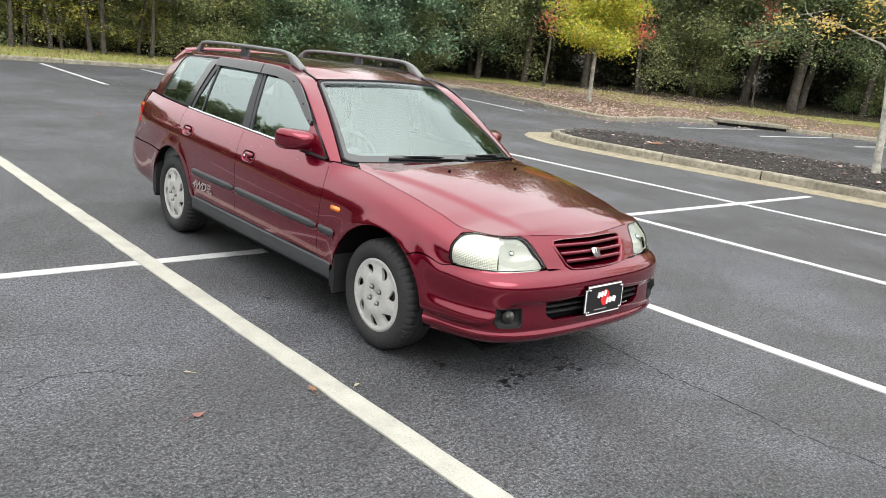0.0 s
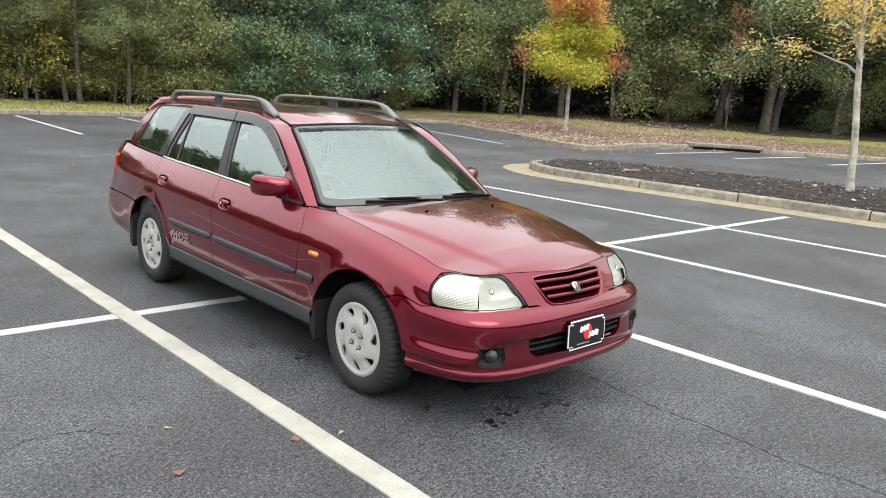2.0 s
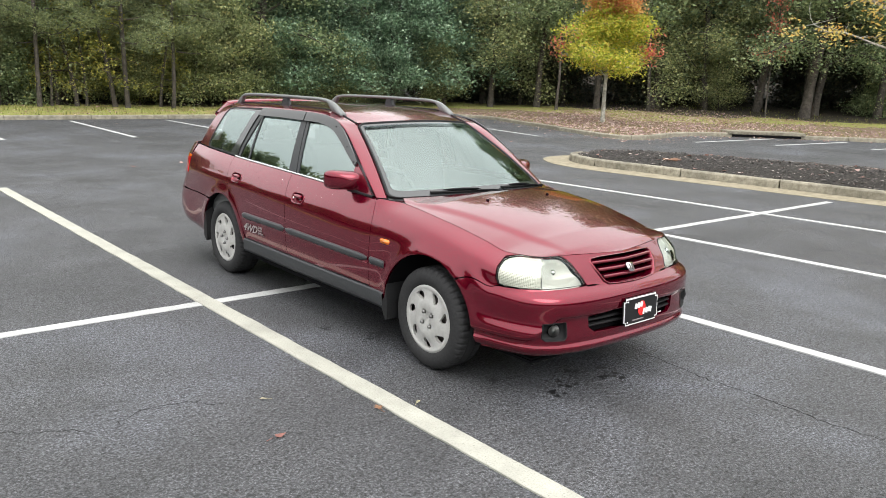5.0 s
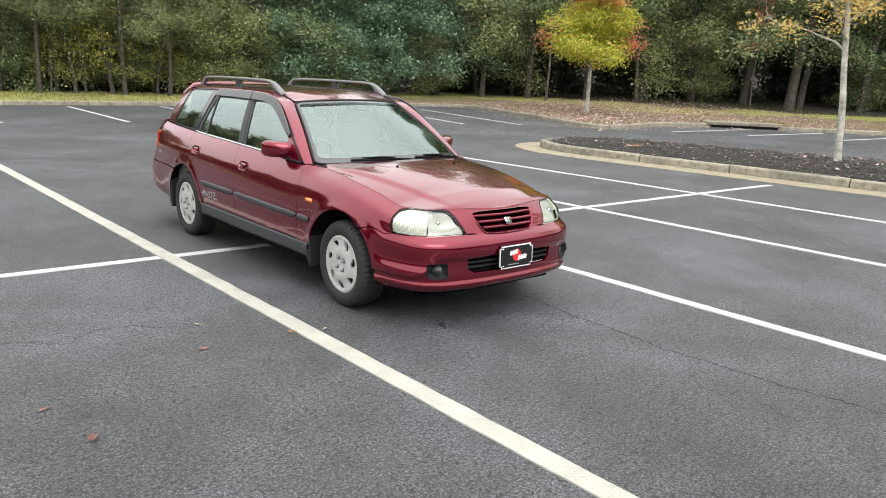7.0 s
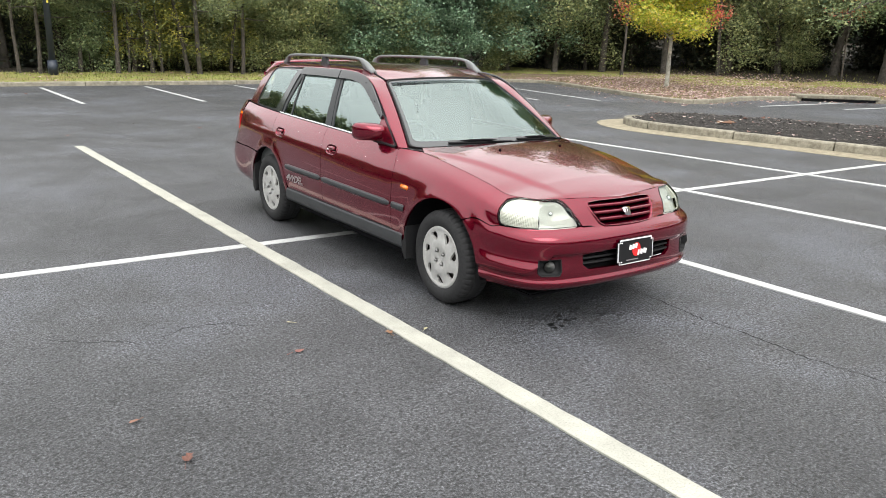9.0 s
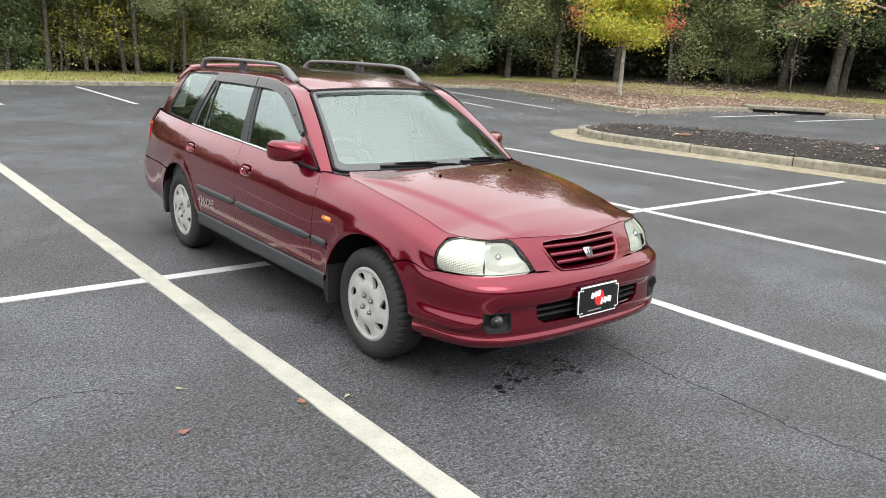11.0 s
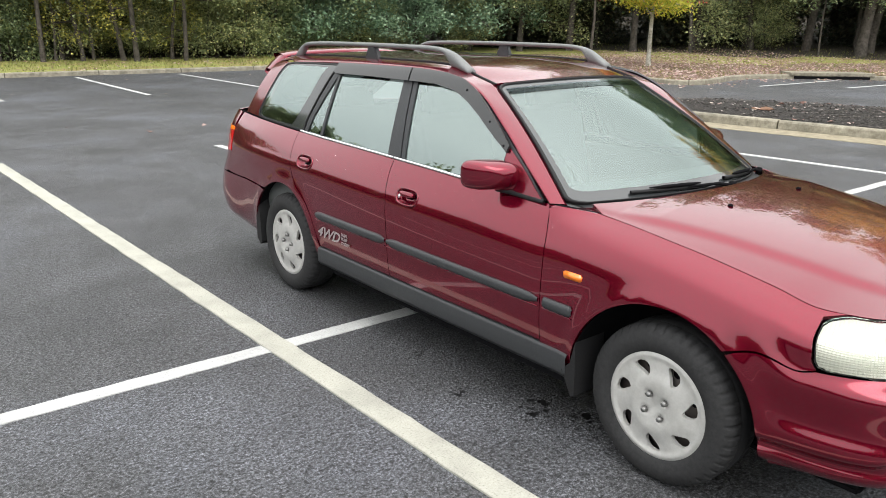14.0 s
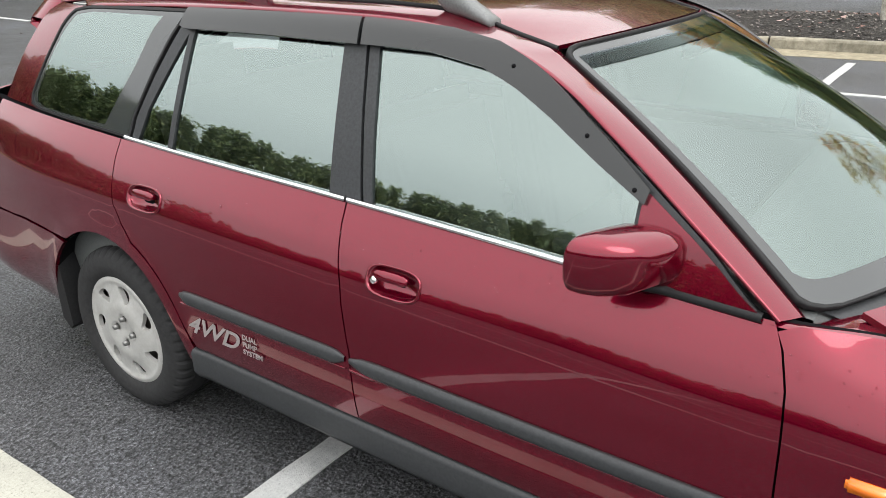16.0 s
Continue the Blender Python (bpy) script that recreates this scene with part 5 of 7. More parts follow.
def clear_of_wheels(r):
    return all(math.hypot(p[1] - yc, p[2] - WHEEL_Z) > rr + 0.02 or abs(p[0]) < 0.5 for p in r for yc, rr in ARCHES)


for i in range(len(inner) - 1):
    for j in range(6):
        quad = [inner[i][j], inner[i + 1][j], inner[i + 1][j + 1], inner[i][j + 1]]
        if inner[i][j][1] < -0.38 and inner[i][j + 1][2] > 0.585 or inner[i][j][1] < -0.72:
            continue
        if clear_of_wheels(quad):
            k = len(shell_skin.v)
            n = np.cross(quad[1] - quad[0], quad[3] - quad[0])
            n = n / (np.linalg.norm(n) + 1e-9)
            shell_skin.v += quad
            shell_skin.n += [n] * 4
            shell_skin.f.append((k, k + 1, k + 2, k + 3))
shell_skin.both().make("inner_shell", M_DARK, car)

# --- bonnet and nose ---
rim = [(float(p[0]), float(p[1])) for p in _rim if p[1] < 0.40]
back = [(float(screen(a, 0)[0]), float(screen(a, 0)[1]) - 0.055 + 0.01 * a * a) for a in np.linspace(0.93, -0.93, 25)]
right_rim = [(x, y) for x, y in rim]
BONNET = [(-x, y) for x, y in reversed(right_rim[1:])] + right_rim + back
bonnet_skin = Skin().patch(bonnet, BONNET, gap=0.0025, out=OUT_UP, step=0.013)


@surface
def nose(u, w):
    """The nose across the centre line: u runs from the right side (negative) to the left."""
    return flank_raw(np.abs(u), np.clip(w / VS, 0, VN)) * np.stack([np.where(u >= 0, 1, -1), np.ones_like(u), np.ones_like(u)], 1)


def nz(x, z):
    t, w = at_xz(abs(x), z)
    return (t if x >= 0 else -t, w)


lamp_in = [(0.475, 0.748), (0.445, 0.737), (0.415, 0.708), (0.390, 0.665), (0.366, 0.625), (0.360, 0.608)]
GRILLE = [(0.0, 0.733), (0.20, 0.730), (0.275, 0.724), (0.287, 0.712), (0.268, 0.665), (0.235, 0.615), (0.205, 0.599), (0.10, 0.594), (0.0, 0.593)]
GRILLE_FULL = [nz(x, z) for x, z in GRILLE] + [nz(-x, z) for x, z in reversed(GRILLE[1:-1])]
top_edge = [(t, VN * VS) for t in np.linspace(0, t_of_x(0.485), 9)]
nose_half = top_edge[1:] + [nz(x, z) for x, z in lamp_in] + [nz(0.30, 0.606), nz(0.2, 0.588), nz(0.0, 0.583)]
NOSE = nose_half + [(-u, w) for u, w in reversed(nose_half[:-1])] + [(0, VN * VS)]
bonnet_skin.patch(nose, NOSE, [GRILLE_FULL], gap=0.0, out=OUT_FRONT, step=0.025, fold=0.02)
bonnet_ob = bonnet_skin.make("bonnet", M_PAINT, car)

# --- bumpers ---
half = [nz(x, 0.600) for x in (0.05, 0.15, 0.25, 0.36)] + [nz(0.362, 0.604), nz(0.45, 0.602), nz(0.56, 0.600)] + yz([(-0.585, 0.600), (-0.503, 0.6005), (-0.40, 0.6005), (-0.30, 0.6085), (-0.264, 0.597)])
half += yz(list(reversed(arc(0.0, 0.372, 6, 50, 9)))) + yz([(-0.385, 0.262)]) + [(t_of_y(-0.5), 0.02)] + [(t, 0.0) for t in np.linspace(t_of_y(-0.6), 0.02, 14)]
BUMPER = half + [(-u, w) for u, w in reversed(half)]
INTAKE = [(0.38, 0.452), (0.372, 0.39), (0.33, 0.362), (0.0, 0.355)]
INTAKE_FULL = [nz(x, z) for x, z in INTAKE] + [nz(-x, z) for x, z in reversed(INTAKE[:-1])] + [nz(-0.2, 0.463), nz(0.0, 0.465), nz(0.2, 0.463)]
FOG = [(0.520, 0.436), (0.513, 0.362), (0.527, 0.338), (0.628, 0.338), (0.648, 0.356), (0.646, 0.436)]
fog_r, fog_l = [nz(-x, z) for x, z in FOG], [nz(x, z) for x, z in FOG]
bumper_ob = Skin().patch(nose, BUMPER, [INTAKE_FULL, fog_r, fog_l], gap=0.001, out=OUT_FRONT, step=0.011, fold=0.022).make("front_bumper", M_PAINT, car)
rear_half = yz([(2.93, 0.592)] + arc(AXLE_R, 0.365, 128, 172, 9) + [(2.99, 0.285)])
rear_half += [(t, 0.02) for t in np.linspace(t_of_y(3.1), T_END - 0.001, 16)] + [(t, v_of_z(t, 0.60) * VS) for t in np.linspace(T_END - 0.001, t_of_y(3.1), 16)]
Skin().patch(flank, rear_half, gap=0.0, out=(0.7, 0.7, 0)).both().make("rear_bumper", M_PAINT, car)

# --- grille, badge ---
grille = new("grille")
grille.parent = car
sk = Skin()
ring_out = [np.array(nose(*p)) for p in resample(GRILLE_FULL, 0.02, True)]
mid = np.mean(ring_out, axis=0)


def towards(p, k, back):
    q = mid + (p - mid) * [k, 1, k]
    return q + np.array([0, back, 0])


rows = []
for k, b in ((1.0, 0.002), (0.99, -0.007), (0.965, -0.009), (0.94, -0.004), (0.925, 0.02), (0.92, 0.05)):
    rows.append([towards(p, k, b) for p in ring_out])
sk.strip(rows, True)
sk.make("grille_frame", M_PAINT, grille)
grille_back = Skin()
k = len(ring_out)
grille_back.v = [towards(p, 0.97, 0.055) for p in ring_out] + [mid + [0, 0.055, 0]]
grille_back.n = [np.array([0, -1, 0.0])] * (k + 1)
grille_back.f = [(i, (i + 1) % k, k) for i in range(k)]
grille_back.make("grille_backing", M_DARK, grille)
for z, wx in ((0.700, 0.268), (0.665, 0.245), (0.630, 0.218)):
    sec = [(-0.003, 0.010), (-0.012, 0.007), (-0.014, -0.002), (-0.006, -0.011), (0.03, -0.014), (0.03, 0.014)]
    rows = []
    for x in np.linspace(-wx, wx, 25):
        p = nose(*nz(x, z))
        rows.append([p + np.array([0, 0.012 + a, b]) for a, b in sec])
    Skin().strip(rows, True).make("slat", M_PAINT, grille)
bm = bmesh.new()
bmesh.ops.create_cube(bm, size=1, matrix=Matrix.Diagonal((0.062, 0.012, 0.052, 1)))
for v in bm.verts:
    if v.co.z < 0:
        v.co.x *= 0.72
bmesh.ops.bevel(bm, geom=bm.edges[:], offset=0.005, segments=3, affect="EDGES")
bmesh.ops.transform(bm, matrix=pose(0, -0.772, 0.662, -33), verts=bm.verts)
part("badge", bm, M_CHROME, grille, "plain chrome badge")
bm = bmesh.new()
for bx in (-0.011, 0.011):
    bmesh.ops.create_cube(bm, size=1, matrix=pose(0, -0.772, 0.662, -33) @ pose(bx, -0.0065, 0) @ Matrix.Diagonal((0.012, 0.002, 0.034, 1)))
part("badge_inlay", bm, M_STEEL, grille, "dark badge inlay", False)

# --- lower intake, fog lamps, number plate ---
intake = Skin()
rows = []
for x in np.linspace(-0.385, 0.385, 25):
    rows.append([nose(*nz(x, z)) + np.array([0, 0.05, 0]) for z in np.linspace(0.35, 0.47, 5)])
intake.strip(rows).make("intake_backing", M_DARK, car)
for z in (0.425, 0.395):
    rows = [[nose(*nz(x, z)) + np.array([0, 0.012 + a, b]) for a, b in ((0, 0.006), (-0.004, 0), (0, -0.006), (0.03, -0.006), (0.03, 0.006))] for x in np.linspace(-0.37, 0.37, 25)]
    Skin().strip(rows, True).make("intake_bar", M_RUBBER, car)


def fog_lamp(s):
    top = new("fog_lamp")
    top.parent = car
    pts = [np.array(nose(*nz(s * x, z))) for x, z in [tuple(p) for p in resample(FOG, 0.015, True)]]
    c = np.mean(pts, axis=0)
    n = np.array([s * 0.55, -0.83, 0.0])
    rows = [[c + (p - c) * k + n * b for p in pts] for k, b in ((1.0, 0.001), (0.94, 0.004), (0.88, -0.006), (0.80, -0.03), (0.0, -0.035))]
    Skin().strip(rows if s < 0 else [list(reversed(r)) for r in rows], True).make("bezel", M_RUBBER, top, "black fog lamp surround")
    bm = bmesh.new()
    bmesh.ops.create_uvsphere(bm, u_segments=24, v_segments=10, radius=0.034, matrix=Matrix.Translation(Vector(c) + Vector(n) * -0.026) @ Vector(n).to_track_quat("Z", "Y").to_matrix().to_4x4() @ Matrix.Diagonal((1, 1, 0.35, 1)))
    part("lens", bm, M_LENS, top, "clear round fog lamp glass")
    bm = bmesh.new()
    bmesh.ops.create_cone(bm, cap_ends=True, segments=24, radius1=0.006, radius2=0.030, depth=0.025, matrix=Matrix.Translation(Vector(c) + Vector(n) * -0.028) @ Vector(n).to_track_quat("Z", "Y").to_matrix().to_4x4())
    part("reflector", bm, M_NUT, top)
    bm = bmesh.new()
    bmesh.ops.create_uvsphere(bm, u_segments=12, v_segments=8, radius=0.009, matrix=Matrix.Translation(Vector(c) + Vector(n) * -0.024))
    part("bulb_shield", bm, M_STEEL, top)


fog_lamp(-1)
fog_lamp(1)

plate = tagged(new("number_plate"), "black plate with a white rim, red patch and white bars")
plate.parent = car
plate.matrix_local = pose(0.0, -0.862, 0.442, -3)


def slab(name, w, h, d, m, at, parent, r=0.008, turn=0.0, label=""):
    bm = bmesh.new()
    bmesh.ops.create_cube(bm, size=1, matrix=Matrix.Diagonal((w, d, h, 1)))
    ends = [e for e in bm.edges if abs(e.verts[0].co.y - e.verts[1].co.y) > d * 0.5]
    bmesh.ops.bevel(bm, geom=ends, offset=min(r, h * 0.49, w * 0.49), segments=4, affect="EDGES")
    bmesh.ops.transform(bm, matrix=pose(*at, 0, turn, 0), verts=bm.verts)
    return part(name, bm, m, parent, label, False)


slab("plate_back", 0.306, 0.154, 0.008, M_PLATE, (0, 0.004, 0), plate, 0.018)
slab("plate_rim", 0.301, 0.149, 0.004, M_PLATEWHITE, (0, -0.001, 0), plate, 0.017)
face = slab("plate_face", 0.286, 0.134, 0.008, M_PLATE, (0, -0.001, 0), plate, 0.013)
bm = bmesh.new()
bmesh.ops.create_circle(bm, cap_ends=True, segments=28, radius=0.036, matrix=pose(0.0, -0.0078, 0.008, 90) @ Matrix.Diagonal((1, 1.15, 1, 1)))
part("red_patch", bm, M_PLATERED, plate, "red round patch", False)
for x, z, w, h, a in ((-0.052, 0.025, 0.020, 0.030, 14), (-0.028, 0.028, 0.020, 0.030, 14), (-0.004, 0.031, 0.019, 0.030, 14), (0.018, -0.012, 0.014, 0.034, 14), (0.043, -0.010, 0.022, 0.030, 14), (0.073, -0.008, 0.028, 0.030, 14)):
    slab("bar", w, h, 0.003, M_PLATEWHITE, (x, -0.0085, z), plate, 0.0015, a)
slab("bar", 0.10, 0.006, 0.003, M_DECAL, (-0.03, -0.0055, -0.050), plate, 0.001)
for x in (-0.125, 0.125):
    for z in (0.057, -0.057):
        bm = bmesh.new()
        bmesh.ops.create_uvsphere(bm, u_segments=10, v_segments=6, radius=0.006, matrix=pose(x, -0.007, z))
        part("bolt", bm, M_CHROME, plate)

# --- headlamps ---
LAMP = [(0.455, 0.738), (0.422, 0.708), (0.396, 0.665), (0.373, 0.626), (0.372, 0.611), (0.45, 0.607), (0.56, 0.605)]


def lamp_outline():
    top = [(t, VN * VS - 0.004) for t in np.linspace(t_of_y(-0.56), t_of_x(0.490), 10)]
    low = [nz(x, z) for x, z in LAMP] + yz([(-0.585, 0.605), (-0.508, 0.609), (-0.492, 0.632), (-0.484, 0.70), (-0.489, 0.738)])
    return rounded(top + low, 1, True)


def normal_out(fn, u, w):
    n, c = normal_at(fn, u, w), fn(u, w)
    k = n[..., 0] * c[..., 0] + n[..., 1] * (c[..., 1] - 1.3)
    return n * np.where(k > 0, 1, -1)[..., None]


def deep(fn, d):
    """The surface d metres further in, towards the car."""
    return lambda u, w: fn(u, w) - normal_out(fn, u, w) * np.asarray(d)[..., None]


LAMP_LINE = lamp_outline()
cu, cw = nz(0.545, 0.672)
split = t_of_x(0.665)


def bowl(u, w):
    r = np.hypot((u - cu) / 0.16, (w - cw) / 0.075)
    return deep(flank, 0.030 + 0.045 * np.maximum(0, 1 - r * r))(u, w)


def ribs(u, w):
    d = 0.012 + 0.0012 * np.sin(u * 2 * math.pi / 0.0115) + np.where(w < cw, 0.0012 * np.sin(w * 2 * math.pi / 0.010), 0)
    return deep(flank, d)(u, w)


lamp_floor = deep(flank, 0.085)
for mirror, side in SIDES:
    lamp = new("headlamp")
    lamp.parent = car
    lamp["label"] = "clear headlamp with slightly yellowed plastic lens"
    outline = LAMP_LINE
    cut(flank, outline, gap=0.0018, out=OUT_FRONT, step=0.025, fold=0.003).make("lens", M_LENS, lamp, mirror=mirror)
    outer_part = [p for p in resample(outline, 0.02, True) if p[0] > split - 0.02]
    cut(bowl, outline, gap=0.0015, out=OUT_FRONT, step=0.012, fold=0.03).make("reflector", M_REFLECTOR, lamp, "bright reflector bowl", mirror=mirror)

    cut(ribs, outer_part, gap=0.003, out=OUT_FRONT, step=0.004, fold=0.02).make("turn_signal", M_CREAMLENS, lamp, "ribbed pale turn signal lens", mirror=mirror)
    p = flank(cu, cw)
    bm = bmesh.new()
    bmesh.ops.create_uvsphere(bm, u_segments=14, v_segments=8, radius=0.016, matrix=Matrix.Translation((-p[0] if mirror else p[0], p[1] + 0.035, p[2])))
    part("bulb_shield", bm, M_CHROME, lamp)
    cut(lamp_floor, outline, gap=0.0, out=OUT_FRONT, step=0.05, fold=0.0).make("housing", M_REFLECTOR, lamp, mirror=mirror)
    # thin black seal round the lens
    ring = [flank(*p) for p in resample(shrink(outline, 0.001), 0.015, True)]
    outn = [normal_out(flank, *p) for p in resample(shrink(outline, 0.001), 0.015, True)]
    c = np.mean(ring, axis=0)
    rows = []
    for k, b in ((0.0012, -0.006), (0.0012, 0.0003), (-0.0012, 0.0006), (-0.0012, -0.006)):
        rows.append([p + (p - c) / np.linalg.norm(p - c) * k + n * b for p, n in zip(ring, outn)])
    Skin().strip(rows, True).make("seal", M_RUBBER, lamp, mirror=mirror)

# --- lip along the lower edge of the front bumper ---
rows = []
for t in np.linspace(t_of_x(0.0), t_of_y(-0.40), 46):
    rows.append([flank(t, w) + normal_out(flank, t, w) * b for w, b in ((0.012, -0.01), (0.012, 0.006), (0.018, 0.011), (0.030, 0.011), (0.036, 0.007), (0.040, -0.004))])
Skin().strip(rows).both().make("bumper_lip", M_PAINT, car)

# --- windscreen, its black band and rubber ---
def band(k, n=14):
    a0, b0, b1 = 1.0 - k, 0.0 + k * 1.5, 1.0 - k * 1.05
    pts = [(a, b0) for a in np.linspace(-a0, a0, n)] + [(a0, b) for b in np.linspace(b0, b1, n)][1:] + [(a, b1) for a in np.linspace(a0, -a0, n)][1:] + [(-a0, b) for b in np.linspace(b1, b0, n)][1:-1]
    return pts


def soft(poly, r=2):
    return rounded(poly, r, True)


windscreen = new("windscreen")
windscreen.parent = car
OUTER, INNER = soft(band(0.0, 9)), soft(band(0.052, 9))
Skin().patch(screen, INNER, out=OUT_UP, step=0.06, fold=0.004).make("pane", M_SCREEN, windscreen, "faintly green windscreen glass")
windscreen.children[0].visible_shadow = False
SHADE = [(a, 0.895) for a in np.linspace(-0.945, 0.945, 15)] + [(a, 0.955) for a in np.linspace(0.945, -0.945, 15)]
Skin().patch(screen, SHADE, out=OUT_UP, step=0.05, lift=0.0015, fold=0.0).make("shade_band", M_SHADE, windscreen, "darker sun shade band along the top of the glass").visible_shadow = False
Skin().patch(screen, OUTER, [INNER], out=OUT_UP, step=0.05, fold=0.006).make("black_band", M_FRIT, windscreen, "dark border band")
ring = resample(OUTER, 0.05, True)
rows = []
mid_s = screen(0, 0.5)
for k, b in ((1.002, -0.006), (1.004, 0.006), (0.992, 0.008), (0.982, 0.003), (0.982, -0.004)):
    rows.append([screen(p[0] * k, 0.5 + (p[1] - 0.5) * k) + normal_at(screen, p[0], min(max(p[1], 0.01), 0.99)) * b * (1 if normal_at(screen, 0, 0.5)[2] > 0 else -1) for p in ring])
Skin().strip(rows, True).make("rubber_seal", M_RUBBER, windscreen)
bm = bmesh.new()
bmesh.ops.create_cube(bm, size=1, matrix=pose(0, 1.02, 1.275, 35) @ Matrix.Diagonal((0.22, 0.03, 0.06, 1)))
bmesh.ops.bevel(bm, geom=bm.edges[:], offset=0.012, segments=3, affect="EDGES")
part("rear_view_mirror", bm, M_DARK, car)

# scuttle below the glass
rows = []
for a in np.linspace(-0.94, 0.94, 33):
    p = screen(a, 0.0)
    rows.append([p + np.array([0, -0.085, -0.035]), p + np.array([0, -0.06, -0.022]), p + np.array([0, -0.03, -0.012]), p + np.array([0, 0.012, -0.004])])
Skin().strip(rows).make("scuttle", M_TRIM, car, "black plastic scuttle panel")


# painted corners that close the wings to the foot of the windscreen
rows = []
for k in np.linspace(0, 1, 16):
    a, b = flank_raw(t_of_y(0.30 + 0.31 * k), VN), screen(0.80 + 0.212 * k, 0.0) + np.array([0, -0.012, -0.012])
    rows.append([a + np.array([0.006, 0, -0.008]), a + np.array([-0.003, 0, -0.003]), a * 0.6 + b * 0.4, a * 0.25 + b * 0.75, b, b + np.array([0, 0.02, -0.015])])
corner_skin = Skin().strip(rows)
for mirror, side in SIDES:
    corner_skin.make("wing_corner", M_PAINT, panels[side]["wing"], mirror=mirror)


# --- wipers and washer jets ---
def rod(points, r, name, m, parent, sides=8, label=""):
    v, f = [], []
    tube(v, f, [Vector(p) for p in points], [r] * len(points) if not isinstance(r, list) else r, sides)
    return mesh_ob(name, v, f, m, parent, label, True)


def wiper(a_pivot, a_tip, b_tip):
    top = new("wiper")
    top.parent = car
    base = screen(a_pivot, 0.0) + np.array([0, -0.035, 0.006])
    lift = np.array([0, -0.008, 0.014])
    pts = [base + (screen(a_pivot + (a_tip - a_pivot) * k, b_tip * k) + lift - base) * 1.0 if k else base for k in np.linspace(0, 1, 7)]
    rod(pts[:5], [0.008, 0.007, 0.006, 0.005, 0.0045], "arm", M_DARK, top)
    blade = [screen(a_pivot + (a_tip - a_pivot) * k, b_tip * (0.35 + 0.65 * k)) + np.array([0, -0.005, 0.009]) for k in np.linspace(0.28, 1.35, 12)]
    rod(blade, 0.0085, "blade", M_RUBBER, top, 6)
    rod([p + np.array([0, -0.005, 0.014]) for p in blade[2:10]], [0.003, 0.006, 0.008, 0.008, 0.008, 0.008, 0.006, 0.003], "blade_frame", M_DARK, top, 6)
    bm = bmesh.new()
    bmesh.ops.create_cone(bm, cap_ends=True, segments=14, radius1=0.018, radius2=0.013, depth=0.03, matrix=Matrix.Translation(Vector(base)))
    part("pivot", bm, M_DARK, top)


wiper(0.10, -0.46, 0.028)
wiper(0.86, 0.32, 0.03)
for x in (-0.266, 0.266):
    bm = bmesh.new()
    p = bonnet(x, 0.11)
    bmesh.ops.create_uvsphere(bm, u_segments=10, v_segments=6, radius=0.009, matrix=Matrix.Translation(Vector(p) + Vector((0, 0, 0.003))) @ Matrix.Diagonal((1, 1.3, 0.7, 1)))
    part("washer_jet", bm, M_DARK, car)

# --- pillars, roof ---
GAP = [(0.600, 0.9055), (0.72, 0.995), (0.87, 1.103), (0.98, 1.178), (1.09, 1.250), (1.18, 1.294), (1.27, 1.323), (1.40, 1.346), (1.66, 1.3605), (2.0, 1.359), (2.40, 1.352), (2.80, 1.338), (2.95, 1.331)]
_gap = monotone([g[0] for g in GAP], [[g[1]] for g in GAP])


def gap_point(y):
    z = float(_gap(y)[0])
    u, w = on_shell(y, z)
    return shell(u, w / WS)


@surface
def roof_top(u, w):
    """The roof by plan: u across, w along."""
    s = np.abs(u)
    lo, hi = np.full(len(u), 3.0), np.full(len(u), 8.0)
    for _ in range(18):
        m = (lo + hi) / 2
        wide = shell(w, m)[:, 0] > s
        lo, hi = np.where(wide, m, lo), np.where(wide, hi, m)
    z = shell(w, (lo + hi) / 2)[:, 2]
    k2 = (np.minimum(s, 0.5) / 0.492) ** 2
    front, drop = 1.085 + 0.105 * k2, 1.338 - 0.024 * k2
    edge = shell(front, (lo + hi) / 2)[:, 2] - drop
    f = np.clip((w - front) / 0.30, 0, 1)
    return np.stack([u, w, z - edge * (1 - f) ** 2 * (1 + 2 * f)], 1)


def strip_inner(k):
    """The inner edge of the red strip: up the windscreen's edge, then back along the roof's drip line."""
    if k <= 1:
        return screen(1.006, k)
    y = 1.19 + (k - 1) * 2.0
    x = 0.495 + (shell(y, 5.35)[0] - 0.495) * min(1, (k - 1) * 5)
    return roof_top(x, y)


rows = []
ks = list(np.linspace(0.0, 1.0, 26)) + list(np.linspace(1.0, 2.0, 34))[1:]
for k in ks:
    a = strip_inner(k)
    if k <= 1:
        yo = 0.600 + 0.66 * k
    else:
        yo = 1.26 + (k - 1) * 1.86
    b = gap_point(min(yo, 2.95)) if yo <= 2.95 else shell(yo, 4.15)
    m = (a + b) / 2 + np.array([0.35, -0.15 if k < 1 else 0, 0.6]) * (0.005 if k < 1 else 0.005 + 0.007 * min(1, (k - 1) * 3))
    rows.append([b + np.array([-0.012, 0, -0.004]), b, b * 0.70 + m * 0.30 + np.array([0.3, 0, 0.35]) * 0.006, m, a * 0.70 + m * 0.30 + np.array([0.15, 0, 0.5]) * 0.006, a, a + np.array([-0.004, 0.004, -0.012])])
sk = Skin().strip(rows)
for mirror, side in SIDES:
    sk.make("roof_pillar", M_PAINT, car, mirror=mirror)


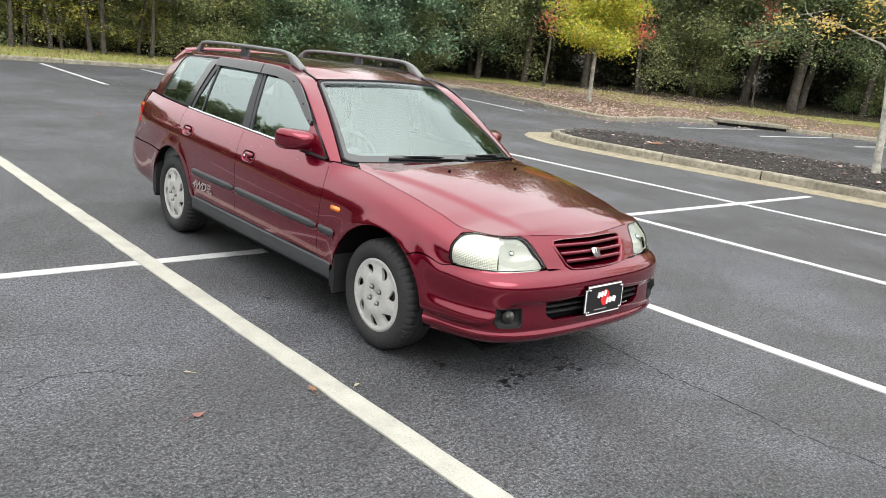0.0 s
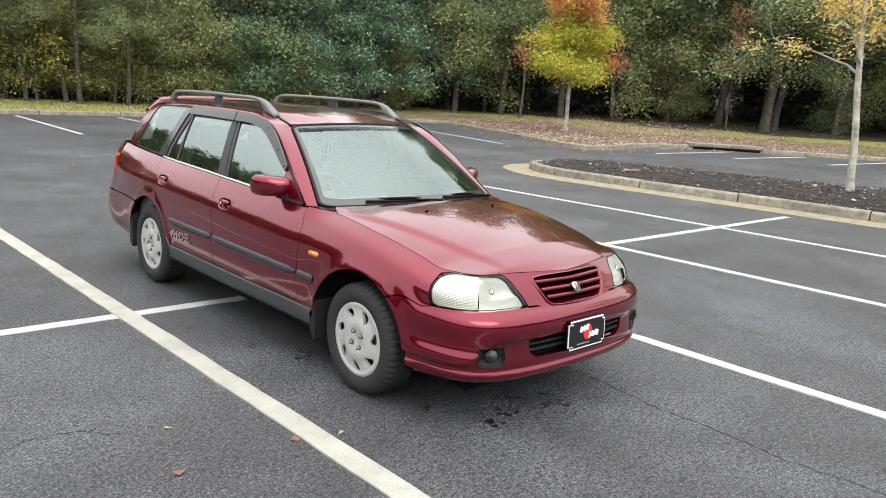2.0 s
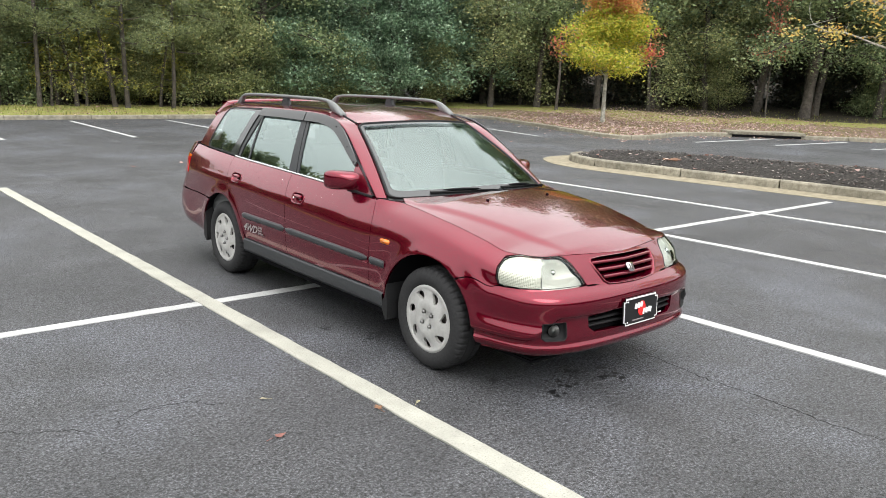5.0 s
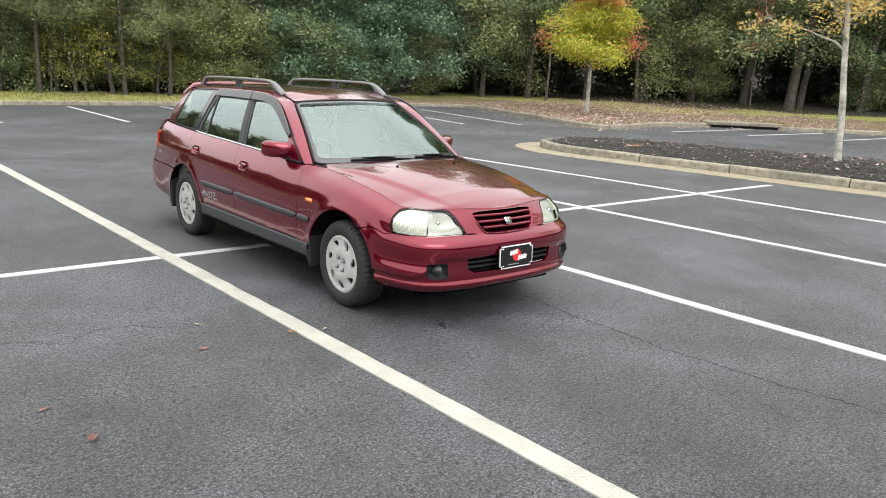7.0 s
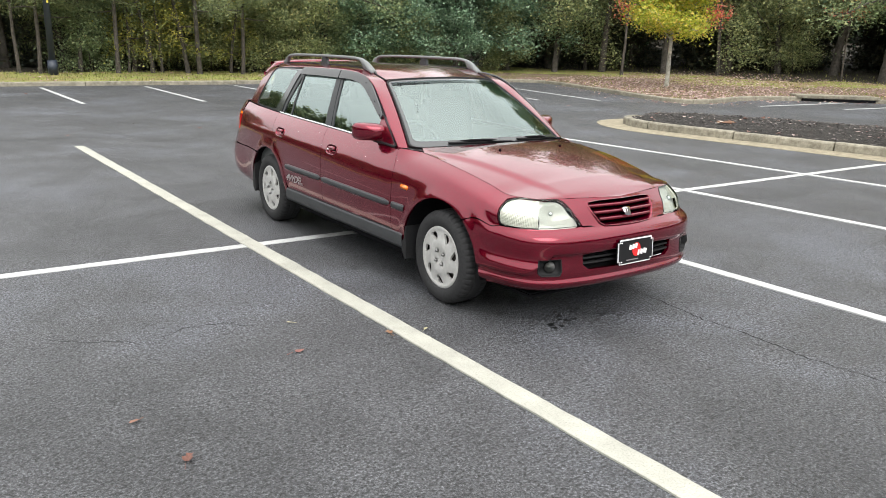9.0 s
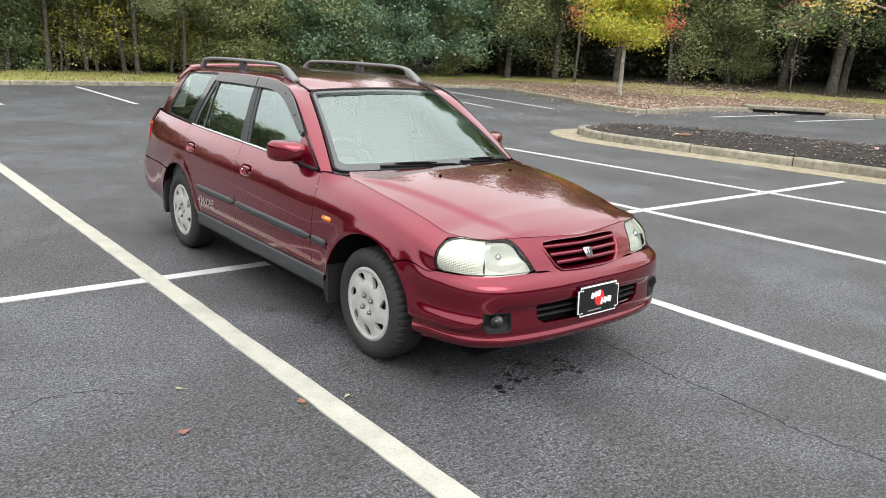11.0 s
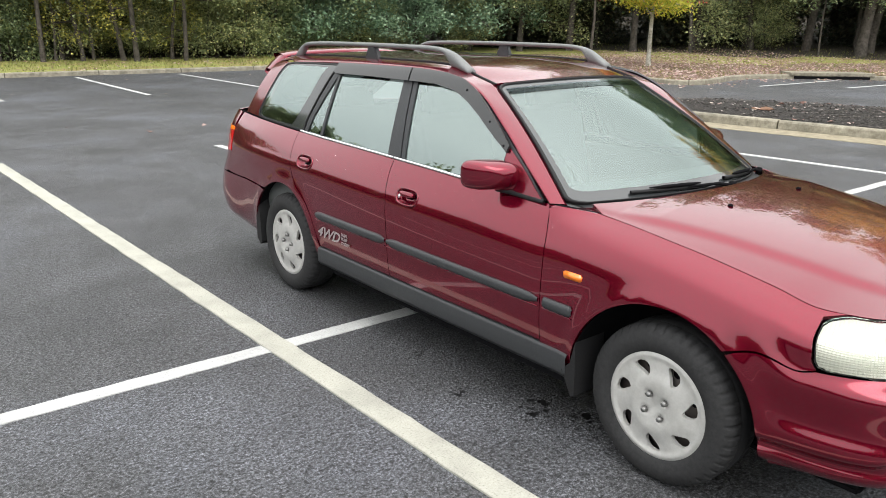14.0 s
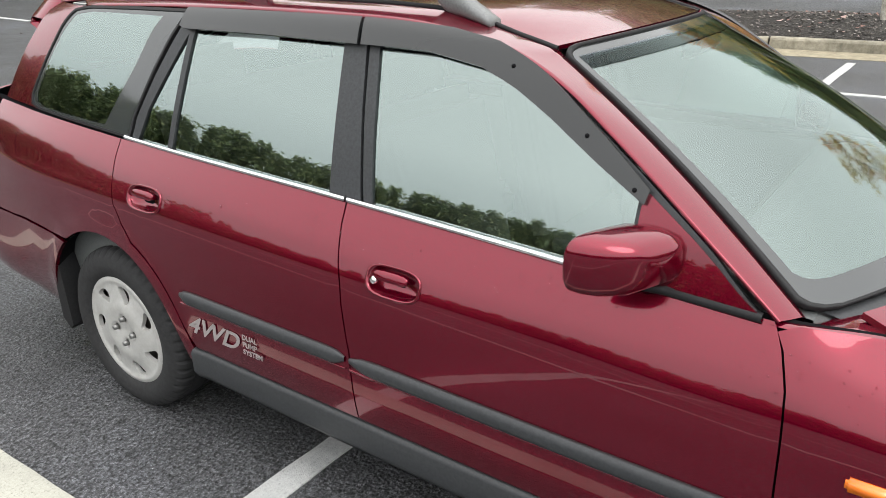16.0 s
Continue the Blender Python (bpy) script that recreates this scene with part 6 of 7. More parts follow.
edge_r = []
for k in np.linspace(1.0, 2.0, 20):
    p = strip_inner(k)
    edge_r.append((float(p[0]) - 0.004, float(p[1])))
front_edge = [(float(screen(a, 1)[0]), float(screen(a, 1)[1]) + 0.012) for a in np.linspace(-0.99, 0.99, 19)]
ROOF_POLY = front_edge + edge_r[1:] + [(x, 3.19 + 0.04 * (1 - (x / 0.5) ** 2)) for x in np.linspace(0.46, -0.46, 11)] + [(-x, y) for x, y in reversed(edge_r[1:])]
Skin().patch(roof_top, ROOF_POLY, out=OUT_UP, step=0.07, fold=0.01).make("roof", M_PAINT, car)
for mirror, side in SIDES:
    s = -1 if mirror else 1
    pts = [strip_inner(k) * [s, 1, 1] + np.array([0, 0, 0.003]) for k in np.linspace(1.0, 2.0, 40)]
    rod(pts, 0.0065, "drip_moulding", M_RUBBER, car, 6)

# --- side glass, frames, visors ---
FRAME_F = [on_shell(y, z) for y, z in [(0.628, 0.912)] + [(y, z - 0.004) for y, z in GAP[1:8]] + [(1.655, 1.3555), (1.615, 1.15), (1.575, 0.941), (1.3, 0.933), (1.0, 0.9235)]]
SAIL = [on_shell(y, z) for y, z in [(0.632, 0.913), (0.72, 0.979), (0.872, 1.084), (0.884, 1.06), (0.884, 0.922)]]
GLASS_F = [on_shell(y, z) for y, z in [(0.894, 0.928), (0.894, 1.068), (1.10, 1.215), (1.19, 1.267), (1.30, 1.300), (1.45, 1.315), (1.608, 1.318), (1.578, 1.13), (1.548, 0.945), (1.2, 0.936)]]
FRAME_R = [on_shell(y, z) for y, z in [(1.583, 0.941), (1.622, 1.15), (1.664, 1.3555), (2.0, 1.354), (2.330, 1.3485), (2.372, 1.29), (2.45, 1.16), (2.515, 1.03), (2.532, 0.962), (2.2, 0.954)]]
GLASS_R = [on_shell(y, z) for y, z in [(1.690, 0.948), (1.705, 1.13), (1.722, 1.318), (2.0, 1.316), (2.295, 1.310), (2.312, 1.13), (2.328, 0.962), (2.0, 0.956)]]
GLASS_V = [on_shell(y, z) for y, z in [(2.352, 0.964), (2.336, 1.13), (2.322, 1.285), (2.40, 1.16), (2.46, 1.06), (2.496, 0.968)]]
FRAME_Q = [on_shell(y, z) for y, z in [(2.540, 0.964), (2.523, 1.03), (2.457, 1.165), (2.38, 1.295), (2.340, 1.3485), (2.60, 1.3435), (2.86, 1.335), (2.955, 1.322), (3.02, 1.265), (3.09, 1.15), (3.155, 1.03), (3.150, 0.998), (3.10, 0.986), (2.8, 0.973)]]
GLASS_Q = [on_shell(y, z) for y, z in [(2.685, 0.988), (2.56, 1.17), (2.465, 1.325), (2.70, 1.322), (2.85, 1.318), (2.935, 1.305), (3.0, 1.25), (3.06, 1.15), (3.118, 1.035), (3.112, 1.008), (3.07, 0.999), (2.85, 0.991)]]
BAND_Q = [on_shell(y, z) for y, z in [(2.548, 0.972), (2.532, 1.03), (2.466, 1.165), (2.39, 1.295), (2.352, 1.341), (2.60, 1.336), (2.86, 1.328), (2.948, 1.316), (3.012, 1.26), (3.08, 1.15), (3.143, 1.033), (3.138, 1.004), (3.09, 0.993), (2.8, 0.980)]]
PILLAR_D = [on_shell(y, z) for y, z in [(2.50, 0.9635), (2.8, 0.9715), (3.10, 0.984), (3.36, 0.9985), (3.345, 1.02), (3.27, 1.14), (3.19, 1.26), (3.13, 1.318), (3.10, 1.335), (2.95, 1.3315), (2.9, 1.334), (2.955, 1.324), (3.02, 1.267), (3.09, 1.152), (3.157, 1.03), (3.152, 0.9965), (3.10, 0.9845)]]
VISOR_F = [on_shell(y, z) for y, z in [(0.876, 1.062), (0.870, 1.090), (0.98, 1.172), (1.09, 1.247), (1.18, 1.296), (1.27, 1.327), (1.40, 1.344), (1.662, 1.3535), (1.652, 1.298), (1.45, 1.297), (1.30, 1.276), (1.20, 1.240), (1.10, 1.189), (0.98, 1.118)]]
VISOR_R = [on_shell(y, z) for y, z in [(1.672, 1.3535), (1.664, 1.298), (2.0, 1.2985), (2.325, 1.294), (2.35, 1.30), (2.338, 1.345), (2.0, 1.3505)]]


def inner_glass(u, w):
    return glasshouse(u, w) - np.array([0.93, 0, 0.36]) * 0.006


for mirror, side in SIDES:
    fd, rd = panels[side]["fd"], panels[side]["rd"]
    cut(glasshouse, FRAME_F, [GLASS_F], out=OUT_SIDE, step=0.05, gap=0.001, fold=0.02).make("window_frame", M_TRIM, fd, "satin black window frame", mirror=mirror)
    cut(glasshouse, SAIL, out=OUT_SIDE, step=0.03, lift=0.006, fold=0.012).make("mirror_sail", M_PAINT, fd, mirror=mirror)
    cut(inner_glass, GLASS_F, out=OUT_SIDE, step=0.06, gap=-0.004, fold=0.004).make("window_glass", M_GLASS, fd, mirror=mirror)
    cut(glasshouse, FRAME_R, [GLASS_R, GLASS_V], out=OUT_SIDE, step=0.05, gap=0.001, fold=0.02).make("window_frame", M_TRIM, rd, "satin black window frame", mirror=mirror)
    cut(inner_glass, GLASS_R, out=OUT_SIDE, step=0.06, gap=-0.004, fold=0.004).make("window_glass", M_GLASS, rd, mirror=mirror)
    cut(inner_glass, GLASS_V, out=OUT_SIDE, step=0.06, gap=-0.004, fold=0.004).make("quarter_light", M_GLASS, rd, mirror=mirror)
    q = new("side_window")
    q.parent = car
    cut(glasshouse, FRAME_Q, [BAND_Q], out=OUT_SIDE, step=0.05, lift=0.003, fold=0.02).make("rubber_seal", M_RUBBER, q, mirror=mirror)
    cut(glasshouse, BAND_Q, [GLASS_Q], out=OUT_SIDE, step=0.05, fold=0.006).make("black_band", M_FRIT, q, "dark border band", mirror=mirror)
    cut(glasshouse, GLASS_Q, out=OUT_SIDE, step=0.06, fold=0.004).make("pane", M_GLASS, q, mirror=mirror)
    cut(glasshouse, PILLAR_D, out=OUT_SIDE, step=0.035, fold=0.012).make("rear_pillar", M_PAINT, car, mirror=mirror)

    cut(glasshouse, VISOR_F, out=OUT_SIDE, step=0.03, lift=0.019, fold=0.012).make("wind_visor", M_VISOR, fd, "smoked plastic wind visor", mirror=mirror)
    cut(glasshouse, VISOR_R, out=OUT_SIDE, step=0.03, lift=0.019, fold=0.012).make("wind_visor", M_VISOR, rd, "smoked plastic wind visor", mirror=mirror)
    for y, z in ((1.02, 1.17), (1.22, 1.285), (0.90, 1.085)):
        p, n = glasshouse(*on_shell(y, z)), np.array([0.93, 0, 0.36])
        bm = bmesh.new()
        bmesh.ops.create_uvsphere(bm, u_segments=8, v_segments=5, radius=0.005, matrix=Matrix.Translation(Vector((p + n * 0.019) * ([-1, 1, 1] if mirror else [1, 1, 1]))))
        part("clip", bm, M_DARK, fd)
    s = np.array([-1, 1, 1]) if mirror else np.array([1, 1, 1])
    # bright belt moulding under the windows
    for a, b, owner in ((0.890, 1.624, fd), (1.632, 2.560, rd)):
        rows = []
        for y in np.linspace(a, b, 16):
            p = glasshouse(y, 0.0)
            rows.append([(p + np.array(o)) * s for o in ((-0.004, 0, 0.012), (0.007, 0, 0.010), (0.009, 0, 0.002), (0.004, 0, -0.004), (-0.006, 0, -0.004))])
        Skin().strip([list(reversed(r)) for r in rows] if mirror else rows, True).make("belt_moulding", M_CHROME, owner, "thin chrome belt moulding")
    rows = []
    for y in np.linspace(0.625, 0.885, 8):
        p = glasshouse(y, 0.0)
        rows.append([(p + np.array(o)) * s for o in ((-0.004, 0, 0.014), (0.008, 0, 0.012), (0.010, 0, 0.001), (0.004, 0, -0.005), (-0.006, 0, -0.005))])
    Skin().strip([list(reversed(r)) for r in rows] if mirror else rows, True).make("belt_seal", M_RUBBER, fd)

    # rubbing strips along the doors
    def rubbing(y0, y1, za, zb, owner):
        rows = []
        ys = np.linspace(y0, y1, 26)
        for i, y in enumerate(ys):
            z = za + (zb - za) * i / 25
            t, w = at_yz(y, z)
            p = flank(t, w)
            e = min(1, 0.35 + min(i, 25 - i) * 0.5)
            h = 0.023 * e
            rows.append([(p + np.array(o)) * s for o in ((-0.004, 0, h), (0.010 * e, 0, h * 0.85), (0.015 * e, 0, h * 0.2), (0.014 * e, 0, -h * 0.5), (0.008 * e, 0, -h * 0.95), (-0.004, 0, -h))])
        Skin().strip([list(reversed(r)) for r in rows] if mirror else rows, True).make("rubbing_strip", M_TRIM, owner, "dark grey rubbing strip")
        low = [(flank(*at_yz(y, za + (zb - za) * i / 25 - 0.027)) + np.array([0.001, 0, 0])) * s for i, y in enumerate(ys)]
        rod(low, 0.0035, "swage_line", M_PAINT, owner, 6)

    rubbing(0.375, 0.522, 0.541, 0.544, panels[side]["wing"])
    rubbing(0.548, 1.556, 0.544, 0.5525, fd)
    rubbing(1.572, 2.236, 0.5525, 0.552, rd)

    # sill
    rows = []
    for y in np.linspace(0.385, 2.225, 30):
        x = flank(*at_yz(y, 0.40))[0]
        rows.append([np.array(p) * s for p in ((x - 0.05, y, 0.374), (x - 0.006, y, 0.366), (x + 0.004, y, 0.352), (x + 0.002, y, 0.285), (x - 0.012, y, 0.262), (x - 0.10, y, 0.255))])
    Skin().strip([list(reversed(r)) for r in rows] if mirror else rows).make("sill", M_TRIM, car, "dark grey plastic sill", False)

    # door handles
    def handle(y, z, owner):
        top = new("door_handle")
        top.parent = owner
        c = flank(*at_yz(y, z))
        n = normal_out(flank, *at_yz(y, z))
        up = np.array([0, 0, 1]) - n * n[2]
        up /= np.linalg.norm(up)
        al = np.cross(up, n)

        def plan_ring(a, h, k=22):
            return [(a * abs(math.cos(q)) ** 0.6 * math.copysign(1, math.cos(q)), h * abs(math.sin(q)) ** 0.7 * math.copysign(1, math.sin(q))) for q in np.linspace(0, 2 * math.pi, k, endpoint=False)]

        def lay(a, h, d, oa=0.0, oh=0.0):
            return [(c + al * (p + oa) + up * (q + oh) + n * d) * s for p, q in plan_ring(a, h)]

        rim_rows = [lay(0.082, 0.042, -0.004), lay(0.081, 0.041, 0.0040), lay(0.075, 0.036, 0.0045), lay(0.071, 0.032, -0.004), lay(0.064, 0.025, -0.019), lay(0.02, 0.008, -0.021), lay(0.001, 0.001, -0.021)]
        Skin().strip([list(reversed(r)) for r in rim_rows] if mirror else rim_rows, True).make("cup", M_PAINT, top)
        flap = [lay(0.050, 0.012, -0.010, 0.008, 0.013), lay(0.053, 0.014, 0.003, 0.008, 0.012), lay(0.047, 0.011, 0.008, 0.008, 0.011), lay(0.02, 0.004, 0.009, 0.008, 0.011), lay(0.001, 0.001, 0.009, 0.008, 0.011)]
        Skin().strip([list(reversed(r)) for r in flap] if mirror else flap, True).make("pull", M_PAINT, top)
        if owner is fd:
            bm = bmesh.new()
            q = Vector((c + al * 0.056 * (1 if (al[1] > 0) else -1) - up * 0.004 + n * 0.002) * s)
            bmesh.ops.create_cone(bm, cap_ends=True, segments=14, radius1=0.010, radius2=0.009, depth=0.008, matrix=Matrix.Translation(q) @ Vector(n * s).to_track_quat("Z", "Y").to_matrix().to_4x4())
            part("lock", bm, M_CHROME, top)

    handle(1.431, 0.790, fd)
    handle(2.388, 0.818, rd)

    # amber side repeater
    c = flank(*at_yz(0.390, 0.678))
    bm = bmesh.new()
    bmesh.ops.create_cube(bm, size=1, matrix=Matrix.Diagonal((0.016, 0.090, 0.029, 1)))
    bmesh.ops.bevel(bm, geom=bm.edges[:], offset=0.006, segments=3, affect="EDGES")
    bmesh.ops.transform(bm, matrix=pose(*(c * s)), verts=bm.verts)
    part("side_repeater", bm, M_AMBER, panels[side]["wing"], "amber side repeater lamp")

    # door mirror
    top = new("door_mirror")
    top.parent = fd
    rows = []
    prof = [(0.0, 0.90, 0.90), (0.010, 0.985, 0.985), (0.03, 1.0, 1.0), (0.06, 0.97, 0.96), (0.09, 0.84, 0.84), (0.11, 0.60, 0.62), (0.118, 0.30, 0.30), (0.12, 0.01, 0.01)]
    for d, ka, kb in prof:
        ringp = []
        for q in np.linspace(0, 2 * math.pi, 28, endpoint=False):
            ca, sa = math.cos(q), math.sin(q)
            a = 0.098 * ka * abs(ca) ** 0.55 * math.copysign(1, ca)
            b = 0.062 * kb * abs(sa) ** 0.6 * math.copysign(1, sa) * (1.0 + 0.12 * ca if sa > 0 else 1.0 + 0.02 * ca)
            # ca > 0 lies outboard
            ringp.append(np.array([0.812 + a - d * 0.10, 0.918 - d * 1.0 + a * 0.42, 0.984 + b]) * s)
        rows.append(ringp)
    Skin().strip(rows if mirror else [list(reversed(r)) for r in rows], True).make("housing", M_PAINT, top)
    gv = Skin()
    ringp = rows[0]
    c0 = np.mean(ringp, axis=0)
    gv.v, gv.n = [p + np.array([0, 0.0, 0]) for p in ringp] + [c0], [np.array([0, 1.0, 0])] * (len(ringp) + 1)
    gv.f = [(i, (i + 1) % len(ringp), len(ringp)) for i in range(len(ringp))]
    gv.make("mirror_glass", M_CHROME, top, "mirror glass")
    arm = [np.array(p) * s for p in ((0.775, 0.865, 0.950), (0.748, 0.835, 0.945), (0.715, 0.80, 0.94))]
    rod(arm, [0.032, 0.030, 0.028], "foot", M_PAINT, top, 14)
    arm = [np.array(p) * s for p in ((0.770, 0.875, 0.922), (0.748, 0.80, 0.915), (0.733, 0.70, 0.908))]
    rod(arm, [0.012, 0.011, 0.006], "foot_seal", M_RUBBER, top, 10, "black rubber foot")

    # arch liners, mud flaps
    for yc, r in ARCHES:
        rows = []
        for a in np.linspace(-8, 188, 26):
            y, z = yc - r * math.cos(radians(a)), WHEEL_Z + r * math.sin(radians(a))
            xo = abs(flank(*at_yz(min(max(y, -0.8), 3.6), max(z, 0.27)))[0]) - 0.012
            rows.append([np.array([xo, y, z]) * s, np.array([xo - 0.06, yc + (y - yc) * 1.05, WHEEL_Z + (z - WHEEL_Z) * 1.05]) * s, np.array([0.52, yc + (y - yc) * 1.05, WHEEL_Z + (z - WHEEL_Z) * 1.05]) * s, np.array([0.50, yc, WHEEL_Z]) * s])
        Skin().strip(rows).make("arch_liner", M_DARK, car)
    for pts in ([(0.345, 0.43), (0.365, 0.34), (0.405, 0.30), (0.352, 0.205), (0.335, 0.21), (0.338, 0.32)], [(2.955, 0.56), (2.985, 0.44), (2.985, 0.25), (2.945, 0.215), (2.925, 0.235), (2.935, 0.42)]):
        bm = bmesh.new()
        vs = [bm.verts.new(((0.842) * s[0], y, z)) for y, z in pts]
        f = bm.faces.new(vs)
        g = bmesh.ops.extrude_face_region(bm, geom=[f])
        bmesh.ops.translate(bm, verts=[v for v in g["geom"] if isinstance(v, bmesh.types.BMVert)], vec=(-0.17 * s[0], 0, 0))
        bmesh.ops.recalc_face_normals(bm, faces=bm.faces)
        part("mud_flap", bm, M_RUBBER, car, "black rubber mud flap", False)

    # roof rail
    top = new("roof_rail")
    top.parent = car

    def rail_x(y):
        return shell(y, 5.35)[0] + 0.005

    def rail_z(y):
        return roof_top(rail_x(y), y)[2]

    path = [(1.355, 0.006), (1.405, 0.022), (1.455, 0.042), (1.52, 0.059), (1.60, 0.067), (1.78, 0.070), (2.1, 0.071), (2.5, 0.071), (2.82, 0.070), (2.93, 0.063), (2.99, 0.044), (3.03, 0.012), (3.045, -0.004)]
    rows = []
    fine = natural([p[0] for p in path], [[p[1]] for p in path])
    for y in np.linspace(1.355, 3.045, 110):
        h = float(fine(y)[0])
        # the ends broaden into solid feet that stand on the roof
        w = 0.0165 + 0.0125 * max(0, 1 - abs(y - 1.40) / 0.18) + 0.006 * max(0, 1 - abs(y - 3.04) / 0.12)
        foot = min(1.0, max(0.0, min((y - 1.475) / 0.075, (2.985 - y) / 0.06)))
        foot = foot * foot * (3 - 2 * foot)
        high = h + 0.013
        low = -0.006 * (1 - foot) + (h - 0.012) * foot
        p = np.array([rail_x(y), y, rail_z(y) + (high + low) / 2])
        th = max(0.004, (high - low) / 2)
        rows.append([(p + np.array([w * abs(math.cos(q)) ** 0.8 * math.copysign(1, math.cos(q)), 0, th * abs(math.sin(q)) ** 0.8 * math.copysign(1, math.sin(q))])) * s for q in np.linspace(0, 2 * math.pi, 14, endpoint=False)])
    rows = [[np.mean(rows[0], axis=0) + (p - np.mean(rows[0], axis=0)) * 0.02 for p in rows[0]]] + rows + [[np.mean(rows[-1], axis=0) + (p - np.mean(rows[-1], axis=0)) * 0.02 for p in rows[-1]]]
    Skin().strip(rows if mirror else [list(reversed(r)) for r in rows], True).make("rail", M_RAIL, top, "satin grey-black roof rail")
    bm = bmesh.new()
    bmesh.ops.create_cube(bm, size=1, matrix=pose(rail_x(2.17) * s[0], 2.17, rail_z(2.17) + 0.031) @ Matrix.Diagonal((0.028, 0.060, 0.068, 1)))
    for v in bm.verts:
        if v.co.z < rail_z(2.17) + 0.03:
            v.co.y += 0.034 * (1 if v.co.y > 2.17 else -1)
    bmesh.ops.bevel(bm, geom=bm.edges[:], offset=0.004, segments=2, affect="EDGES")
    part("foot", bm, M_TRIM, top, "", False)

    # tail lamp wrapped round the corner
    TAIL = yz([(3.402, 0.876), (3.41, 0.745)]) + [(t, v_of_z(t, 0.74) * VS) for t in np.linspace(t_of_y(3.46), T_END - 0.45, 6)] + [(t, v_of_z(t, 0.876) * VS) for t in np.linspace(T_END - 0.45, t_of_y(3.46), 6)]
    tl = new("tail_lamp")
    tl.parent = car
    cut(flank, TAIL, out=(0.7, 0.7, 0), step=0.03, lift=0.004, fold=0.02).make("lens", M_REDLENS, tl, "red tail lamp lens", mirror=mirror)
    AMB = yz([(3.402, 0.90), (3.403, 0.880)]) + [(t, v_of_z(t, 0.88) * VS) for t in np.linspace(t_of_y(3.46), T_END - 0.45, 6)] + [(t, v_of_z(t, 0.905) * VS) for t in np.linspace(T_END - 0.45, t_of_y(3.46), 6)]
    cut(flank, AMB, out=(0.7, 0.7, 0), step=0.03, lift=0.004, fold=0.02).make("turn_lens", M_AMBER, tl, "amber turn lens", mirror=mirror)
    # corner skin behind the lamp
    BACK = yz([(3.40, 0.996), (3.41, 0.74), (3.425, 0.615)]) + [(t, v_of_z(t, 0.605) * VS) for t in np.linspace(t_of_y(3.46), T_END - 0.40, 6)] + [(t, VN * VS) for t in np.linspace(T_END - 0.40, t_of_y(3.42), 7)]
    cut(flank, BACK, out=(0.7, 0.7, 0), step=0.04, fold=0.01).make("rear_corner", M_PAINT, car, mirror=mirror)

# --- tailgate, rear window, spoiler ---
tailgate = new("tailgate")
tailgate.parent = car


@surface
def gate(u, w):
    """The tailgate: u across from -1 to 1, w up from the bumper to the roof."""
    t = T_END - np.abs(u) * 0.42
    low, mid_ = flank_raw(t, 3.4), flank_raw(t, VN)
    high = np.stack([0.50 * np.abs(u), 3.235 - 0.06 * u * u, 1.345 - 0.05 * u * u], 1)
    k = w[:, None]
    p = np.where(k < 0.5, low + (mid_ - low) * (k / 0.5), mid_ + (high - mid_) * ((k - 0.5) / 0.5))
    p[:, 0] *= np.where(u >= 0, 1, -1)
    return p


pane = rounded([(-0.86, 0.54), (0.86, 0.54), (0.84, 0.93), (-0.84, 0.93)], 2, True)
Skin().patch(gate, [(-1, 0.02), (0, 0.02), (1, 0.02), (1, 0.5), (1, 1), (0, 1), (-1, 1), (-1, 0.5)], [pane], out=(0, 1, 0.2), step=0.08, fold=0.015).make("panel", M_PAINT, tailgate)
Skin().patch(gate, pane, out=(0, 1, 0.2), step=0.1, fold=0.004).make("rear_window", M_GLASS, tailgate)
rows = []
for x in np.linspace(-0.50, 0.50, 21):
    y, z = 3.20 + 0.03 * (1 - (x / 0.5) ** 2), roof_top(x, 3.17)[2]
    rows.append([np.array([x, y + a, z + b]) for a, b in ((-0.05, 0.0), (-0.02, 0.022), (0.05, 0.034), (0.10, 0.030), (0.108, 0.018), (0.09, 0.0), (0.0, -0.02))])
Skin().strip(rows, True).make("spoiler", M_PAINT, car)
for a, b in ((-0.5, -0.62), (0.5, 0.62)):
    rows = []
    for k in np.linspace(0, 1, 12):
        x = (0.49 + 0.09 * k) * (1 if a > 0 else -1)
        rows.append([np.array([x, 3.20 + 0.02 * k + q, 1.345 - 0.09 * k + r]) for q, r in ((-0.08, -0.01), (-0.02, 0.02), (0.05, 0.025), (0.07, 0.0), (0.0, -0.03))])
    Skin().strip(rows if a > 0 else [list(reversed(r)) for r in rows], True).make("spoiler_end", M_PAINT, car)

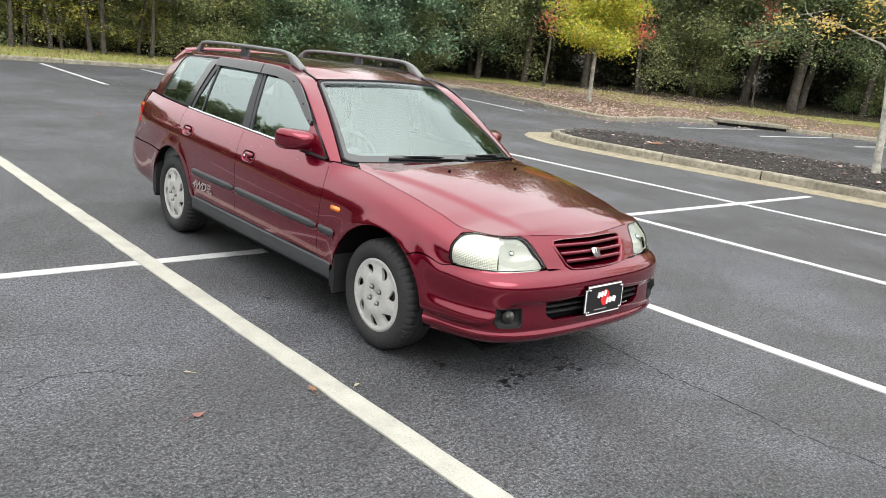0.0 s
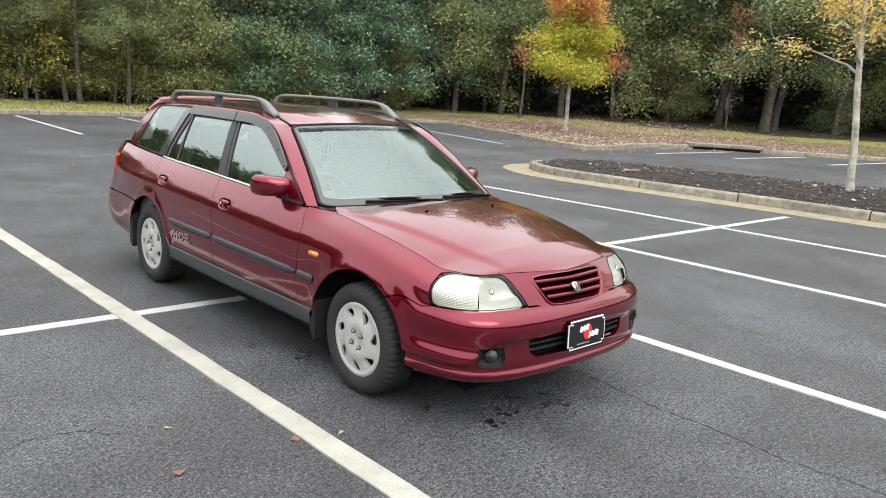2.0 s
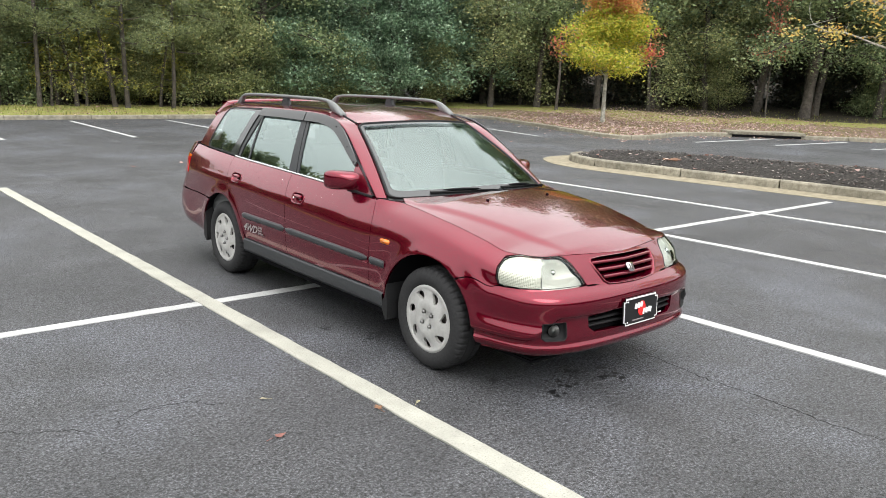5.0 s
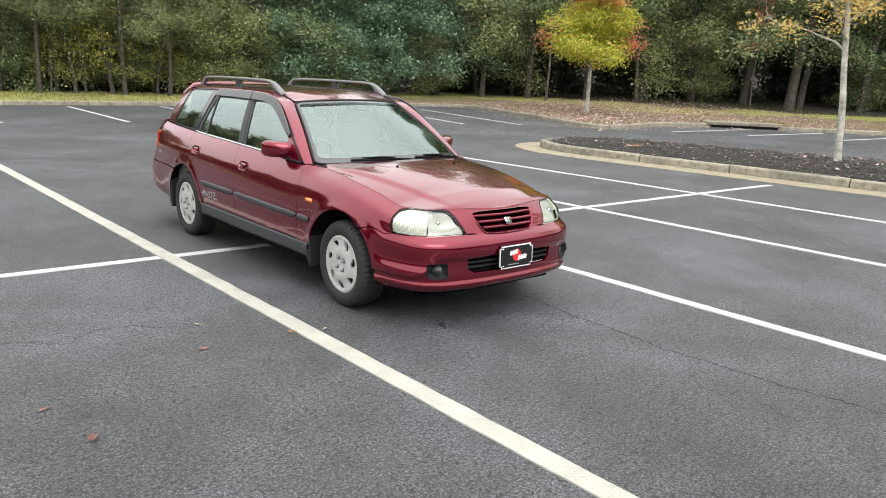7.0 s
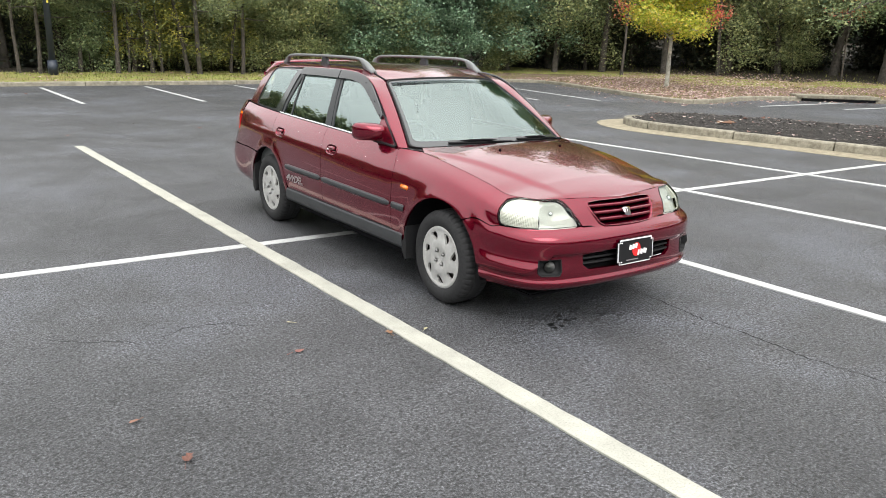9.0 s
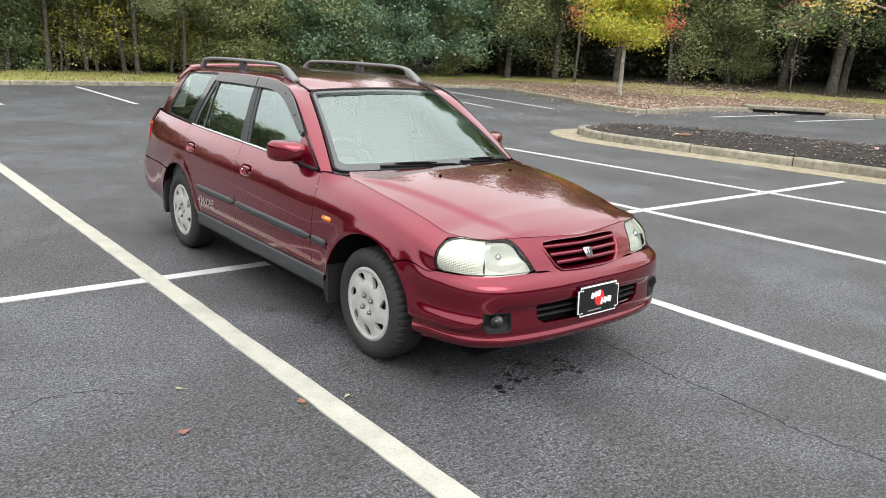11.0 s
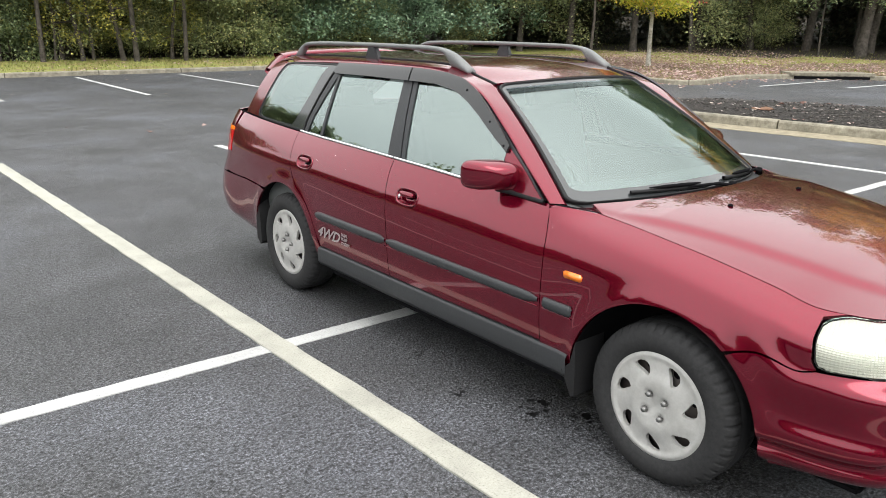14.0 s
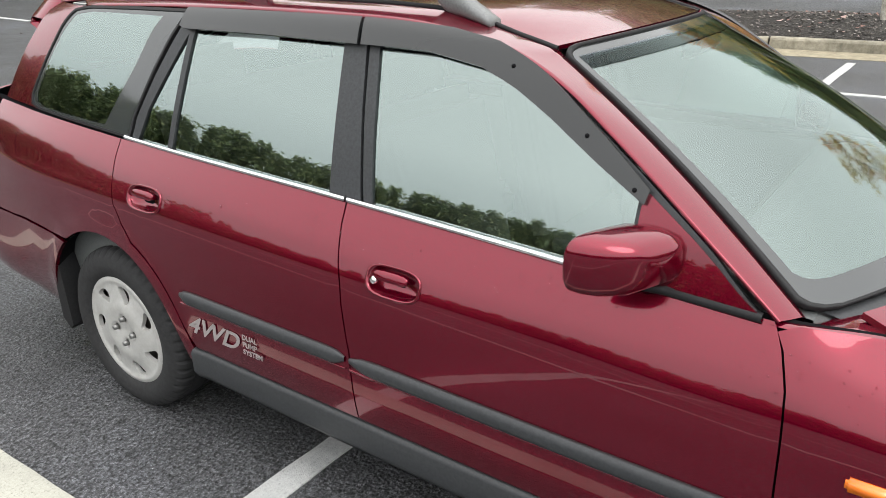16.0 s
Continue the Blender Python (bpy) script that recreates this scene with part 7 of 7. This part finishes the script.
# --- wheels ---
def wheel(x, y, s):
    top = new("wheel")
    top.parent = car
    c = np.zeros(3)
    # tyre: half sections from the bead over shoulder and tread
    prof = [(-0.0050, 0.1960), (0.0040, 0.2045), (0.0100, 0.2250), (0.0110, 0.2439), (0.0060, 0.2655), (-0.0040, 0.2817), (-0.0160, 0.2912), (-0.0300, 0.2952), (-0.0550, 0.2966), (-0.0600, 0.2916), (-0.0660, 0.2916), (-0.0710, 0.2970), (-0.1120, 0.2970), (-0.1170, 0.2916), (-0.1230, 0.2916), (-0.1280, 0.2966), (-0.1550, 0.2952), (-0.1700, 0.2912), (-0.1820, 0.2790), (-0.1900, 0.2386), (-0.1850, 0.1936)]
    rows = []
    seg = 288
    for k in range(seg + 1):
        a = 2 * math.pi * k / seg
        cut = 0.0075 if k % 6 == 0 else 0.0
        row = []
        for j, (d, r) in enumerate(prof):
            rr = r - (cut if j in (5, 6, 7, 8, 15, 16, 17) else 0)
            row.append(c + np.array([s * d, rr * math.cos(a), rr * math.sin(a) ]))
        rows.append(row)
    Skin().strip(rows if s < 0 else [list(reversed(r)) for r in rows]).make("tyre", M_TYRE, top, "worn black tyre")
    # hub cap
    holes = []
    for k in range(7):
        a = 2 * math.pi * k / 7 + 0.25
        pts = []
        for rr, da in ((0.108, 0.08), (0.128, -0.09), (0.157, -0.26), (0.171, -0.20), (0.169, 0.01), (0.154, 0.13), (0.128, 0.17)):
            pts.append((rr * math.cos(a + da), rr * math.sin(a + da)))
        holes.append(rounded(pts, 1, True))
    disc = [(0.1985 * math.cos(q), 0.1985 * math.sin(q)) for q in np.linspace(0, 2 * math.pi, 72, endpoint=False)]

    def cap(u, w):
        r = np.hypot(u, w)
        d = 0.004 - 0.010 * (r / 0.19) ** 2 + 0.006 * np.exp(-((r - 0.186) / 0.013) ** 2) - 0.010 * np.exp(-(r / 0.035) ** 2) + 0.005 * np.exp(-((r - 0.09) / 0.03) ** 2)
        a = np.arctan2(w, u)
        d = d - 0.004 * (0.5 + 0.5 * np.cos(7 * (a - 0.25))) * np.exp(-((r - 0.143) / 0.028) ** 2)
        for q in range(4):
            b = math.pi / 4 + q * math.pi / 2 + 0.2
            d = d - 0.007 * np.exp(-(np.hypot(u - 0.047 * math.cos(b), w - 0.047 * math.sin(b)) / 0.0165) ** 4)
        return c + np.stack([s * d, u, w], -1)

    Skin().patch(cap, disc, holes, out=(s, 0, 0), step=0.0062, fold=0.0, edge=0.006).make("hub_cap", M_CAP, top, "silver seven-slot plastic hub cap")
    for name, ring in [("slot_wall", h) for h in holes] + [("cap_edge", disc)]:
        ring = np.array(resample(ring, 0.006, True))
        rim_row = cap(ring[:, 0], ring[:, 1])
        Skin().strip([list(rim_row), list(rim_row - [s * 0.008, 0, 0]), list(rim_row - [s * 0.016, 0, 0])], True).make(name, M_CAP, top)
    bm = bmesh.new()
    bmesh.ops.create_cone(bm, cap_ends=True, segments=40, radius1=0.18, radius2=0.18, depth=0.01, matrix=pose(c[0] - s * 0.045, c[1], c[2], 0, 90, 0))
    part("steel_disc", bm, M_STEEL, top, "dull brown steel wheel disc")
    for k in range(8):
        a = 2 * math.pi * (k + 0.5) / 8
        bm = bmesh.new()
        bmesh.ops.create_cone(bm, cap_ends=True, segments=16, radius1=0.017, radius2=0.017, depth=0.004, matrix=pose(c[0] - s * 0.0385, c[1] + 0.142 * math.cos(a), c[2] + 0.142 * math.sin(a), 0, 90, 0))
        part("vent_hole", bm, M_DARK, top)
    for k in range(4):
        a = math.pi / 4 + k * math.pi / 2 + 0.2
        bm = bmesh.new()
        bmesh.ops.create_cone(bm, cap_ends=True, segments=6, radius1=0.0125, radius2=0.009, depth=0.016, matrix=pose(c[0] + s * 0.006, c[1] + 0.047 * math.cos(a), c[2] + 0.047 * math.sin(a), 0, 90 * s, 0))
        part("wheel_nut", bm, M_NUT, top)
    top.matrix_local = pose(x, y, WHEEL_Z)
    return top


first_wheel = wheel(-0.803, 0.0, -1)
copy_thing(first_wheel, pose(-0.822, AXLE_R, WHEEL_Z, 37))
copy_thing(first_wheel, pose(0.803, 0.0, WHEEL_Z, 10, 0, 180))
copy_thing(first_wheel, pose(0.822, AXLE_R, WHEEL_Z, 75, 0, 180))

# --- floor pan, exhaust side dark ---
bm = bmesh.new()
bmesh.ops.create_cube(bm, size=1, matrix=pose(0, 1.5, 0.235) @ Matrix.Diagonal((1.02, 3.9, 0.10, 1)))
bmesh.ops.create_cube(bm, size=1, matrix=pose(0, 1.31, 0.245) @ Matrix.Diagonal((1.54, 1.74, 0.08, 1)))
bmesh.ops.create_cube(bm, size=1, matrix=pose(0, 0.0, 0.48) @ Matrix.Diagonal((0.7, 0.7, 0.36, 1)))
part("floor_pan", bm, M_DARK, car, "", False)
# unseen tray, added to keep light off the asphalt below the nose
bm = bmesh.new()
bmesh.ops.create_cube(bm, size=1, matrix=pose(0, -0.10, 0.185) @ Matrix.Diagonal((1.18, 1.04, 0.03, 1)))
bmesh.ops.bevel(bm, geom=bm.edges[:], offset=0.01, segments=2, affect="EDGES")
part("undertray", bm, M_DARK, car, "unseen black tray added to block light below the engine", False)


# --- cabin ---
def cushion(name, size, m, material, parent, r=0.05):
    bm = bmesh.new()
    bmesh.ops.create_cube(bm, size=1, matrix=Matrix.Diagonal((*size, 1)))
    bmesh.ops.bevel(bm, geom=bm.edges[:], offset=r, segments=4, affect="EDGES")
    bmesh.ops.transform(bm, matrix=m, verts=bm.verts)
    return part(name, bm, material, parent)


for x in (-0.37, 0.37):
    seat = new("front_seat")
    seat.parent = car
    cushion("cushion", (0.50, 0.52, 0.16), pose(x, 1.28, 0.52, 6), M_SEAT, seat)
    cushion("backrest", (0.50, 0.15, 0.62), pose(x, 1.60, 0.83, -14), M_SEAT, seat)
    cushion("headrest", (0.27, 0.10, 0.18), pose(x, 1.715, 1.19, -8), M_SEAT, seat, 0.04)
    for dx in (-0.05, 0.05):
        rod([(x + dx, 1.68, 1.08), (x + dx, 1.70, 1.16)], 0.006, "post", M_CHROME, seat)
bench = new("rear_seat")
bench.parent = car
cushion("cushion", (1.24, 0.50, 0.17), pose(0, 2.15, 0.52, 5), M_SEAT, bench)
cushion("backrest", (1.24, 0.14, 0.60), pose(0, 2.47, 0.80, -16), M_SEAT, bench)
for x in (-0.36, 0.36):
    cushion("headrest", (0.25, 0.09, 0.15), pose(x, 2.56, 1.13, -8), M_SEAT, bench, 0.035)
rows = []
for x in np.linspace(-0.68, 0.68, 15):
    k = 1 - (x / 0.72) ** 4
    rows.append([np.array([x, y, z]) for y, z in ((0.36 + 0.2 * (x / 0.7) ** 2, 0.885), (0.55, 0.895), (0.72, 0.905 + 0.02 * math.exp(-((x + 0.37) / 0.2) ** 2)), (0.80, 0.88), (0.83, 0.78), (0.84, 0.5))])
Skin().strip(rows).make("dashboard", M_CABIN, car, "grey plastic dashboard")
steer = new("steering_wheel")
steer.parent = car
v, f = [], []
hub = Vector((-0.37, 0.93, 0.86))
tilt = pose(0, 0, 0, 62).to_3x3()
tube(v, f, [hub + tilt @ Vector((0.185 * math.cos(q), 0.185 * math.sin(q), 0)) for q in np.linspace(0, 2 * math.pi, 40)], [0.016] * 40, 8)
mesh_ob("rim", v, f, M_CABIN, steer, "", True)
for q in (0.0, math.pi, -math.pi / 2):
    rod([hub, hub + tilt @ Vector((0.18 * math.cos(q), 0.18 * math.sin(q), 0))], 0.018, "spoke", M_CABIN, steer)
cushion("airbag", (0.15, 0.13, 0.06), Matrix.Translation(hub) @ pose(0, 0, 0, 62), M_CABIN, steer, 0.02)
bm = bmesh.new()
bmesh.ops.create_cube(bm, size=1, matrix=pose(0, 1.9, 0.40) @ Matrix.Diagonal((1.36, 3.0, 0.02, 1)))
part("carpet", bm, M_CABIN, car, "", False)
rows = [[roof_top(x, y) - np.array([0, 0, 0.045]) for x in np.linspace(-0.47, 0.47, 13)] for y in np.linspace(1.24, 3.12, 16)]
Skin().strip(rows).make("headliner", M_HEADLINER, car)
for s in (-1, 1):
    rows = [[np.array([s * (abs(flank(*at_yz(y, z))[0]) - 0.07), y, z]) for z in (0.35, 0.55, 0.75, 0.90)] for y in np.linspace(0.6, 3.3, 20)]
    Skin().strip(rows).make("door_lining", M_CABIN, car)

# --- decal on the rear door ---
def lettering(text, size, y, z, slant, name, spacing=1.0, wide=1.0):
    cu = bpy.data.curves.new(name, "FONT")
    cu.body, cu.size, cu.shear, cu.extrude, cu.offset, cu.space_character = text, size, slant, 0.0006, size * 0.018, spacing
    ob = bpy.data.objects.new(name, cu)
    scene.collection.objects.link(ob)
    me = bpy.data.meshes.new_from_object(ob.evaluated_get(bpy.context.evaluated_depsgraph_get()))
    bpy.data.objects.remove(ob)
    me.materials.append(M_DECAL)
    out = new(name, me)
    out.parent = panels["right"]["rd"]
    x = flank(*at_yz(y, z))[0] + 0.005
    out.matrix_local = pose(-x, y, z, 90, 0, -90) @ Matrix.Diagonal((wide, 1, 1, 1))
    return out


lettering("4WD", 0.080, 2.215, 0.440, 0.42, "decal_lettering", 1.0, 1.22)
lettering("DUAL\nPUMP\nSYSTEM", 0.0235, 1.965, 0.487, 0.1, "decal_caption")


# --- rain beads left on the front door, the wing and the mouldings ---
def beads(owner, count, y0, y1, z0, z1, seed):
    rng = random.Random(seed)
    bm = bmesh.new()
    for _ in range(count):
        y, z = rng.uniform(y0, y1), z0 + (z1 - z0) * rng.random() ** 0.6
        p = flank(*at_yz(y, z)) * np.array([-1, 1, 1])
        r = rng.uniform(0.0009, 0.0024)
        bmesh.ops.create_icosphere(bm, subdivisions=1, radius=r, matrix=Matrix.Translation(Vector(p)) @ Matrix.Diagonal((0.8, 1, 1, 1)))
    tagged(part("rain_beads", bm, M_LENS, owner), "small clear drops of rain", kind="stuff")


beads(panels["right"]["fd"], 110, 0.75, 1.75, 0.79, 0.89, 5)
beads(panels["right"]["rd"], 40, 1.9, 2.5, 0.80, 0.89, 6)
beads(panels["right"]["wing"], 40, 0.35, 0.68, 0.78, 0.86, 7)
